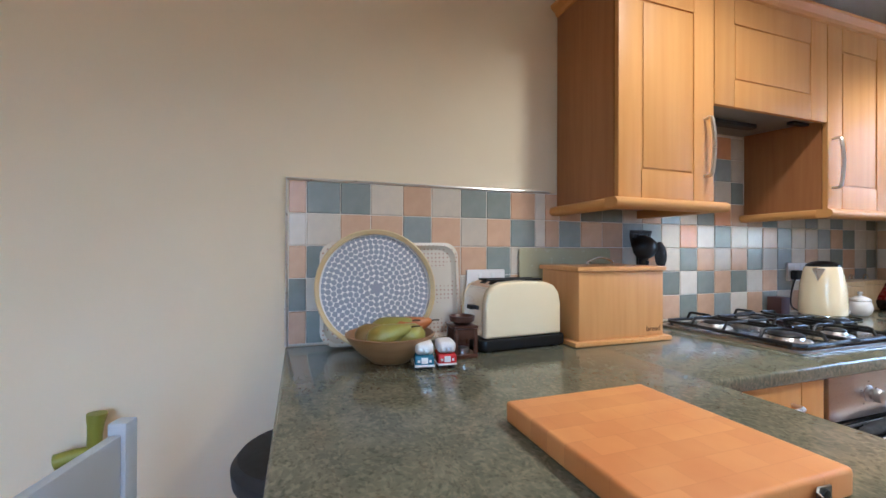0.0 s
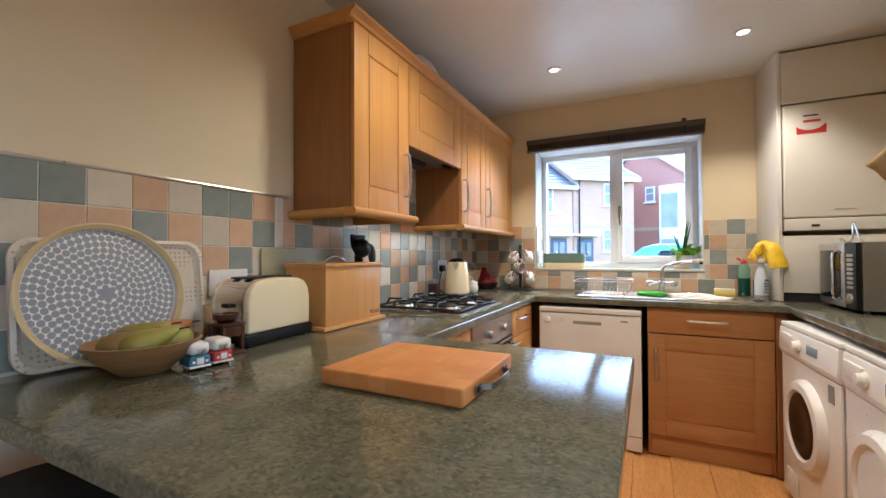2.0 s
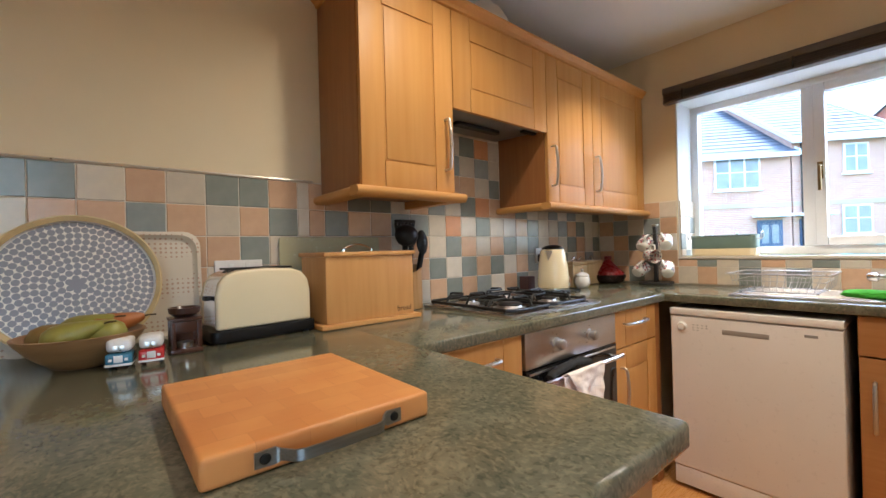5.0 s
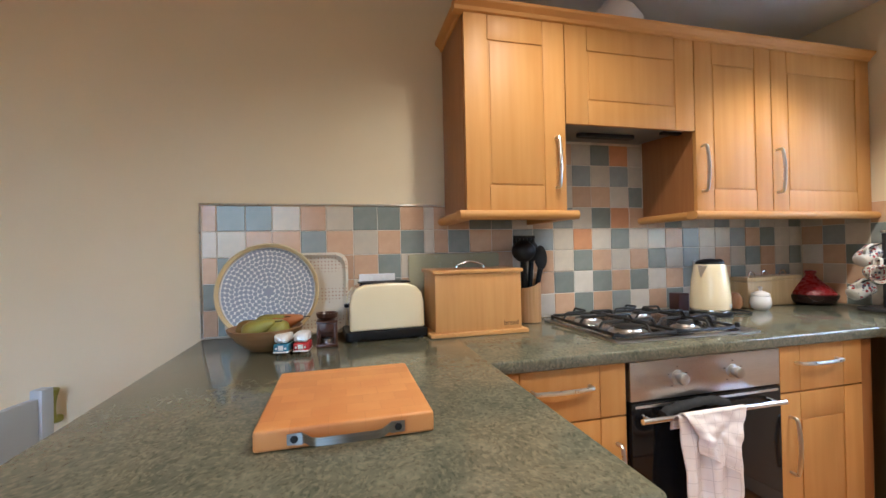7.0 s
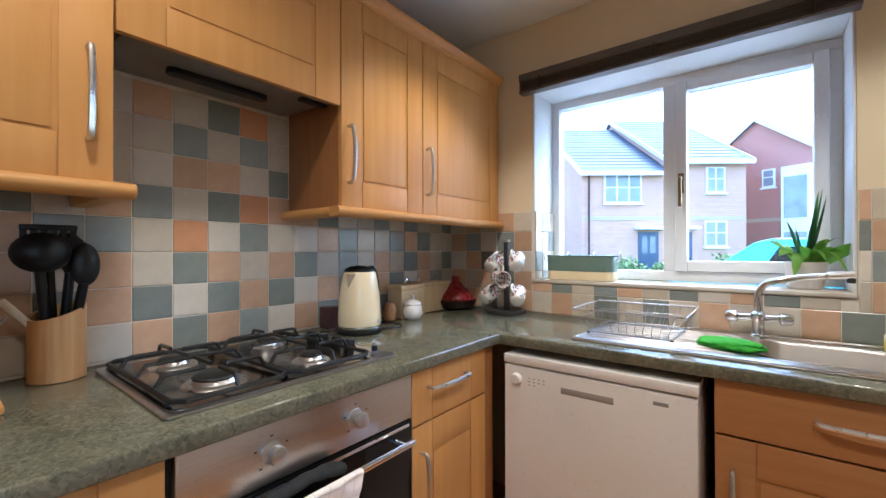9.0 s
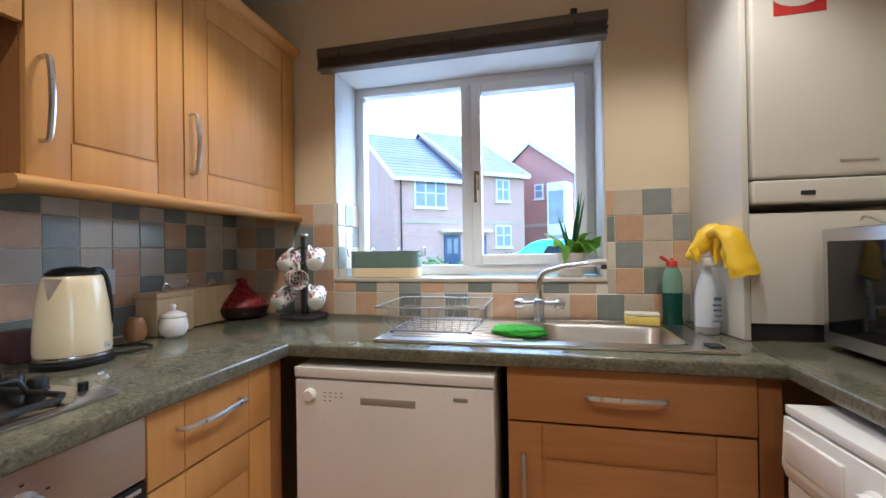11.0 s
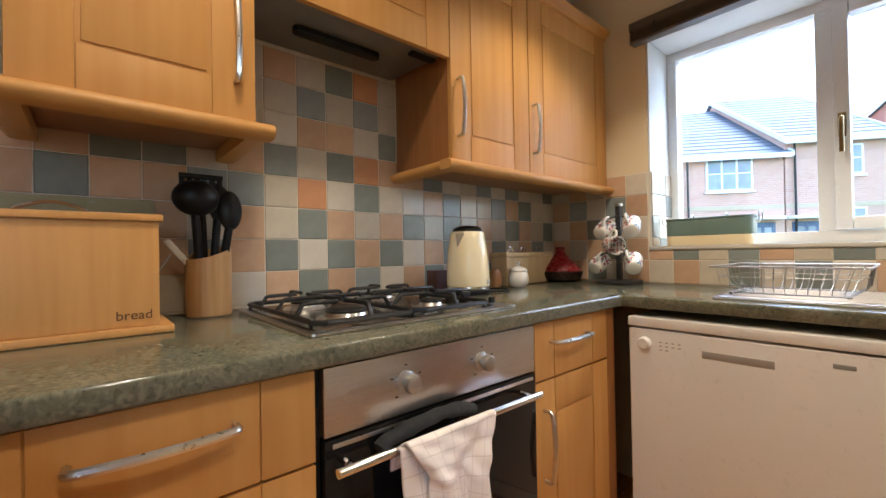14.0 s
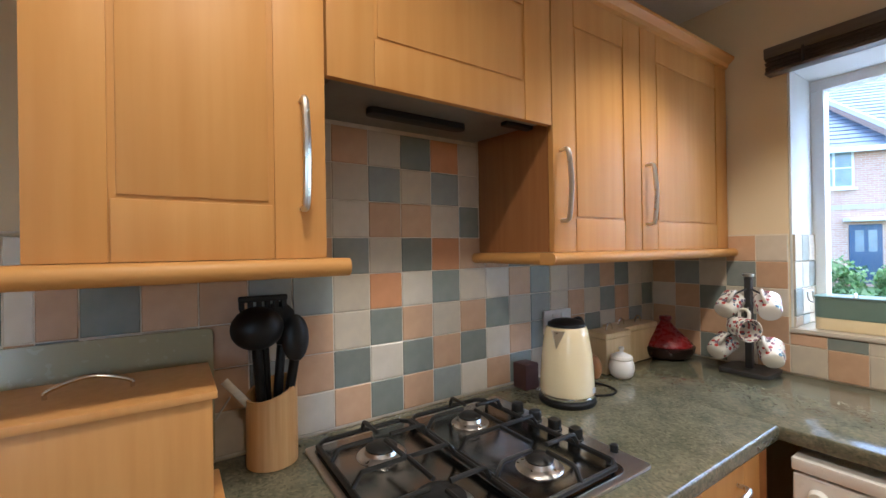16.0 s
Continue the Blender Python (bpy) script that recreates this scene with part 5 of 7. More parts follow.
part("soil", lathe([(0.0, 0.088), (0.054, 0.0865)], (3.12, -0.165, SZ), 20), M["rubber"], pt)


def see_through(m, share):
    """Let light pass through a thin leaf."""
    nt = m.node_tree
    bs, out = nt.nodes["Principled BSDF"], nt.nodes["Material Output"]
    tr, mx = nt.nodes.new("ShaderNodeBsdfTranslucent"), nt.nodes.new("ShaderNodeMixShader")
    nt.links.new(bs.inputs["Base Color"].links[0].from_socket, tr.inputs["Color"])
    mx.inputs[0].default_value = share
    nt.links.new(bs.outputs[0], mx.inputs[1]), nt.links.new(tr.outputs[0], mx.inputs[2]), nt.links.new(mx.outputs[0], out.inputs["Surface"])
    return m


M["blade"] = surface("dark_green_blade", (0.05, 0.14, 0.035), (0.03, 0.09, 0.02), 0.4, scale=20, stretch=(6, 6, 1), vary=0.2)
M["lime"] = surface("light_green_leaf", (0.26, 0.48, 0.06), (0.17, 0.36, 0.035), 0.45, scale=20, vary=0.2)


def leaf(base, tip, width, droop, material, nm, owner, twist=0.0):
    base, tip = Vector(base), Vector(tip)
    d = tip - base
    side = d.cross(Vector((0, 0, 1)))
    side = side.normalized() if side.length > 1e-4 else Vector((0, 1, 0))
    side = (side + Vector((0, 0.5, twist))).normalized()
    b = bmesh.new()
    rows = []
    for k in range(8):
        t = k / 7
        c = base + d * t + Vector((0, 0, droop * math.sin(math.pi * t * 0.9)))
        w = width * (math.sin(math.pi * min(1, 0.12 + 0.88 * t)) ** 0.7) * (1 if t < 1 else 0) + 0.0006
        n = side.cross(d).normalized() * w * 0.35
        rows.append([b.verts.new(c - side * w), b.verts.new(c + n), b.verts.new(c + side * w)])
    for r, q in zip(rows, rows[1:]):
        for i in (0, 1):
            b.faces.new((r[i], r[i + 1], q[i + 1], q[i]))
    return part(nm, b, material, owner, angle=180)


see_through(M["lime"], 0.55), see_through(M["blade"], 0.3)
pc = Vector((3.12, -0.165, SZ + 0.088))
for dx, dy, dz, w, dr in ((0.0, -0.048, 0.275, 0.010, 0.0), (-0.012, -0.036, 0.262, 0.010, 0.004), (0.012, -0.060, 0.250, 0.010, 0.004), (-0.008, -0.056, 0.232, 0.010, 0.0), (-0.006, -0.028, 0.215, 0.008, 0.0), (0.004, -0.052, 0.205, 0.008, 0.0),
                         (-0.015, -0.020, 0.160, 0.008, 0.006), (-0.03, 0.052, 0.155, 0.007, 0.015), (-0.04, -0.095, 0.080, 0.004, 0.04), (-0.02, 0.028, 0.130, 0.005, 0.01)):
    leaf(pc + Vector((0.1 * dx, 0.15 * dy, -0.005)), pc + Vector((dx, dy, dz)), w, dr, M["blade"], "leaf", pt)
for dx, dy, dz, w, dr in ((-0.04, 0.112, 0.085, 0.021, 0.02), (-0.05, 0.075, 0.02, 0.018, 0.045), (-0.085, 0.035, -0.065, 0.016, 0.07), (-0.05, -0.095, 0.040, 0.017, 0.03), (-0.055, -0.155, 0.070, 0.021, 0.015),
                         (-0.08, -0.105, -0.05, 0.014, 0.07), (0.03, 0.06, 0.06, 0.014, 0.02), (-0.06, 0.0, 0.05, 0.015, 0.03), (0.035, -0.05, 0.07, 0.014, 0.03), (-0.07, -0.05, 0.0, 0.013, 0.05),
                         (-0.02, 0.10, 0.10, 0.012, 0.01), (-0.04, -0.06, 0.085, 0.013, 0.02)):
    leaf(pc + Vector((0.2 * dx, 0.2 * dy, -0.004)), pc + Vector((dx, dy, dz)), 1.3 * w, dr, M["lime"], "leaf", pt, 0.9)

# ---------------------------------------------------------------- gas hob
hb = thing("gas_hob", (1.68, 1.05, WT), "stainless steel four-burner gas hob with black pan supports", "hob")
deckz = WT + 0.007
part("deck", prism(rounded(1.388, 1.978, 0.795, 1.300, 0.012), "z", WT + 0.0006, deckz, 0.003), M["steel"], hb)
part("well", prism(rounded(1.403, 1.920, 0.812, 1.285, 0.03), "z", deckz, deckz + 0.002, 0.001), surface("hob_well_steel", (0.25, 0.24, 0.23), (0.20, 0.19, 0.185), 0.2, 1.0, scale=5), hb)
for x, y, r in ((1.525, 1.165, 0.034), (1.79, 1.185, 0.028), (1.775, 0.925, 0.028), (1.530, 0.930, 0.046)):
    bu = part("burner", lathe([(0.0, 0.0), (r + 0.022, 0.0), (r + 0.018, 0.004), (r + 0.004, 0.006), (r, 0.014), (0.0, 0.014)], (x, y, deckz + 0.002), 28), M["satin"], hb)
    part("cap", lathe([(r + 0.001, 0.0), (r + 0.002, 0.004), (r - 0.004, 0.009), (0.0, 0.010)], (x, y, deckz + 0.0165), 28), M["iron"], bu, "black enamel burner cap")


def pan_support(x0, x1, y0, y1, parent, burners):
    g = part("pan_support", tube([(x0 + 0.02, y0, deckz + 0.014), (x1 - 0.02, y0, deckz + 0.014), (x1, y0 + 0.02, deckz + 0.014), (x1, y1 - 0.02, deckz + 0.014), (x1 - 0.02, y1, deckz + 0.014), (x0 + 0.02, y1, deckz + 0.014), (x0, y1 - 0.02, deckz + 0.014), (x0, y0 + 0.02, deckz + 0.014)], 0.006, 8, closed=True), M["iron"], parent, "black cast pan support")
    h = deckz + 0.042
    for bx_, by_ in burners:
        for dx, dy in ((1, 0), (-1, 0), (0, 1), (0, -1)):
            ex = x1 if dx > 0 else x0 if dx < 0 else bx_
            ey = y1 if dy > 0 else y0 if dy < 0 else by_
            mid = (y0 + y1) / 2
            if dy > 0 and by_ < mid:
                ey = mid
            if dy < 0 and by_ > mid:
                ey = mid
            s = Vector((ex, ey, deckz + 0.014 if ey != mid else h))
            n = Vector((bx_ + 0.022 * dx, by_ + 0.022 * dy, h))
            d = (n - s)
            d.z = 0
            pts = [s, s + d * 0.16 + Vector((0, 0, 0 if ey == mid else 0.026)), Vector((*(s + d * 0.25)[:2], h)), n]
            part("finger", tube(pts, 0.005, 8), M["iron"], g)
    part("mid_bar", tube([(x0, (y0 + y1) / 2, deckz + 0.014), (x0 + 0.02, (y0 + y1) / 2, h), (x1 - 0.02, (y0 + y1) / 2, h), (x1, (y0 + y1) / 2, deckz + 0.014)], 0.005, 8), M["iron"], g)
    for x in (x0, x1):
        for y in (y0 + 0.03, y1 - 0.03):
            part("leg", tube([(x, y, deckz + 0.0025), (x, y, deckz + 0.013)], 0.005, 8), M["rubber"], g)


pan_support(1.410, 1.648, 0.818, 1.280, hb, ((1.525, 1.165), (1.530, 0.930)))
pan_support(1.656, 1.900, 0.818, 1.280, hb, ((1.79, 1.185), (1.775, 0.925)))
for y in (1.163, 1.096, 1.029, 0.964):
    k = part("knob", lathe([(0.0, 0.0), (0.018, 0.0), (0.019, 0.004), (0.0165, 0.006), (0.0165, 0.024), (0.014, 0.028), (0.0, 0.0285)], (1.940, y, deckz), 24), M["black"], hb, "glossy black control knob")
part("igniter", lathe([(0.0, 0.0), (0.009, 0.0), (0.009, 0.016), (0.0, 0.017)], (1.962, 0.876, deckz), 16), M["black"], hb)

# ---------------------------------------------------------------- kettle and corner things
kt = thing("kettle", (2.14, 1.155, WT), "cream electric jug kettle with a black lid and handle", "kettle")
kx, ky = 2.14, 1.155
part("power_base", lathe([(0.0, 0.001), (0.082, 0.001), (0.085, 0.006), (0.084, 0.014), (0.076, 0.020), (0.0, 0.020)], (kx, ky, WT), 36), M["black"], kt, "black round power base")
part("steel_band", lathe([(0.078, 0.0205), (0.080, 0.024), (0.079, 0.030), (0.0, 0.030)], (kx, ky, WT), 36), M["chrome"], kt)
body = part("body", lathe([(0.0, 0.031), (0.078, 0.031), (0.080, 0.040), (0.079, 0.08), (0.074, 0.15), (0.066, 0.20), (0.062, 0.222), (0.058, 0.229), (0.0, 0.230)], (kx, ky, WT), 40), M["cream"], kt, "cream enamelled body")
part("lid", lathe([(0.056, 0.2305), (0.054, 0.238), (0.040, 0.247), (0.016, 0.252), (0.0, 0.253)], (kx, ky, WT), 32), M["black"], kt, "domed black lid")
hd_dir = Vector((0.99, 0.1, 0))
c0 = Vector((kx, ky, WT))
part("handle", tube(bend([c0 + hd_dir * 0.052 + Vector((0, 0, 0.238)), c0 + hd_dir * 0.074 + Vector((0, 0, 0.236)), c0 + hd_dir * 0.091 + Vector((0, 0, 0.20)), c0 + hd_dir * 0.098 + Vector((0, 0, 0.14)), c0 + hd_dir * 0.098 + Vector((0, 0, 0.095)), c0 + hd_dir * 0.080 + Vector((0, 0, 0.085))], 5), 0.011, 12), M["black"], kt, "black curved handle")
sd = Vector((-0.96, -0.28, 0))
b = bmesh.new()
sw = sd.cross(Vector((0, 0, 1))).normalized()
vv = [c0 + sd * 0.058 + sw * 0.022 + Vector((0, 0, 0.222)), c0 + sd * 0.058 - sw * 0.022 + Vector((0, 0, 0.222)), c0 + sd * 0.086 + Vector((0, 0, 0.226)), c0 + sd * 0.073 + Vector((0, 0, 0.170)), c0 + sd * 0.05 + Vector((0, 0, 0.215))]
vv = [b.verts.new(v) for v in vv]
for f in ((0, 2, 3), (2, 1, 3), (0, 1, 2), (1, 0, 4), (0, 3, 4), (3, 1, 4)):
    b.faces.new([vv[i] for i in f])
part("spout", b, M["satin"], kt, "triangular metal spout", angle=20)
part("water_gauge", box(kx + 0.02, kx + 0.032, ky - 0.0785, ky - 0.0765, WT + 0.040, WT + 0.055, 0), M["satin"], kt)
single("kettle_cable", tube(bend([(2.215, 1.13, WT + 0.006), (2.28, 1.10, WT + 0.005), (2.33, 1.12, WT + 0.005), (2.34, 1.18, WT + 0.005), (2.30, 1.26, WT + 0.006), (2.27, 1.345, WT + 0.03), (2.30, 1.352, WT + 0.15), (2.335, 1.345, WT + 0.175)], 6), 0.0035, 8), M["black"], "black power cable from the kettle to the socket", "cable", at=(2.28, 1.2, WT + 0.002))


def socket(x0, z0, plug_x):
    s = thing("wall_socket", (x0 + 0.073, TB - 0.004, z0), "white double wall socket with a black plug", "wall socket", "wall sockets")
    plate = part("faceplate", box(x0, x0 + 0.146, TB - 0.010, TB - 0.0005, z0, z0 + 0.086, 0.003), M["white"], s)
    for k in (0.036, 0.110):
        part("switch", box(x0 + k - 0.007 + (0.012 if k < 0.05 else -0.012), x0 + k + 0.007 + (0.012 if k < 0.05 else -0.012), TB - 0.0125, TB - 0.0095, z0 + 0.055, z0 + 0.074, 0.001), M["white_soft"], plate)
        for dx, dz, w, h in ((0, 0.036, 0.004, 0.008), (-0.011, 0.018, 0.006, 0.004), (0.011, 0.018, 0.006, 0.004)):
            part("pin_hole", box(x0 + k + dx - w / 2, x0 + k + dx + w / 2, TB - 0.0108, TB - 0.0102, z0 + dz - h / 2, z0 + dz + h / 2, 0), M["black"], plate)
    part("plug", box(plug_x - 0.024, plug_x + 0.024, TB - 0.042, TB - 0.0111, z0 + 0.008, z0 + 0.052, 0.008, 3), M["black"], s, "black plug")


socket(0.603, 1.049, 0.718)
socket(2.265, 1.060, 2.30)

M["pale_wood"] = surface("pale_oak", (0.66, 0.49, 0.27), (0.58, 0.41, 0.21), 0.5, scale=3, stretch=(20, 20, 1.2), vary=0.06)
for x0, x1, rings in ((2.452, 2.604, (2.53,)), (2.612, 2.852, (2.66, 2.78))):
    cn = thing("wooden_canister", ((x0 + x1) / 2, 1.315, WT), "pale wooden storage canister with wire loop handle", "canister", "wooden canisters")
    yo = -0.035 if x0 < 2.5 else 0.0
    part("body", box(x0, x1, 1.270 + yo, 1.362 + yo, WT + 0.001, WT + 0.128, 0.004), M["pale_wood"], cn)
    part("lid", box(x0 - 0.002, x1 + 0.002, 1.268 + yo, 1.364 + yo, WT + 0.129, WT + 0.150, 0.004), M["pale_wood"], cn)
    for rx in rings:
        part("loop_handle", tube([(rx + 0.020 * math.cos(math.pi * k / 8), 1.312 + yo, WT + 0.150 + 0.026 * math.sin(math.pi * k / 8)) for k in range(9)], 0.003, 8), M["chrome"], cn)
pb = single("wooden_egg", lathe([(0.0, 0.001), (0.022, 0.004), (0.032, 0.025), (0.030, 0.055), (0.018, 0.078), (0.0, 0.085)], (2.385, 1.245, WT), 24), surface("toffee_wood", (0.36, 0.17, 0.06), (0.30, 0.13, 0.045), 0.4, scale=6, stretch=(10, 10, 1)), "small rounded brown wooden pot beside the kettle", "pot", at=(2.385, 1.245, WT))
single("dark_box", box(2.095, 2.155, 1.285, 1.345, WT + 0.001, WT + 0.085, 0.004), surface("dark_red_card", (0.07, 0.03, 0.025), (0.05, 0.02, 0.02), 0.5), "small dark red-brown box against the tiles", "box", at=(2.125, 1.315, WT))
sg = thing("sugar_pot", (2.474, 1.19, WT), "small white lidded ceramic sugar pot", "sugar pot")
part("body", lathe([(0.0, 0.001), (0.026, 0.001), (0.038, 0.012), (0.044, 0.035), (0.041, 0.055), (0.036, 0.066), (0.038, 0.070), (0.0, 0.070)], (2.474, 1.19, WT), 32), M["white"], sg)
part("lid", lathe([(0.039, 0.0705), (0.036, 0.078), (0.018, 0.087), (0.007, 0.090), (0.006, 0.096), (0.010, 0.103), (0.007, 0.110), (0.0, 0.111)], (2.474, 1.19, WT), 28), M["white"], sg)
tg = thing("tagine", (2.882, 1.250, WT), "red ceramic tagine with a dark brown base", "tagine")
part("base", lathe([(0.0, 0.001), (0.070, 0.001), (0.094, 0.010), (0.107, 0.034), (0.110, 0.050), (0.104, 0.053), (0.0, 0.053)], (2.882, 1.250, WT), 40), surface("dark_glaze", (0.030, 0.012, 0.010), (0.022, 0.009, 0.008), 0.2), tg, "dark brown glazed dish")
part("cone_lid", lathe([(0.100, 0.0535), (0.098, 0.064), (0.076, 0.088), (0.050, 0.112), (0.030, 0.134), (0.021, 0.146), (0.019, 0.153), (0.025, 0.161), (0.023, 0.172), (0.0, 0.176)], (2.882, 1.250, WT), 40), surface("red_glaze", (0.24, 0.010, 0.013), (0.18, 0.008, 0.01), 0.28), tg, "red cone-shaped lid")

# mug tree
mt = thing("mug_tree", (2.900, 0.953, WT), "dark metal mug tree standing in the corner", "mug tree")
mxx, myy = 2.900, 0.953
M["slate"] = surface("dark_slate_metal", (0.04, 0.038, 0.04), (0.03, 0.03, 0.03), 0.45)
part("foot", prism(rounded(mxx - 0.08, mxx + 0.08, myy - 0.08, myy + 0.08, 0.03), "z", WT + 0.001, WT + 0.017, 0.004), M["slate"], mt)
part("post", box(mxx - 0.011, mxx + 0.011, myy - 0.011, myy + 0.011, WT + 0.017, WT + 0.350, 0.003), M["slate"], mt)
part("finial", lathe([(0.0, 0.0), (0.018, 0.002), (0.018, 0.012), (0.0, 0.014)], (mxx, myy, WT + 0.350), 16), M["satin"], mt)
M["mug"] = surface("white_china", (0.80, 0.78, 0.74), (0.77, 0.75, 0.71), 0.2)


def mug_print():
    m, nt, bsdf = node_mat("mug_floral_print")
    n, l = nt.nodes, nt.links
    co, vo, ramp = n.new("ShaderNodeTexCoord"), n.new("ShaderNodeTexVoronoi"), n.new("ShaderNodeValToRGB")
    vo.inputs["Scale"].default_value = 70.0
    l.new(co.outputs["Object"], vo.inputs["Vector"])
    e = ramp.color_ramp.elements
    ramp.color_ramp.interpolation = "CONSTANT"
    e[0].position, e[0].color = 0.0, (0.50, 0.10, 0.08, 1)
    e[1].position, e[1].color = 0.22, (0.80, 0.77, 0.72, 1)
    sep = n.new("ShaderNodeSeparateColor")
    l.new(vo.outputs["Color"], sep.inputs[0])
    mix = n.new("ShaderNodeMix")
    mix.data_type = "RGBA"
    mix.inputs[6].default_value, mix.inputs[7].default_value = (0.50, 0.08, 0.07, 1), (0.10, 0.20, 0.28, 1)
    l.new(sep.outputs[0], mix.inputs[0])
    mix2 = n.new("ShaderNodeMix")
    mix2.data_type = "RGBA"
    cmp = n.new("ShaderNodeMath")
    cmp.operation = "LESS_THAN"
    cmp.inputs[1].default_value = 0.45
    l.new(vo.outputs["Distance"], cmp.inputs[0])
    l.new(cmp.outputs[0], mix2.inputs[0])
    mix2.inputs[6].default_value = (0.80, 0.77, 0.72, 1)
    l.new(mix.outputs[2], mix2.inputs[7])
    l.new(mix2.outputs[2], bsdf.inputs["Base Color"])
    bsdf.inputs["Roughness"].default_value = 0.2
    n.remove(ramp)
    return m


M["mug_print"] = mug_print()


def mug(at, axis, up, peg_z):
    """A hanging mug: axis points from its mouth to its base, up towards its handle."""
    at, axis, up = Vector(at) + Vector((0.015, -0.032, 0)), Vector(axis).normalized(), Vector(up).normalized()
    side = axis.cross(up).normalized()
    up = side.cross(axis).normalized()
    m4 = Matrix.Translation(at) @ Matrix((side, up, axis)).transposed().to_4x4()
    g = thing("mug", at, "white floral china mug hanging on the mug tree", "mug", "mugs on the mug tree")
    b = lathe([(0.0, 0.040), (0.018, 0.040), (0.020, 0.043), (0.023, 0.043), (0.031, 0.036), (0.037, 0.015), (0.038, -0.01), (0.041, -0.040), (0.038, -0.041), (0.035, -0.01), (0.033, 0.02), (0.026, 0.033), (0.0, 0.034)], steps=28)
    bmesh.ops.transform(b, matrix=m4, verts=b.verts)
    part("cup", b, M["mug_print"], g, angle=60)
    b = lathe([(0.0, 0.0415), (0.024, 0.0425), (0.031, 0.0365)], steps=28)
    for v in b.verts:
        v.co.z += 0.0012
    bmesh.ops.transform(b, matrix=m4, verts=b.verts)
    part("base", b, M["mug"], g, angle=60)
    b = tube(bend([m4 @ Vector(p) for p in ((0, 0.034, 0.022), (0, 0.055, 0.024), (0, 0.066, 0.005), (0, 0.060, -0.018), (0, 0.038, -0.024))], 5), 0.0055, 10)
    part("handle", b, M["mug"], g)
    part("peg", tube([(mxx, myy, peg_z), (at + up * 0.055)[:]], 0.0035, 8), M["slate"], mt)


toward = Vector((-0.85, -0.45, -0.30))
mug((2.845, 1.035, 1.155), Vector((-0.9, 0.1, -0.5)), Vector((0.25, -0.45, 1)), 1.22)
mug((2.855, 0.915, 1.160), Vector((-0.75, -0.35, -0.45)), Vector((0.1, 0.35, 1)), 1.22)
mug((2.80, 0.975, 1.085), Vector((0.55, 0.80, 0.10)), Vector((0.2, 0.1, 1)), 1.15)
mug((2.83, 1.055, 1.000), Vector((-0.9, 0.2, -0.5)), Vector((0.25, -0.5, 1)), 1.07)
mug((2.845, 0.905, 1.000), Vector((-0.75, -0.35, -0.45)), Vector((0.1, 0.4, 1)), 1.07)

# ---------------------------------------------------------------- bread bin, utensils, glass board
bb = thing("bread_bin", (1.01, 1.19, WT), "beech bread bin with a lift-off lid and wire handle", "bread bin")
M["bin_wood"] = surface("light_beech", (0.61, 0.315, 0.100), (0.55, 0.27, 0.078), 0.42, scale=3, stretch=(20, 20, 1.1), bump=0.05, bump_scale=30)
part("plinth", box(0.836, 1.214, 1.074, 1.298, WT + 0.001, WT + 0.016, 0.004), M["bin_wood"], bb)
front = part("body", box(0.857, 1.190, 1.088, 1.286, WT + 0.0165, WT + 0.228, 0.003), M["bin_wood"], bb)
part("lid", box(0.849, 1.197, 1.080, 1.294, WT + 0.2285, WT + 0.243, 0.004), M["bin_wood"], bb)
part("wire_handle", tube(bend([(0.968, 1.19, WT + 0.243), (0.973, 1.19, WT + 0.256), (1.023, 1.19, WT + 0.270), (1.073, 1.19, WT + 0.256), (1.078, 1.19, WT + 0.243)], 5), 0.0035, 8), M["chrome"], bb, "arched chrome handle")


def lettering(text, size, at, rot, material, parent, nm="lettering"):
    cu_ = bpy.data.curves.new(nm, "FONT")
    cu_.body, cu_.size, cu_.extrude = text, size, 0.0003
    tmp = bpy.data.objects.new("tmp", cu_)
    me = bpy.data.meshes.new_from_object(tmp)
    bpy.data.objects.remove(tmp)
    b = bmesh.new()
    b.from_mesh(me)
    bpy.data.meshes.remove(me)
    bmesh.ops.transform(b, matrix=Matrix.Translation(at) @ rot, verts=b.verts)
    return part(nm, b, material, parent)


M["burnt"] = surface("burnt_brown", (0.10, 0.045, 0.015), None, 0.7)
lettering("bread", 0.026, (1.118, 1.0874, WT + 0.032), Matrix.Rotation(radians(90), 4, "X"), M["burnt"], front)

M["bone"] = surface("bone_handle", (0.66, 0.55, 0.40), (0.58, 0.47, 0.33), 0.45, scale=20)
M["bamboo"] = surface("bamboo", (0.58, 0.34, 0.14), (0.48, 0.26, 0.09), 0.4, scale=4, stretch=(26, 26, 1.0))
ux, uy = 1.320, 1.297
uh = thing("utensil_holder", (ux, uy, WT), "bamboo utensil holder with a slanted rim", "utensil holder")
b = bmesh.new()
outer_b, outer_t, inner_t, inner_b = [], [], [], []
for k in range(32):
    a = 2 * math.pi * k / 32
    c, s = math.cos(a), math.sin(a)
    top = WT + 0.165 + 0.020 * (0.8 * c + 0.4 * s)
    outer_b.append(b.verts.new((ux + 0.054 * c, uy + 0.054 * s, WT + 0.001)))
    outer_t.append(b.verts.new((ux + 0.054 * c, uy + 0.054 * s, top)))
    inner_t.append(b.verts.new((ux + 0.048 * c, uy + 0.048 * s, top)))
    inner_b.append(b.verts.new((ux + 0.048 * c, uy + 0.048 * s, WT + 0.01)))
for k in range(32):
    q = (k + 1) % 32
    for one, two in ((outer_b, outer_t), (outer_t, inner_t), (inner_t, inner_b)):
        b.faces.new((one[k], one[q], two[q], two[k]))
b.faces.new(outer_b), b.faces.new(inner_b)
part("cup", b, M["bamboo"], uh)


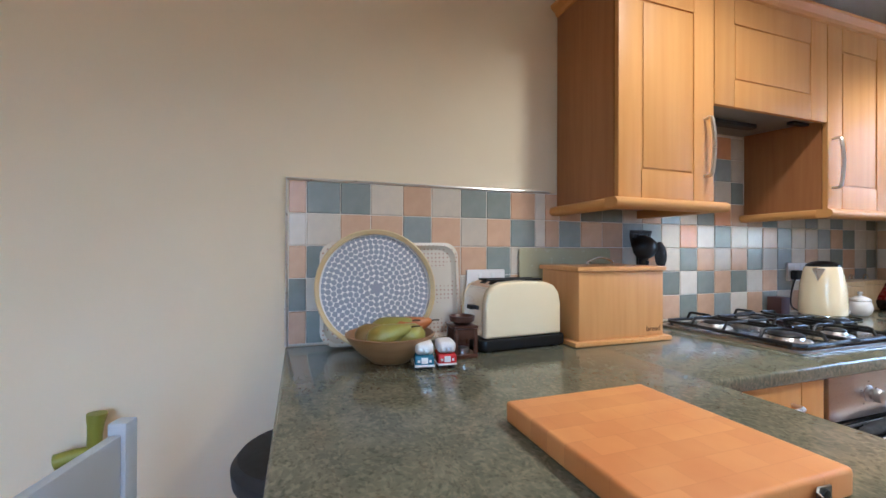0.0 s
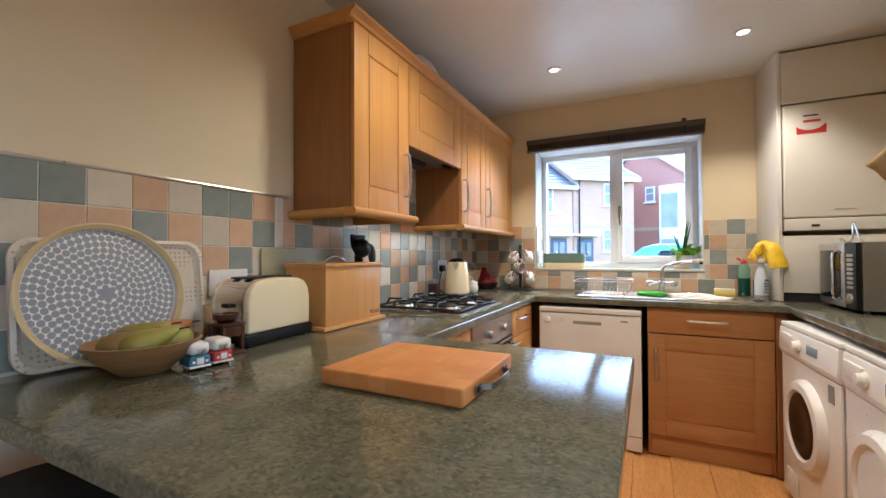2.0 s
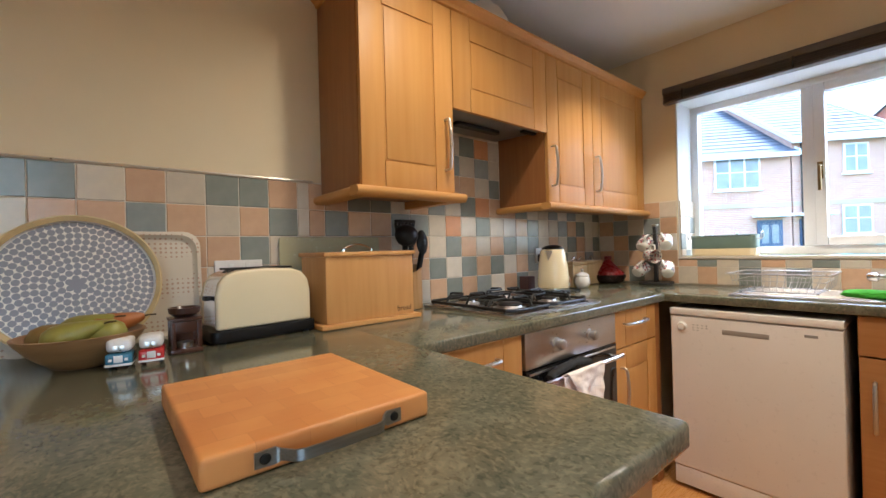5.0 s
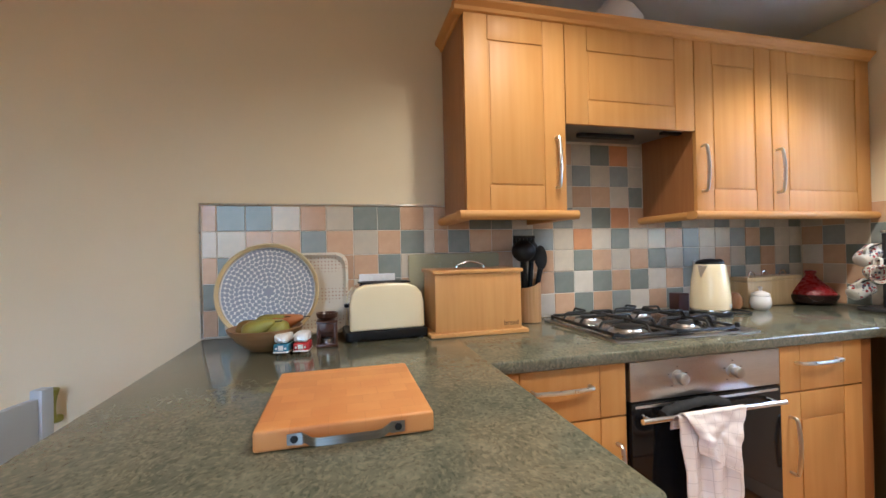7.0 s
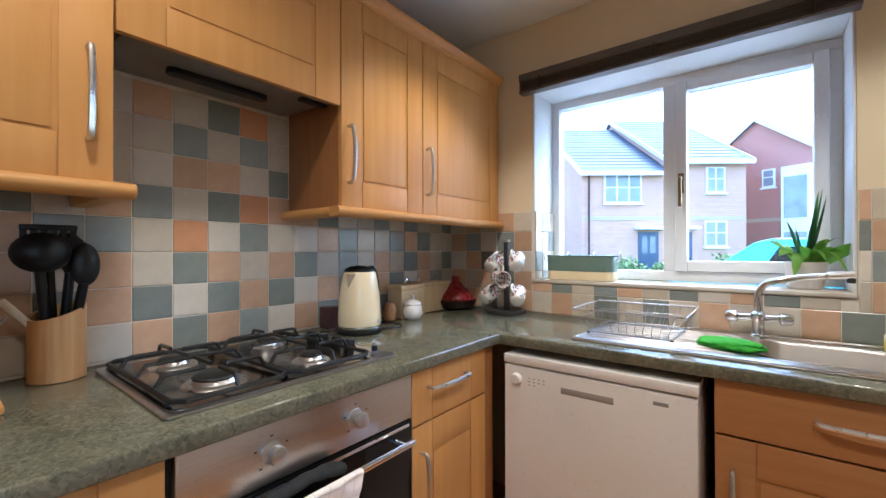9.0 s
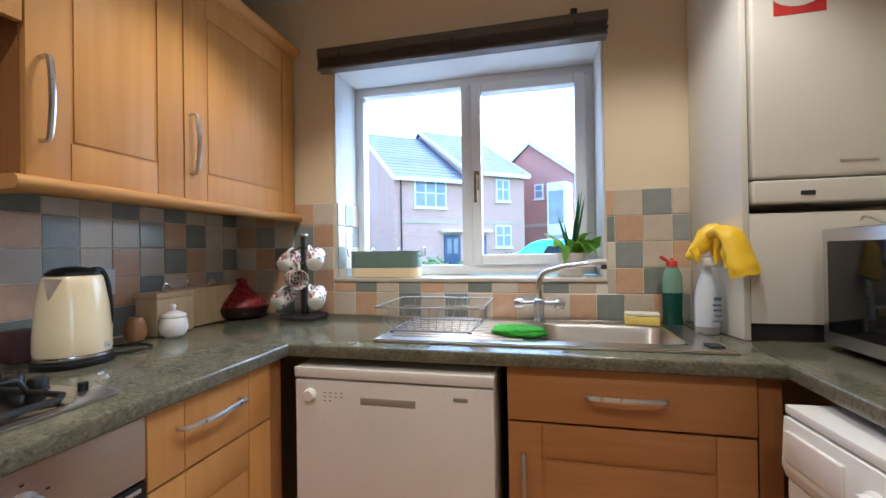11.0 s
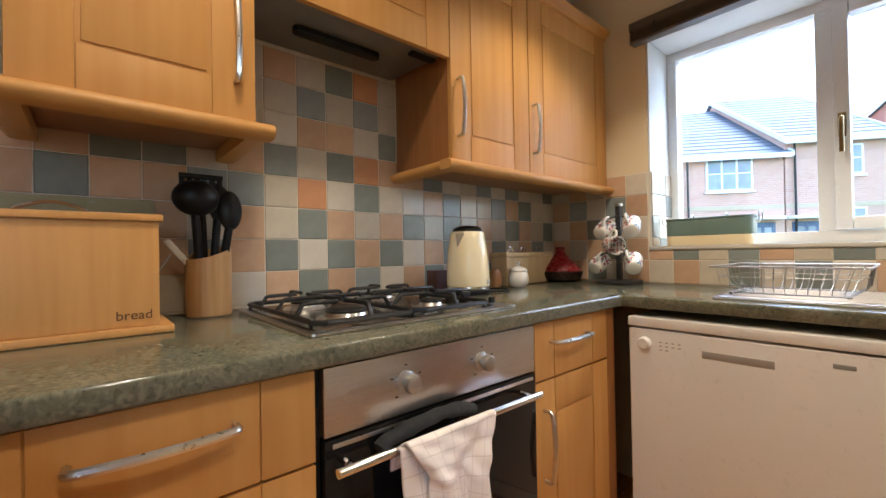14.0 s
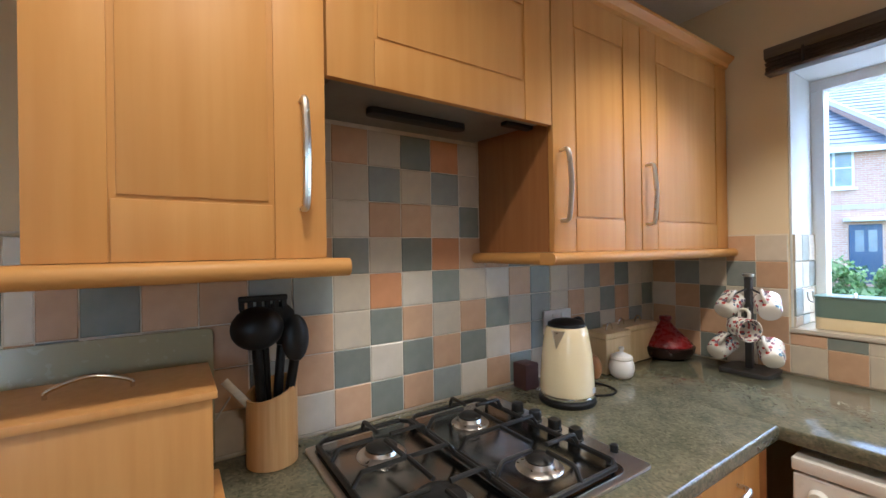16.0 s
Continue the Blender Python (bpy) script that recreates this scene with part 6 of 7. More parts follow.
def utensil(nm, label, foot, neck, head_fn):
    t = thing(nm, foot, label, "kitchen utensil", "black cooking utensils")
    part("shaft", tube(bend([foot, tuple((Vector(foot) + Vector(neck)) / 2 + Vector((0, 0.004, 0))), neck], 5), 0.0140, 12, flat=0.75), M["black"], t)
    part("head", head_fn(Vector(neck)), M["black"], t, angle=60)


def ladle_bowl(p):
    """A deep round bowl with its back towards the room."""
    c = p + Vector((0.002, -0.014, 0.040))
    return lathe([(0.0, -0.034), (0.018, -0.032), (0.034, -0.024), (0.045, -0.010), (0.050, 0.006), (0.051, 0.010), (0.047, 0.009), (0.040, -0.006), (0.030, -0.018), (0.015, -0.026), (0.0, -0.028)], c, 32, turn=Matrix.Rotation(radians(-96), 4, "X") @ Matrix.Diagonal((1.06, 0.92, 1.0, 1)))


def spoon_bowl(p):
    """A shallow oval bowl with its back towards the room."""
    return lathe([(0.0, -0.012), (0.012, -0.010), (0.022, -0.004), (0.027, 0.004), (0.024, 0.004), (0.012, -0.005), (0.0, -0.007)], p + Vector((0.002, -0.006, 0.046)), 26, turn=Matrix.Rotation(radians(-94), 4, "X") @ Matrix.Diagonal((1.1, 1.95, 1.0, 1)))


def server_head(p):
    """A cupped scoop whose toothed front edge is closed by a bar, with slots between the teeth."""
    b = prism([(p.x - 0.012, p.z), (p.x + 0.012, p.z), (p.x + 0.040, p.z + 0.035), (p.x + 0.049, p.z + 0.070), (p.x - 0.049, p.z + 0.070), (p.x - 0.040, p.z + 0.035)], "y", p.y - 0.003, p.y + 0.003, 0.0015)
    for k in range(6):
        x = p.x - 0.044 + 0.0176 * k
        box(x - 0.0058, x + 0.0058, p.y - 0.007, p.y + 0.002, p.z + 0.068, p.z + 0.086, 0.0015, bm=b)
    box(p.x - 0.051, p.x + 0.051, p.y - 0.011, p.y + 0.001, p.z + 0.0845, p.z + 0.098, 0.004, 3, bm=b)
    return b


def turner_head(p):
    b = prism([(p.x - 0.010, p.z), (p.x + 0.010, p.z), (p.x + 0.028, p.z + 0.030), (p.x + 0.030, p.z + 0.075), (p.x + 0.006, p.z + 0.100), (p.x - 0.022, p.z + 0.095), (p.x - 0.028, p.z + 0.035)], "y", p.y - 0.002, p.y + 0.002, 0.001)
    return b


utensil("ladle", "black plastic ladle standing in the bamboo holder", (1.308, 1.300, WT + 0.012), (1.286, 1.272, 1.176), ladle_bowl)
utensil("pasta_server", "black slotted pasta server in the bamboo holder", (1.318, 1.308, WT + 0.012), (1.305, 1.302, 1.184), server_head)
utensil("serving_spoon", "black oval serving spoon in the bamboo holder", (1.335, 1.288, WT + 0.012), (1.362, 1.262, 1.140), spoon_bowl)
utensil("spatula", "black turner in the bamboo holder", (1.328, 1.315, WT + 0.012), (1.345, 1.312, 1.165), turner_head)
single("table_knife", tube(bend([(1.345, 1.305, WT + 0.012), (1.352, 1.285, 1.06), (1.362, 1.276, 1.115), (1.372, 1.272, 1.150)], 4), 0.006, 10, flat=0.6), M["bone"], "pale handle sticking out of the bamboo holder", "kitchen utensil", "black cooking utensils", at=(1.35, 1.30, WT + 0.012))
b = box(-0.008, 0.008, -0.0012, 0.0012, -0.060, 0.060, 0.001, 2, turn=Matrix.Translation((1.262, 1.292, 1.060)) @ Matrix.Rotation(radians(-38), 4, "Y"))
tube(bend([(1.236, 1.290, 1.072), (1.214, 1.288, 1.040), (1.206, 1.288, 1.028)], 4), 0.0022, 8, bm=b)
single("butter_knife", b, M["steel"], "flat steel blade leaning out of the bamboo holder", "kitchen utensil", "black cooking utensils", at=(1.26, 1.292, WT + 0.12))

gb = single("glass_board", prism(rounded(0.806, 1.211, WT + 0.002, 1.212, 0.012), "y", 1.3505, 1.3565, 0.0015), surface("frosted_glass_board", (0.40, 0.37, 0.23), (0.37, 0.34, 0.21), 0.25, scale=3), "frosted greenish glass worktop saver leaning on the tiles", "chopping board", at=(1.0, 1.353, WT))
gb.rotation_euler = (radians(-1.2), 0, 0)

# ---------------------------------------------------------------- toaster
ts = thing("toaster", (0.663, 1.185, WT), "cream two-slice toaster with chrome ends and black base", "toaster")
part("base", prism(rounded(0.522, 0.806, 1.100, 1.272, 0.02), "z", WT + 0.004, WT + 0.036, 0.006, 2), M["black"], ts, "black plastic base")
bodyline = [(0.538, WT + 0.0365), (0.538, WT + 0.13), (0.545, WT + 0.165), (0.562, WT + 0.188), (0.59, WT + 0.199), (0.665, WT + 0.203), (0.738, WT + 0.199), (0.766, WT + 0.188), (0.783, WT + 0.165), (0.790, WT + 0.13), (0.790, WT + 0.0365)]
part("body", prism(bodyline, "y", 1.135, 1.248, 0.0), M["chrome"], ts, "polished chrome middle")
shell = [(0.664 + (x - 0.664) * 1.02, WT + (z - WT) * 0.985 + 0.001) for x, z in bodyline]
for y0, y1 in ((1.108, 1.134), (1.249, 1.268)):
    part("side_shell", prism(shell, "y", y0, y1, 0.009, 3), M["cream"], ts, "cream enamelled side")
for y in (1.165, 1.215):
    part("slot", box(0.575, 0.755, y - 0.012, y + 0.012, WT + 0.199, WT + 0.2045, 0.001), M["black"], ts, "dark bread slot")
part("lever", box(0.524, 0.538, 1.175, 1.205, WT + 0.115, WT + 0.128, 0.003), M["black"], ts)
for x in (0.55, 0.78):
    for y in (1.12, 1.25):
        part("foot", lathe([(0.0, 0.0), (0.010, 0.0), (0.010, 0.005), (0.0, 0.005)], (x, y, WT), 10), M["rubber"], ts)

for piece in ts.children:
    piece.data.transform(Matrix.Translation((0.022, 0.014, 0)) @ Matrix.Rotation(radians(4), 4, "Z") @ Matrix.Diagonal((1.04, 1, 1, 1)))

# ---------------------------------------------------------------- trays and fruit
def dotted_rings():
    """Concentric rings of grey-blue dots on white."""
    m, nt, bsdf = node_mat("dotted_ring_print")
    n, l = nt.nodes, nt.links
    co, sep = n.new("ShaderNodeTexCoord"), n.new("ShaderNodeSeparateXYZ")
    l.new(co.outputs["Object"], sep.inputs[0])

    def op(kind, a, b_=None):
        x = n.new("ShaderNodeMath")
        x.operation = kind
        for i, v in enumerate((a, b_)):
            if v is None:
                continue
            if isinstance(v, (int, float)):
                x.inputs[i].default_value = v
            else:
                l.new(v, x.inputs[i])
        return x.outputs[0]
    X, Z = sep.outputs[0], sep.outputs[2]
    d = 0.0155
    r = op("SQRT", op("ADD", op("MULTIPLY", X, X), op("MULTIPLY", Z, Z)))
    ring_ = op("ROUND", op("DIVIDE", r, d))
    count = op("MAXIMUM", op("MULTIPLY", ring_, 6.0), 1.0)
    turn_ = op("ADD", op("DIVIDE", op("ARCTAN2", Z, X), 2 * math.pi), op("MULTIPLY", ring_, 0.317))
    cell = op("SUBTRACT", op("FRACT", op("MULTIPLY", turn_, count)), 0.5)
    u = op("MULTIPLY", op("DIVIDE", op("MULTIPLY", cell, 2 * math.pi), count), r)
    v = op("SUBTRACT", r, op("MULTIPLY", ring_, d))
    dist = op("SQRT", op("ADD", op("MULTIPLY", u, u), op("MULTIPLY", v, v)))
    dot = op("LESS_THAN", dist, d * 0.50)
    centre = op("LESS_THAN", r, d * 0.85)
    grey = op("MAXIMUM", dot, centre)
    inside = op("LESS_THAN", r, 0.159)
    fac = op("MULTIPLY", grey, inside)
    mix = n.new("ShaderNodeMix")
    mix.data_type = "RGBA"
    mix.inputs[6].default_value, mix.inputs[7].default_value = (0.74, 0.70, 0.63, 1), (0.25, 0.255, 0.29, 1)
    l.new(fac, mix.inputs[0])
    l.new(mix.outputs[2], bsdf.inputs["Base Color"])
    bsdf.inputs["Roughness"].default_value = 0.35
    return m


rt = thing("round_tray", (0.274, 1.266, WT + 0.178), "round tray printed with grey dotted rings and a pale wood rim", "tray")
lean = Matrix.Rotation(radians(-13), 4, "X")
face_m = lean @ Matrix.Rotation(radians(90), 4, "X")
RT = rt.location


def tray_part(nm, profile, material, label=""):
    b = lathe(profile, steps=64, turn=face_m)
    bmesh.ops.translate(b, vec=RT, verts=b.verts)
    ob = part(nm, b, material, rt, label)
    return ob


tray_part("rim", [(0.164, 0.0), (0.1645, 0.012), (0.174, 0.020), (0.178, 0.019), (0.172, 0.004), (0.162, -0.004), (0.0, -0.004), (0.0, -0.0005)], surface("pale_birch", (0.60, 0.46, 0.24), (0.54, 0.40, 0.19), 0.45, scale=20), "pale birch rim")
disc = tray_part("printed_face", [(0.0, 0.001), (0.1639, 0.001)], dotted_rings(), "dotted ring print")
inner = tray_part("inner_wall", [(0.1635, 0.0012), (0.1638, 0.0115)], M["white"])

ft = thing("rect_tray", (0.337, 1.33, WT), "cream rectangular melamine tray with tiny dots, leaning on the tiles", "tray")
tm = Matrix.Translation((0.337, 1.318, WT + 0.002)) @ Matrix.Rotation(radians(-6.5), 4, "X")


def speckled():
    m, nt, bsdf = node_mat("dotted_melamine")
    n, l = nt.nodes, nt.links
    co, vo = n.new("ShaderNodeTexCoord"), n.new("ShaderNodeTexVoronoi")
    vo.inputs["Scale"].default_value, vo.inputs["Randomness"].default_value = 75.0, 0.15
    l.new(co.outputs["Object"], vo.inputs["Vector"])
    cmp = n.new("ShaderNodeMath")
    cmp.operation = "LESS_THAN"
    cmp.inputs[1].default_value = 0.26
    l.new(vo.outputs["Distance"], cmp.inputs[0])
    mix = n.new("ShaderNodeMix")
    mix.data_type = "RGBA"
    mix.inputs[6].default_value, mix.inputs[7].default_value = (0.62, 0.54, 0.42, 1), (0.46, 0.30, 0.21, 1)
    l.new(cmp.outputs[0], mix.inputs[0])
    l.new(mix.outputs[2], bsdf.inputs["Base Color"])
    bsdf.inputs["Roughness"].default_value = 0.35
    return m


M["tray_print"] = speckled()
b = bmesh.new()
loops = []
for inset, y in ((0.0, -0.004), (0.0, -0.016), (0.010, -0.019), (0.022, -0.004), (0.030, -0.002)):
    loops.append([b.verts.new(tm @ Vector((x, y, z))) for x, z in rounded(-0.222 + inset, 0.222 - inset, inset, 0.315 - inset, 0.045)])
for one, two in zip(loops, loops[1:]):
    for i in range(len(one)):
        b.faces.new((one[i], one[(i + 1) % len(one)], two[(i + 1) % len(one)], two[i]))
b.faces.new(loops[0][::-1])
part("rim", b, M["tray_print"], ft, angle=50)
b = bmesh.new()
b.faces.new([b.verts.new(tm @ Vector((x, -0.0021, z))) for x, z in rounded(-0.193, 0.193, 0.029, 0.286, 0.045)])
part("face", b, M["tray_print"], ft)

fb = thing("fruit_bowl", (0.286, 1.122, WT), "turned brown wooden fruit bowl", "fruit bowl")
part("bowl", lathe([(0.0, 0.001), (0.050, 0.001), (0.056, 0.006), (0.090, 0.034), (0.112, 0.062), (0.118, 0.074), (0.113, 0.075), (0.104, 0.062), (0.080, 0.036), (0.04, 0.018), (0.0, 0.015)], (0.286, 1.122, WT), 44), surface("turned_olive_wood", (0.32, 0.175, 0.07), (0.25, 0.13, 0.05), 0.4, scale=4, stretch=(2, 2, 14)), fb)
M["pear"] = surface("green_pear_skin", (0.31, 0.29, 0.055), (0.22, 0.17, 0.035), 0.4, scale=14, vary=0.15)
M["pear_brown"] = surface("russet_pear_skin", (0.26, 0.16, 0.045), (0.19, 0.12, 0.03), 0.5, scale=14, vary=0.15)
M["pear_blush"] = surface("blushed_pear_skin", (0.44, 0.13, 0.03), (0.30, 0.13, 0.035), 0.45, scale=14, vary=0.1)
M["stem"] = surface("fruit_stem", (0.05, 0.03, 0.015), None, 0.8)
PEAR = [(0.0, -0.052), (0.014, -0.051), (0.027, -0.040), (0.032, -0.022), (0.030, -0.002), (0.023, 0.022), (0.016, 0.044), (0.011, 0.058), (0.006, 0.065), (0.0, 0.066)]
for along, deep, pz, az, tilt, mk, label in ((-0.036, -0.018, 0.070, -14, 82, "pear_brown", "long russet brown pear lying in the wooden bowl"),
                                             (-0.010, 0.030, 0.082, -30, 72, "pear", "long green pear lying in the wooden bowl"),
                                             (0.004, -0.046, 0.076, -24, 70, "pear", "long green pear lying in the wooden bowl"),
                                             (0.040, 0.040, 0.082, -4, 76, "pear_blush", "orange-blushed pear lying in the wooden bowl"),
                                             (0.044, -0.020, 0.074, 152, 84, "pear", "long green pear lying in the wooden bowl")):
    px, py = 0.286 + 0.89 * along + 0.46 * deep, 1.122 - 0.46 * along + 0.89 * deep
    f = thing("pear", (px, py, WT + pz), label, "fruit", "pears in the bowl")
    m4 = Matrix.Rotation(radians(az), 4, "Z") @ Matrix.Rotation(radians(tilt), 4, "Y")
    part("flesh", lathe(PEAR, (px, py, WT + pz), 28, turn=m4), M[mk], f)
    b = tube([(0, 0, 0.063), (0.001, 0, 0.074), (0.005, 0, 0.088)], 0.002, 6)
    bmesh.ops.transform(b, matrix=Matrix.Translation((px, py, WT + pz)) @ m4, verts=b.verts)
    part("stem", b, M["stem"], f)

# shakers shaped like little camper vans
def van_shaker(x, y, turn, key, label):
    M.setdefault("van_" + key, surface("van_" + key, {"blue": (0.05, 0.17, 0.26), "red": (0.48, 0.03, 0.03)}[key], None, 0.2))
    s = thing("van_shaker", (x, y, WT), label, "salt shaker", "van shakers")
    T = Matrix.Translation((x, y, WT)) @ Matrix.Rotation(radians(turn), 4, "Z")
    low = part("lower_body", box(-0.024, 0.024, -0.032, 0.032, 0.006, 0.036, 0.008, 3, turn=T), M["van_" + key], s)
    part("upper_body", box(-0.0225, 0.0225, -0.030, 0.030, 0.0365, 0.066, 0.012, 4, turn=T), M["white"], s, "white rounded roof")
    for sx in (-0.0115, 0.0005):
        part("windscreen", box(sx, sx + 0.011, -0.0312, -0.0296, 0.041, 0.052, 0.001, turn=T), M["satin"], s)
    part("front_badge", box(-0.008, 0.008, -0.0332, -0.0318, 0.016, 0.031, 0.004, turn=T), M["white"], low)
    for sx in (-0.017, 0.011):
        part("headlight", box(sx, sx + 0.006, -0.0332, -0.0318, 0.019, 0.025, 0.002, turn=T), M["white"], low)
    part("bumper", box(-0.024, 0.024, -0.0345, 0.0345, 0.008, 0.013, 0.002, turn=T), M["white"], low)
    for sx in (-0.021, 0.013):
        for sy in (-0.020, 0.012):
            part("wheel", box(sx, sx + 0.008, sy, sy + 0.008, 0.0005, 0.009, 0.003, turn=T), M["rubber"], s)


van_shaker(0.353, 1.038, -12, "blue", "small blue and white camper van shaker")
van_shaker(0.409, 1.036, -8, "red", "small red and white camper van shaker")

ob_ = thing("oil_burner", (0.483, 1.105, WT), "dark brown ceramic oil burner with a tealight", "oil burner")
M["burner"] = surface("brown_glaze", (0.075, 0.030, 0.018), (0.05, 0.02, 0.012), 0.3, scale=12)
for sx in (-0.033, 0.023):
    for sy in (-0.033, 0.023):
        part("pillar", box(0.483 + sx, 0.493 + sx, 1.105 + sy, 1.115 + sy, WT + 0.012, WT + 0.080, 0.002), M["burner"], ob_)
part("base", box(0.448, 0.518, 1.070, 1.140, WT + 0.0005, WT + 0.0118, 0.003), M["burner"], ob_)
part("rear_wall", box(0.460, 0.506, 1.129, 1.137, WT + 0.0125, WT + 0.0795, 0.001), M["burner"], ob_)
part("cross_rail", box(0.460, 0.506, 1.073, 1.081, WT + 0.052, WT + 0.0795, 0.001), M["burner"], ob_)
part("top", box(0.448, 0.518, 1.070, 1.140, WT + 0.0803, WT + 0.088, 0.003), M["burner"], ob_)
part("oil_dish", lathe([(0.0, 0.0), (0.020, 0.0), (0.034, 0.010), (0.036, 0.024), (0.031, 0.024), (0.022, 0.010), (0.0, 0.007)], (0.483, 1.105, WT + 0.0885), 28), M["burner"], ob_, "brown glazed dish")
single("tealight", lathe([(0.0, 0.0), (0.018, 0.0), (0.019, 0.013), (0.017, 0.013), (0.0, 0.011)], (0.483, 1.102, WT + 0.012), 20), M["satin"], "small tealight candle in the oil burner", "candle", at=(0.483, 1.102, WT + 0.012))

# ---------------------------------------------------------------- chopping board
def block_wood():
    m, nt, bsdf = node_mat("end_grain_block")
    n, l = nt.nodes, nt.links
    co, br = n.new("ShaderNodeTexCoord"), n.new("ShaderNodeTexBrick")
    br.inputs["Color1"].default_value, br.inputs["Color2"].default_value, br.inputs["Mortar"].default_value = (0.70, 0.33, 0.10, 1), (0.61, 0.265, 0.075, 1), (0.55, 0.235, 0.07, 1)
    br.inputs["Scale"].default_value, br.inputs["Brick Width"].default_value, br.inputs["Row Height"].default_value, br.inputs["Mortar Size"].default_value = 1.0, 0.06, 0.042, 0.0004
    l.new(co.outputs["Object"], br.inputs["Vector"])
    nz = n.new("ShaderNodeTexNoise")
    nz.inputs["Scale"].default_value, nz.inputs["Detail"].default_value = 9.0, 5.0
    l.new(co.outputs["Object"], nz.inputs["Vector"])
    ramp = n.new("ShaderNodeValToRGB")
    ramp.color_ramp.elements[0].position, ramp.color_ramp.elements[1].position = 0.35, 0.7
    ramp.color_ramp.elements[0].color, ramp.color_ramp.elements[1].color = (0.86, 0.72, 0.62, 1), (1, 1, 1, 1)
    l.new(nz.outputs["Fac"], ramp.inputs[0])
    mul = n.new("ShaderNodeMix")
    mul.data_type, mul.blend_type = "RGBA", "MULTIPLY"
    mul.inputs[0].default_value = 0.85
    l.new(br.outputs["Color"], mul.inputs[6]), l.new(ramp.outputs[0], mul.inputs[7])
    l.new(mul.outputs[2], bsdf.inputs["Base Color"])
    bsdf.inputs["Roughness"].default_value = 0.48
    return m


M["strap"] = surface("brushed_strap_steel", (0.33, 0.32, 0.30), (0.27, 0.26, 0.245), 0.34, 1.0, scale=6, stretch=(2, 60, 60))
cbd = thing("chopping_board", (0.537, 0.513, WT), "thick wooden chopping block with a steel handle", "chopping board")
part("block", box(0.392, 0.683, 0.351, 0.677, WT + 0.001, WT + 0.036, 0.006, 3), block_wood(), cbd)
HX, HYB, HZ = 0.5375, 0.351, WT + 0.0185
strap = [(-0.094, -0.0035), (-0.072, -0.0035), (-0.066, -0.006), (-0.056, -0.020), (-0.046, -0.024), (0.0, -0.025), (0.046, -0.024), (0.056, -0.020), (0.066, -0.006), (0.072, -0.0035), (0.094, -0.0035)]
b = bmesh.new()
rows_ = []
for k, (u, v) in enumerate(strap):
    a, c = strap[max(0, k - 1)], strap[min(len(strap) - 1, k + 1)]
    nrm = Vector((-(c[1] - a[1]), c[0] - a[0], 0)).normalized() * 0.0013
    w = 0.0085 if k in (0, len(strap) - 1) else 0.0095 if abs(u) > 0.07 else 0.0065
    p = Vector((HX + u, HYB + v, HZ))
    rows_.append([b.verts.new(q) for q in (p - nrm - Vector((0, 0, w)), p + nrm - Vector((0, 0, w)), p + nrm + Vector((0, 0, w)), p - nrm + Vector((0, 0, w)))])
for one, two in zip(rows_, rows_[1:]):
    for k in range(4):
        b.faces.new((one[k], one[(k + 1) % 4], two[(k + 1) % 4], two[k]))
b.faces.new(rows_[0]), b.faces.new(rows_[-1][::-1])
bmesh.ops.recalc_face_normals(b, faces=b.faces)
hnd = part("handle", b, M["strap"], cbd, "bowed flat steel strap handle", angle=35)
for u in (-0.083, 0.083):
    part("screw", lathe([(0.0, 0.0), (0.0062, 0.0), (0.0055, 0.0016), (0.003, 0.0022), (0.0, 0.0022)], (HX + u, HYB - 0.0049, HZ), 18, turn=Matrix.Rotation(radians(90), 4, "X")), M["black"], hnd, "dark screw head")

# ---------------------------------------------------------------- towel and oven glove on the oven handle
def towel_weave():
    m, nt, bsdf = node_mat("checked_towel")
    n, l = nt.nodes, nt.links
    uv, br = n.new("ShaderNodeUVMap"), n.new("ShaderNodeTexBrick")
    br.offset = 0.0
    br.inputs["Color1"].default_value, br.inputs["Color2"].default_value, br.inputs["Mortar"].default_value = (0.84, 0.76, 0.70, 1), (0.81, 0.73, 0.67, 1), (0.68, 0.60, 0.55, 1)
    br.inputs["Scale"].default_value, br.inputs["Brick Width"].default_value, br.inputs["Row Height"].default_value, br.inputs["Mortar Size"].default_value = 1.0, 0.034, 0.034, 0.0011
    l.new(uv.outputs[0], br.inputs["Vector"])
    l.new(br.outputs["Color"], bsdf.inputs["Base Color"])
    fz = n.new("ShaderNodeTexNoise")
    fz.inputs["Scale"].default_value = 500.0
    l.new(uv.outputs[0], fz.inputs["Vector"])
    bp = n.new("ShaderNodeBump")
    bp.inputs["Strength"].default_value, bp.inputs["Distance"].default_value = 0.5, 0.002
    l.new(fz.outputs["Fac"], bp.inputs["Height"])
    bp2 = n.new("ShaderNodeBump")
    bp2.inputs["Strength"].default_value, bp2.inputs["Distance"].default_value = 0.6, 0.003
    l.new(br.outputs["Fac"], bp2.inputs["Height"])
    bp2.invert = True
    l.new(bp.outputs[0], bp2.inputs["Normal"])
    l.new(bp2.outputs[0], bsdf.inputs["Normal"])
    bsdf.inputs["Roughness"].default_value = 0.95
    return m


M["towel"] = towel_weave()


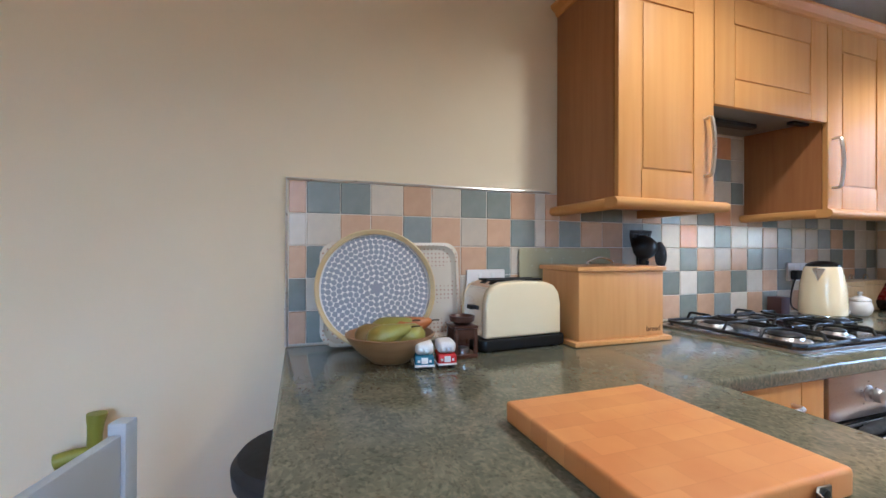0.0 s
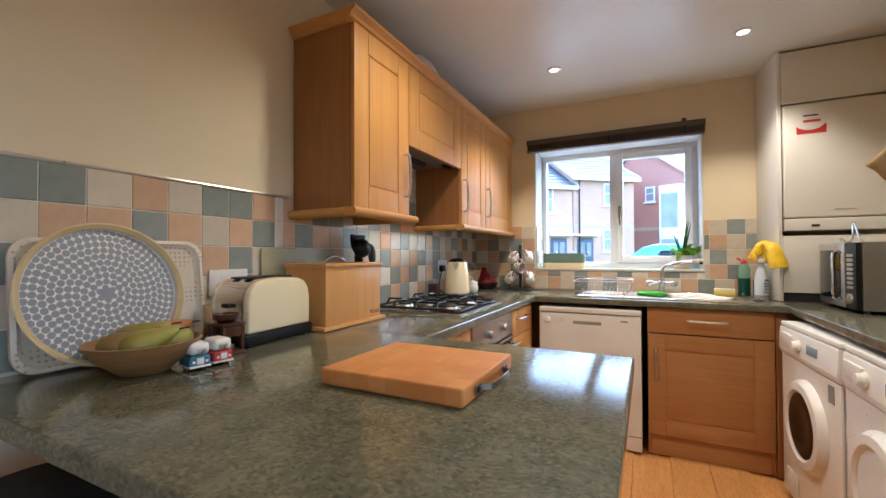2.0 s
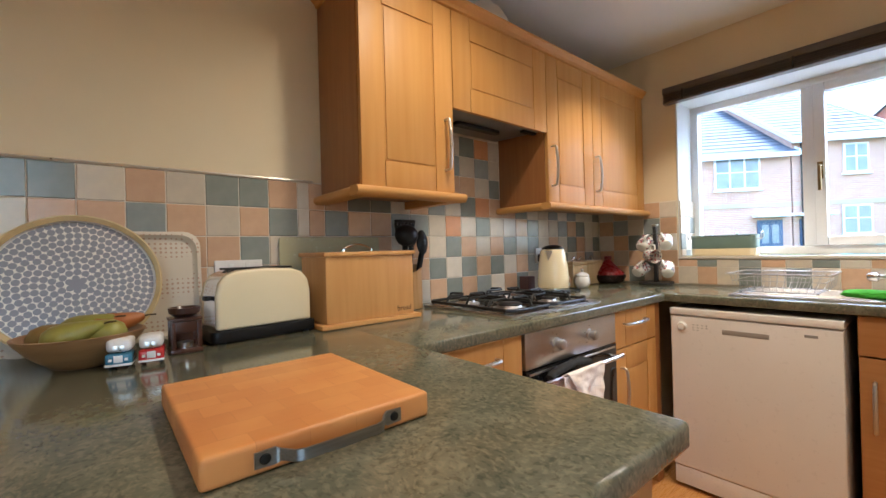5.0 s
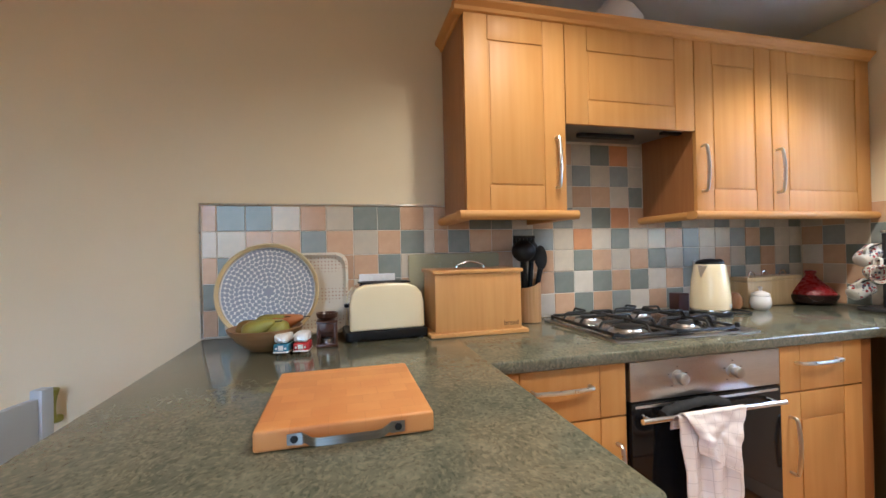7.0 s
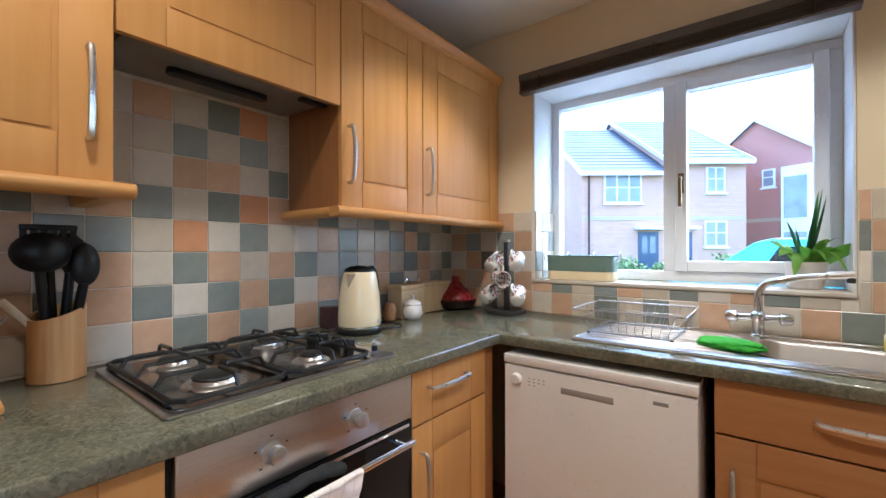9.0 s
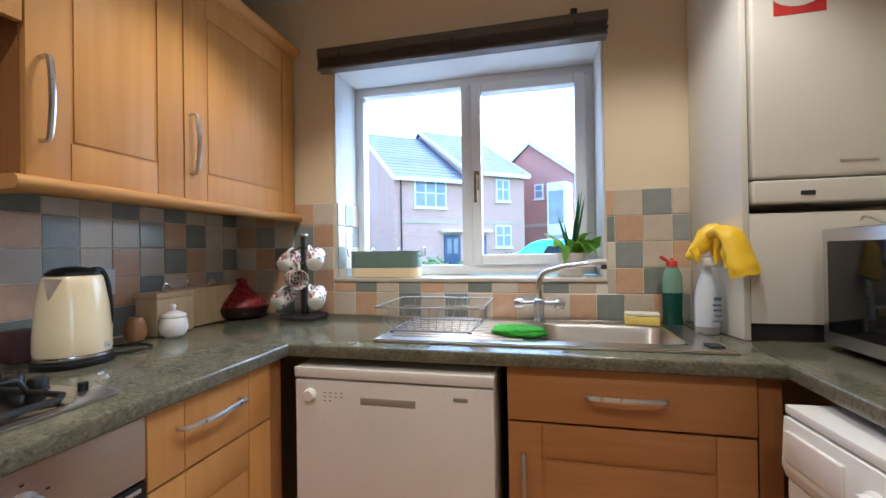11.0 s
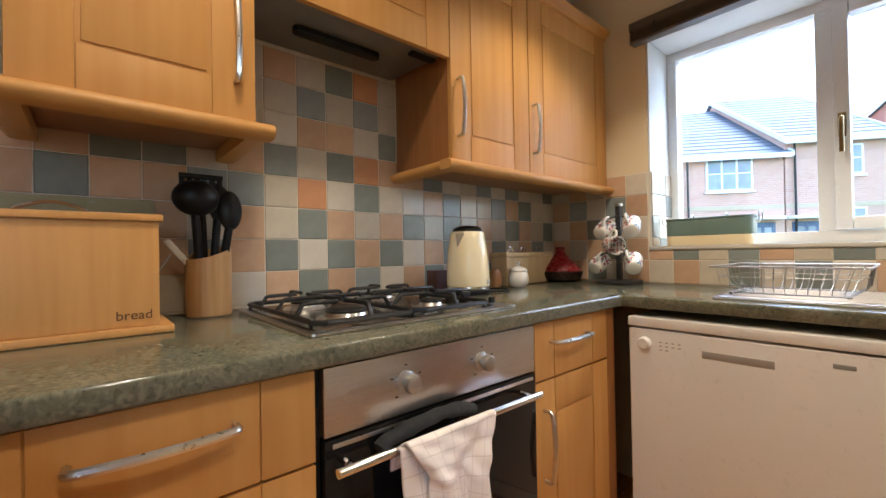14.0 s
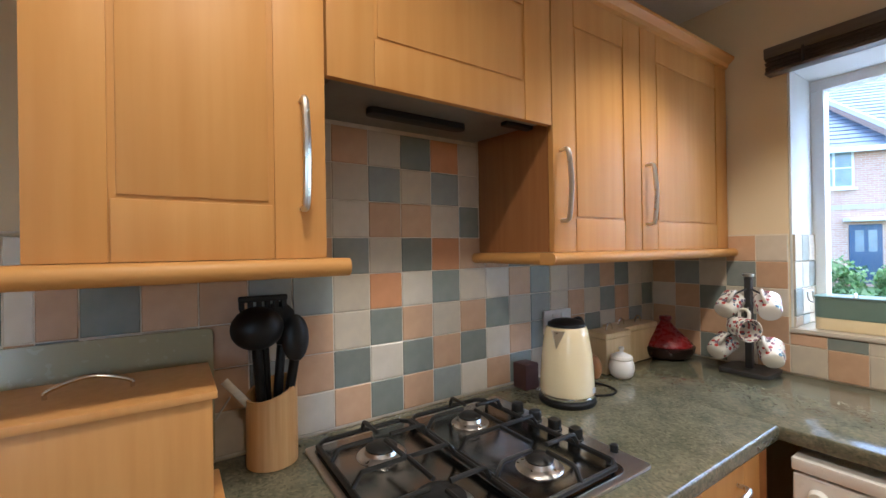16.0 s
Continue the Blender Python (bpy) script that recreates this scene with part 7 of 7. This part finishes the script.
def hung_cloth(nm, owner, x0, x1, top, bottom_l, bottom_r, y, seed, folds, amp, narrow=0.0, back=0.1, label=""):
    """A cloth over a rail: down the front to a slanted hem, a little way down behind."""
    b = bmesh.new()
    uvl_ = b.loops.layers.uv.new("UVMap")
    NU_, NV_ = 36, 44
    rows_ = []
    for j in range(NV_ + 1):
        v = j / NV_
        row = []
        for i in range(NU_ + 1):
            u = i / NU_
            s = v - 0.14
            ease = max(0.0, min(1.0, s / 0.5))
            cx_ = (x0 + x1) / 2
            x = x0 + (x1 - x0) * u
            x = cx_ + (x - cx_) * (1 - narrow * ease) + 0.008 * noise.noise(Vector((u * 2, v * 3, seed)))
            low = bottom_l + (bottom_r - bottom_l) * u
            if s < 0:
                a = (s + 0.14) / 0.14
                yy = y + 0.018 * math.cos(math.pi * a) + 0.0
                z = top - 0.02 + 0.02 * math.sin(math.pi * a) - back * (1 - a) * 0.5
            else:
                fold = math.sin(2 * math.pi * folds * u + 1.5 * noise.noise(Vector((u * 2, v * 2, seed + 4)))) * amp * (0.35 + ease)
                yy = y - 0.018 - 0.010 * ease - fold - 0.006 * noise.noise(Vector((u * 5, v * 7, seed)))
                z = top - 0.02 - (top - 0.02 - low) * s / 0.86
            row.append(b.verts.new((x, yy, z)))
        rows_.append(row)
    for j in range(NV_):
        for i in range(NU_):
            f = b.faces.new((rows_[j][i], rows_[j][i + 1], rows_[j + 1][i + 1], rows_[j + 1][i]))
            for lp, (p, q) in zip(f.loops, ((i, j), (i + 1, j), (i + 1, j + 1), (i, j + 1))):
                lp[uvl_].uv = ((x1 - x0) * p / NU_, (top - min(bottom_l, bottom_r)) * q / NV_)
    ob = part(nm, b, M["towel"], owner, label, angle=180)
    so = ob.modifiers.new("cloth_thickness", "SOLIDIFY")
    so.thickness = 0.004
    return ob


HY = FY - 0.055
tw = thing("tea_towel", (1.62, HY, 0.72), "white checked tea towel folded over the oven handle", "tea towel")
hung_cloth("long_fall", tw, 1.500, 1.712, 0.731, 0.36, 0.33, HY, 2, 2.2, 0.009, 0.05)
hung_cloth("short_fold", tw, 1.504, 1.732, 0.742, 0.61, 0.53, HY - 0.012, 9, 1.1, 0.008, 0.36)
M["dark_cloth"] = surface("black_quilted_cloth", (0.012, 0.012, 0.013), (0.02, 0.02, 0.02), 0.95, scale=40, bump=0.6, bump_scale=150)
b = tube(bend([(1.478, HY + 0.024, 0.706), (1.51, HY + 0.026, 0.719), (1.59, HY + 0.026, 0.730), (1.66, HY + 0.024, 0.732), (1.715, HY + 0.022, 0.722)], 6), 0.017, 14, flat=0.8)
for v in b.verts:
    v.co += 0.004 * noise.noise_vector(v.co * 40)
single("oven_glove", b, M["dark_cloth"], "rolled black oven cloth tucked behind the oven handle", "oven glove", at=(1.6, HY + 0.02, 0.70))

# ---------------------------------------------------------------- bowl on top of the cabinets
single("white_bowl", lathe([(0.13, 0.0), (0.133, 0.006), (0.130, 0.05), (0.116, 0.12), (0.086, 0.170), (0.055, 0.194), (0.05, 0.206), (0.0, 0.206)], (1.715, 1.205, ZT + 0.001), 40), M["white"], "upturned white ceramic bowl on top of the cabinets", "bowl", at=(1.715, 1.205, ZT))

# ---------------------------------------------------------------- dining side: chair, stool, green peg
M["pale_paint"] = surface("pale_blue_grey_paint", (0.50, 0.55, 0.60), (0.46, 0.51, 0.56), 0.5, scale=8, bump=0.1)
ch = thing("dining_chair", (-0.49, 0.78, 0.0), "pale blue-grey painted wooden chair beside the peninsula", "chair")
CT = Matrix.Translation((-0.312, 0.805, 0)) @ Matrix.Rotation(radians(-13.7), 4, "Z")
for y in (-0.205, 0.205):
    part("back_post", box(-0.017, 0.017, y - 0.018, y + 0.018, 0.0, 0.872, 0.005, 2, turn=CT), M["pale_paint"], ch)
    part("front_leg", box(-0.42, -0.385, y - 0.018, y + 0.018, 0.0, 0.43, 0.005, 2, turn=CT), M["pale_paint"], ch)
    part("side_rail", box(-0.384, -0.018, y - 0.012, y + 0.012, 0.37, 0.425, 0.003, 2, turn=CT), M["pale_paint"], ch)
part("back_panel", box(-0.010, 0.010, -0.186, 0.186, 0.60, 0.852, 0.004, 2, turn=CT), M["pale_paint"], ch)
part("seat", box(-0.43, 0.02, -0.20, 0.20, 0.432, 0.455, 0.008, 3, turn=CT), M["pale_paint"], ch)
sl = thing("bar_stool", (0.08, 1.02, 0.0), "black padded stool pushed under the worktop overhang", "stool")
part("seat", lathe([(0.0, 0.70), (0.13, 0.70), (0.155, 0.715), (0.158, 0.745), (0.145, 0.762), (0.0, 0.768)], (0.080, 1.02, 0), 36), M["rubber"], sl)
for k in range(4):
    a = math.pi / 4 + math.pi / 2 * k
    part("leg", tube([(0.080 + 0.15 * math.cos(a), 1.02 + 0.15 * math.sin(a), 0.001), (0.080 + 0.09 * math.cos(a), 1.02 + 0.09 * math.sin(a), 0.70)], 0.011, 10), M["black"], sl)
part("foot_ring", tube([(0.080 + 0.127 * math.cos(2 * math.pi * k / 32), 1.02 + 0.127 * math.sin(2 * math.pi * k / 32), 0.27) for k in range(32)], 0.008, 8, closed=True), M["black"], sl)
M["olive"] = surface("olive_green_plastic", (0.26, 0.26, 0.03), (0.20, 0.20, 0.02), 0.5, scale=8)
pg = thing("wall_peg", (-0.436, 1.36, 0.69), "olive green double peg fixed to the wall", "wall peg")
part("upright_arm", tube(bend([(-0.431, 1.372, 0.67), (-0.431, 1.335, 0.68), (-0.431, 1.325, 0.72), (-0.426, 1.325, 0.785)], 5), 0.02, 12, radii=[0.014] * 6 + [0.016] * 6 + [0.017, 0.018, 0.021, 0.022]), M["olive"], pg)
part("side_arm", tube([(-0.431, 1.34, 0.685), (-0.476, 1.33, 0.683), (-0.511, 1.325, 0.675)], 0.017, 12, radii=[0.014, 0.016, 0.019]), M["olive"], pg)

# ---------------------------------------------------------------- wall tiles
PX, PZ = 0.1008, 0.0996
TOP = 1.414
GAP = 0.0026
tile_mesh = {}


def tile_shape(w, h, key):
    """A slightly cushioned tile, centred, facing -y."""
    name = (round(w, 4), round(h, 4), key)
    if name not in tile_mesh:
        b = bmesh.new()
        d = 0.0065
        rings = []
        for inset, y in ((0.0, 0.0), (0.0, -d * 0.80), (0.0018, -d)):
            rings.append([b.verts.new((sx * (w / 2 - inset), y, sz * (h / 2 - inset))) for sx, sz in ((-1, -1), (1, -1), (1, 1), (-1, 1))])
        for one, two in zip(rings, rings[1:]):
            for i in range(4):
                b.faces.new((one[i], one[(i + 1) % 4], two[(i + 1) % 4], two[i]))
        b.faces.new(rings[-1])
        tile_mesh[name] = mesh_of("tile", b, M["tile_" + key], angle=12)
    return tile_mesh[name]


trng = random.Random(11)


def lay(parent, wall, u0, u1, z0, z1, key):
    """One tile on the north (u = x) or east (u = y) wall."""
    w, h = u1 - u0 - GAP, z1 - z0 - GAP
    if w < 0.008 or h < 0.008:
        return
    if key == "C" and trng.random() < 0.25:
        key = "L"
    if key == "G" and trng.random() < 0.45:
        key = "B"
    t = new("tile", tile_shape(w, h, key))
    t.parent = parent
    tilt = (trng.uniform(-0.35, 0.35), trng.uniform(-0.35, 0.35))
    if wall == "north":
        t.matrix_basis = pose((u0 + u1) / 2, YN - 0.0012, (z0 + z1) / 2, tilt[0], 0, tilt[1])
    else:
        t.matrix_basis = pose(XE - 0.0012, (u0 + u1) / 2, (z0 + z1) / 2, tilt[0], 0, -90 + tilt[1])


EDGES = [0.026, 0.077, 0.178, 0.273, 0.379, 0.477, 0.583, 0.682, 0.777, 0.879, 0.921, 0.984, 1.081, 1.184, 1.284, 1.384, 1.487, 1.590, 1.690, 1.793, 1.896, 2.001, 2.104, 2.207, 2.308, 2.409, 2.507, 2.607]
EDGES += [2.607 + PX * k for k in range(1, 8)]


def column_edges(k):
    """Left and right edge of column k; the first one and two by the cabinet are cut strips, and the set tiles wander a little."""
    return (EDGES[k], EDGES[k + 1])


sp_n = single("tile_splashback_north", box(0.022, XE - 0.001, YN - 0.0052, YN - 0.0003, WT + 0.0005, TOP + 0.003, 0), M["grout"], "splashback of cream, terracotta and sage square tiles", "splashback", kind="structure")
sp_h = single("tile_splashback_hood", box(column_edges(15)[0], 2.0, YN - 0.0052, YN - 0.0003, TOP + 0.0035, 1.735, 0), M["grout"], "tall panel of square tiles behind the hob", "splashback", kind="structure")
NORTH = {   # rows from the top of the splashback down, columns from the dining end
    0: "PGGCPCGGPCPPGGCPGCGOPPGCCGCGCCGCC",
    1: "CCPPGPCPGCPGPPGGCOLGCCPGCCGPGCCGC",
    2: "PGCPCPPGCPGCCPCPCGPCPGCBCPCGPCGCP",
    3: "GCPGCPCGPCPGCPGPGLGPGLPGCPGCPGCPC",
    4: "PGCPGCPCGPCGPCCLPGPGCPGCPGCPGCPGC",
}
for row, keys in NORTH.items():
    z1 = TOP - PZ * row
    z0 = max(z1 - PZ, WT + 0.003)
    for k, key in enumerate(keys):
        u0, u1 = column_edges(k)
        u1 = min(u1, XE - 0.009)
        if u0 < XE - 0.02:
            lay(sp_n, "north", u0, u1, z0, z1, key)
HOOD = {1: "CCPPCG", 2: "CCGCGC", 3: "CPCGOC"}
for up, keys in HOOD.items():
    for k, key in enumerate(keys):
        u0, u1 = column_edges(15 + k)
        lay(sp_h, "north", u0, min(u1, 1.975), TOP + PZ * (up - 1), min(TOP + PZ * up, 1.732), key)
b = tube([(0.020, YN - 0.006, WT + 0.002), (0.020, YN - 0.006, TOP + 0.004), (0.937, YN - 0.006, TOP + 0.004)], 0.005, 8)
single("tile_trim", b, M["satin"], "thin metal edging strip round the splashback", "tile trim", kind="structure")

sp_e = single("tile_splashback_east", box(XE - 0.0052, XE - 0.0003, -0.579, YN - 0.009, WT + 0.0005, WIN_Z0 - 0.010, 0), M["grout"], "tiled strip below the window", "splashback", kind="structure")
sp_l = single("tile_splashback_corner", box(XE - 0.0052, XE - 0.0003, WIN_Y1 + 0.002, YN - 0.009, WIN_Z0 - 0.009, TOP + 0.003, 0), M["grout"], "tiled panel between the corner and the window", "splashback", kind="structure")
sp_r = single("tile_splashback_sink", box(XE - 0.0052, XE - 0.0003, -0.579, WIN_Y0 - 0.002, WIN_Z0 - 0.009, TOP + 0.003, 0), M["grout"], "tiled panel between the window and the boiler", "splashback", kind="structure")
# below the window: one full row and one cut row
LOW, CUT = "CPGCPCPCGCGCPCCPGCPGCP", "PCGPCPGCGPCGCPGCPCGPCG"
for k in range(21):
    y1 = YN - 0.010 - PX * k
    y0 = max(y1 - PX, -0.578)
    if y1 < -0.6:
        break
    lay(sp_e, "east", y0, y1, WT + 0.003, TOP - 4 * PZ, LOW[k])
    if WIN_Y0 < (y0 + y1) / 2 < WIN_Y1:
        lay(sp_e, "east", y0, y1, TOP - 4 * PZ, WIN_Z0 - 0.008, CUT[k])
CORNER = ("CPCPC", "PGCGP", "CPGCC", "PCPGP")
for row, keys in enumerate(CORNER):
    for k, key in enumerate(keys):
        y1 = YN - 0.010 - PX * k
        y0 = max(y1 - PX, WIN_Y1 + 0.002)
        if y1 > WIN_Y1 + 0.01:
            lay(sp_l, "east", y0, y1, TOP - PZ * (row + 1), TOP - PZ * row, key)
SINK = ("PCGC", "GPCG", "CGCP", "CPGC")
edges = [WIN_Y0 - 0.002, -0.318, -0.416, -0.518, -0.578]
for row, keys in enumerate(SINK):
    for k, key in enumerate(keys):
        lay(sp_r, "east", edges[k + 1], edges[k], TOP - PZ * (row + 1), TOP - PZ * row, key)
# tiles returning into the window opening
ret = single("tile_return", box(XE + 0.0045, FX - 0.003, WIN_Y1 - 0.0092, WIN_Y1 - 0.0083, WIN_Z0 + 0.012, TOP, 0), M["grout"], "square tiles lining the lower window opening", "splashback", kind="structure")
for row in range(4):
    for k in range(3):
        u0 = XE + 0.006 + 0.0735 * k
        z0, z1 = max(TOP - PZ * (row + 1), WIN_Z0 + 0.012), TOP - PZ * row
        t = new("tile", tile_shape(0.0735 - GAP, z1 - z0 - GAP, "CBL"[(row * 2 + k) % 3]))
        t.parent = ret
        t.matrix_basis = pose(u0 + 0.0367, WIN_Y1 - 0.0088, (z0 + z1) / 2)

# ---------------------------------------------------------------- floor planks in the part that the walk passes
plank = {}
for row in range(9):
    y0 = -0.598 + 0.19 * row - 0.40
    off = (row * 0.43) % 1.2
    for k in range(4):
        x0 = -1.2 + off - 1.2 + 1.2 * (k + 1)
        if x0 > 2.9:
            continue
        b_key = "plank"
        if b_key not in plank:
            b = box(0, 1.2 - 0.0015, 0, 0.19 - 0.0015, -0.0085, 0.0, 0.0008, 1)
            plank[b_key] = mesh_of("plank", b, M["floor"])
        if x0 + 1.2 < 2.98 and y0 + 0.19 < 1.37:
            t = new("plank", plank[b_key])
            t.parent = floor
            t.matrix_basis = pose(x0, y0, 0)
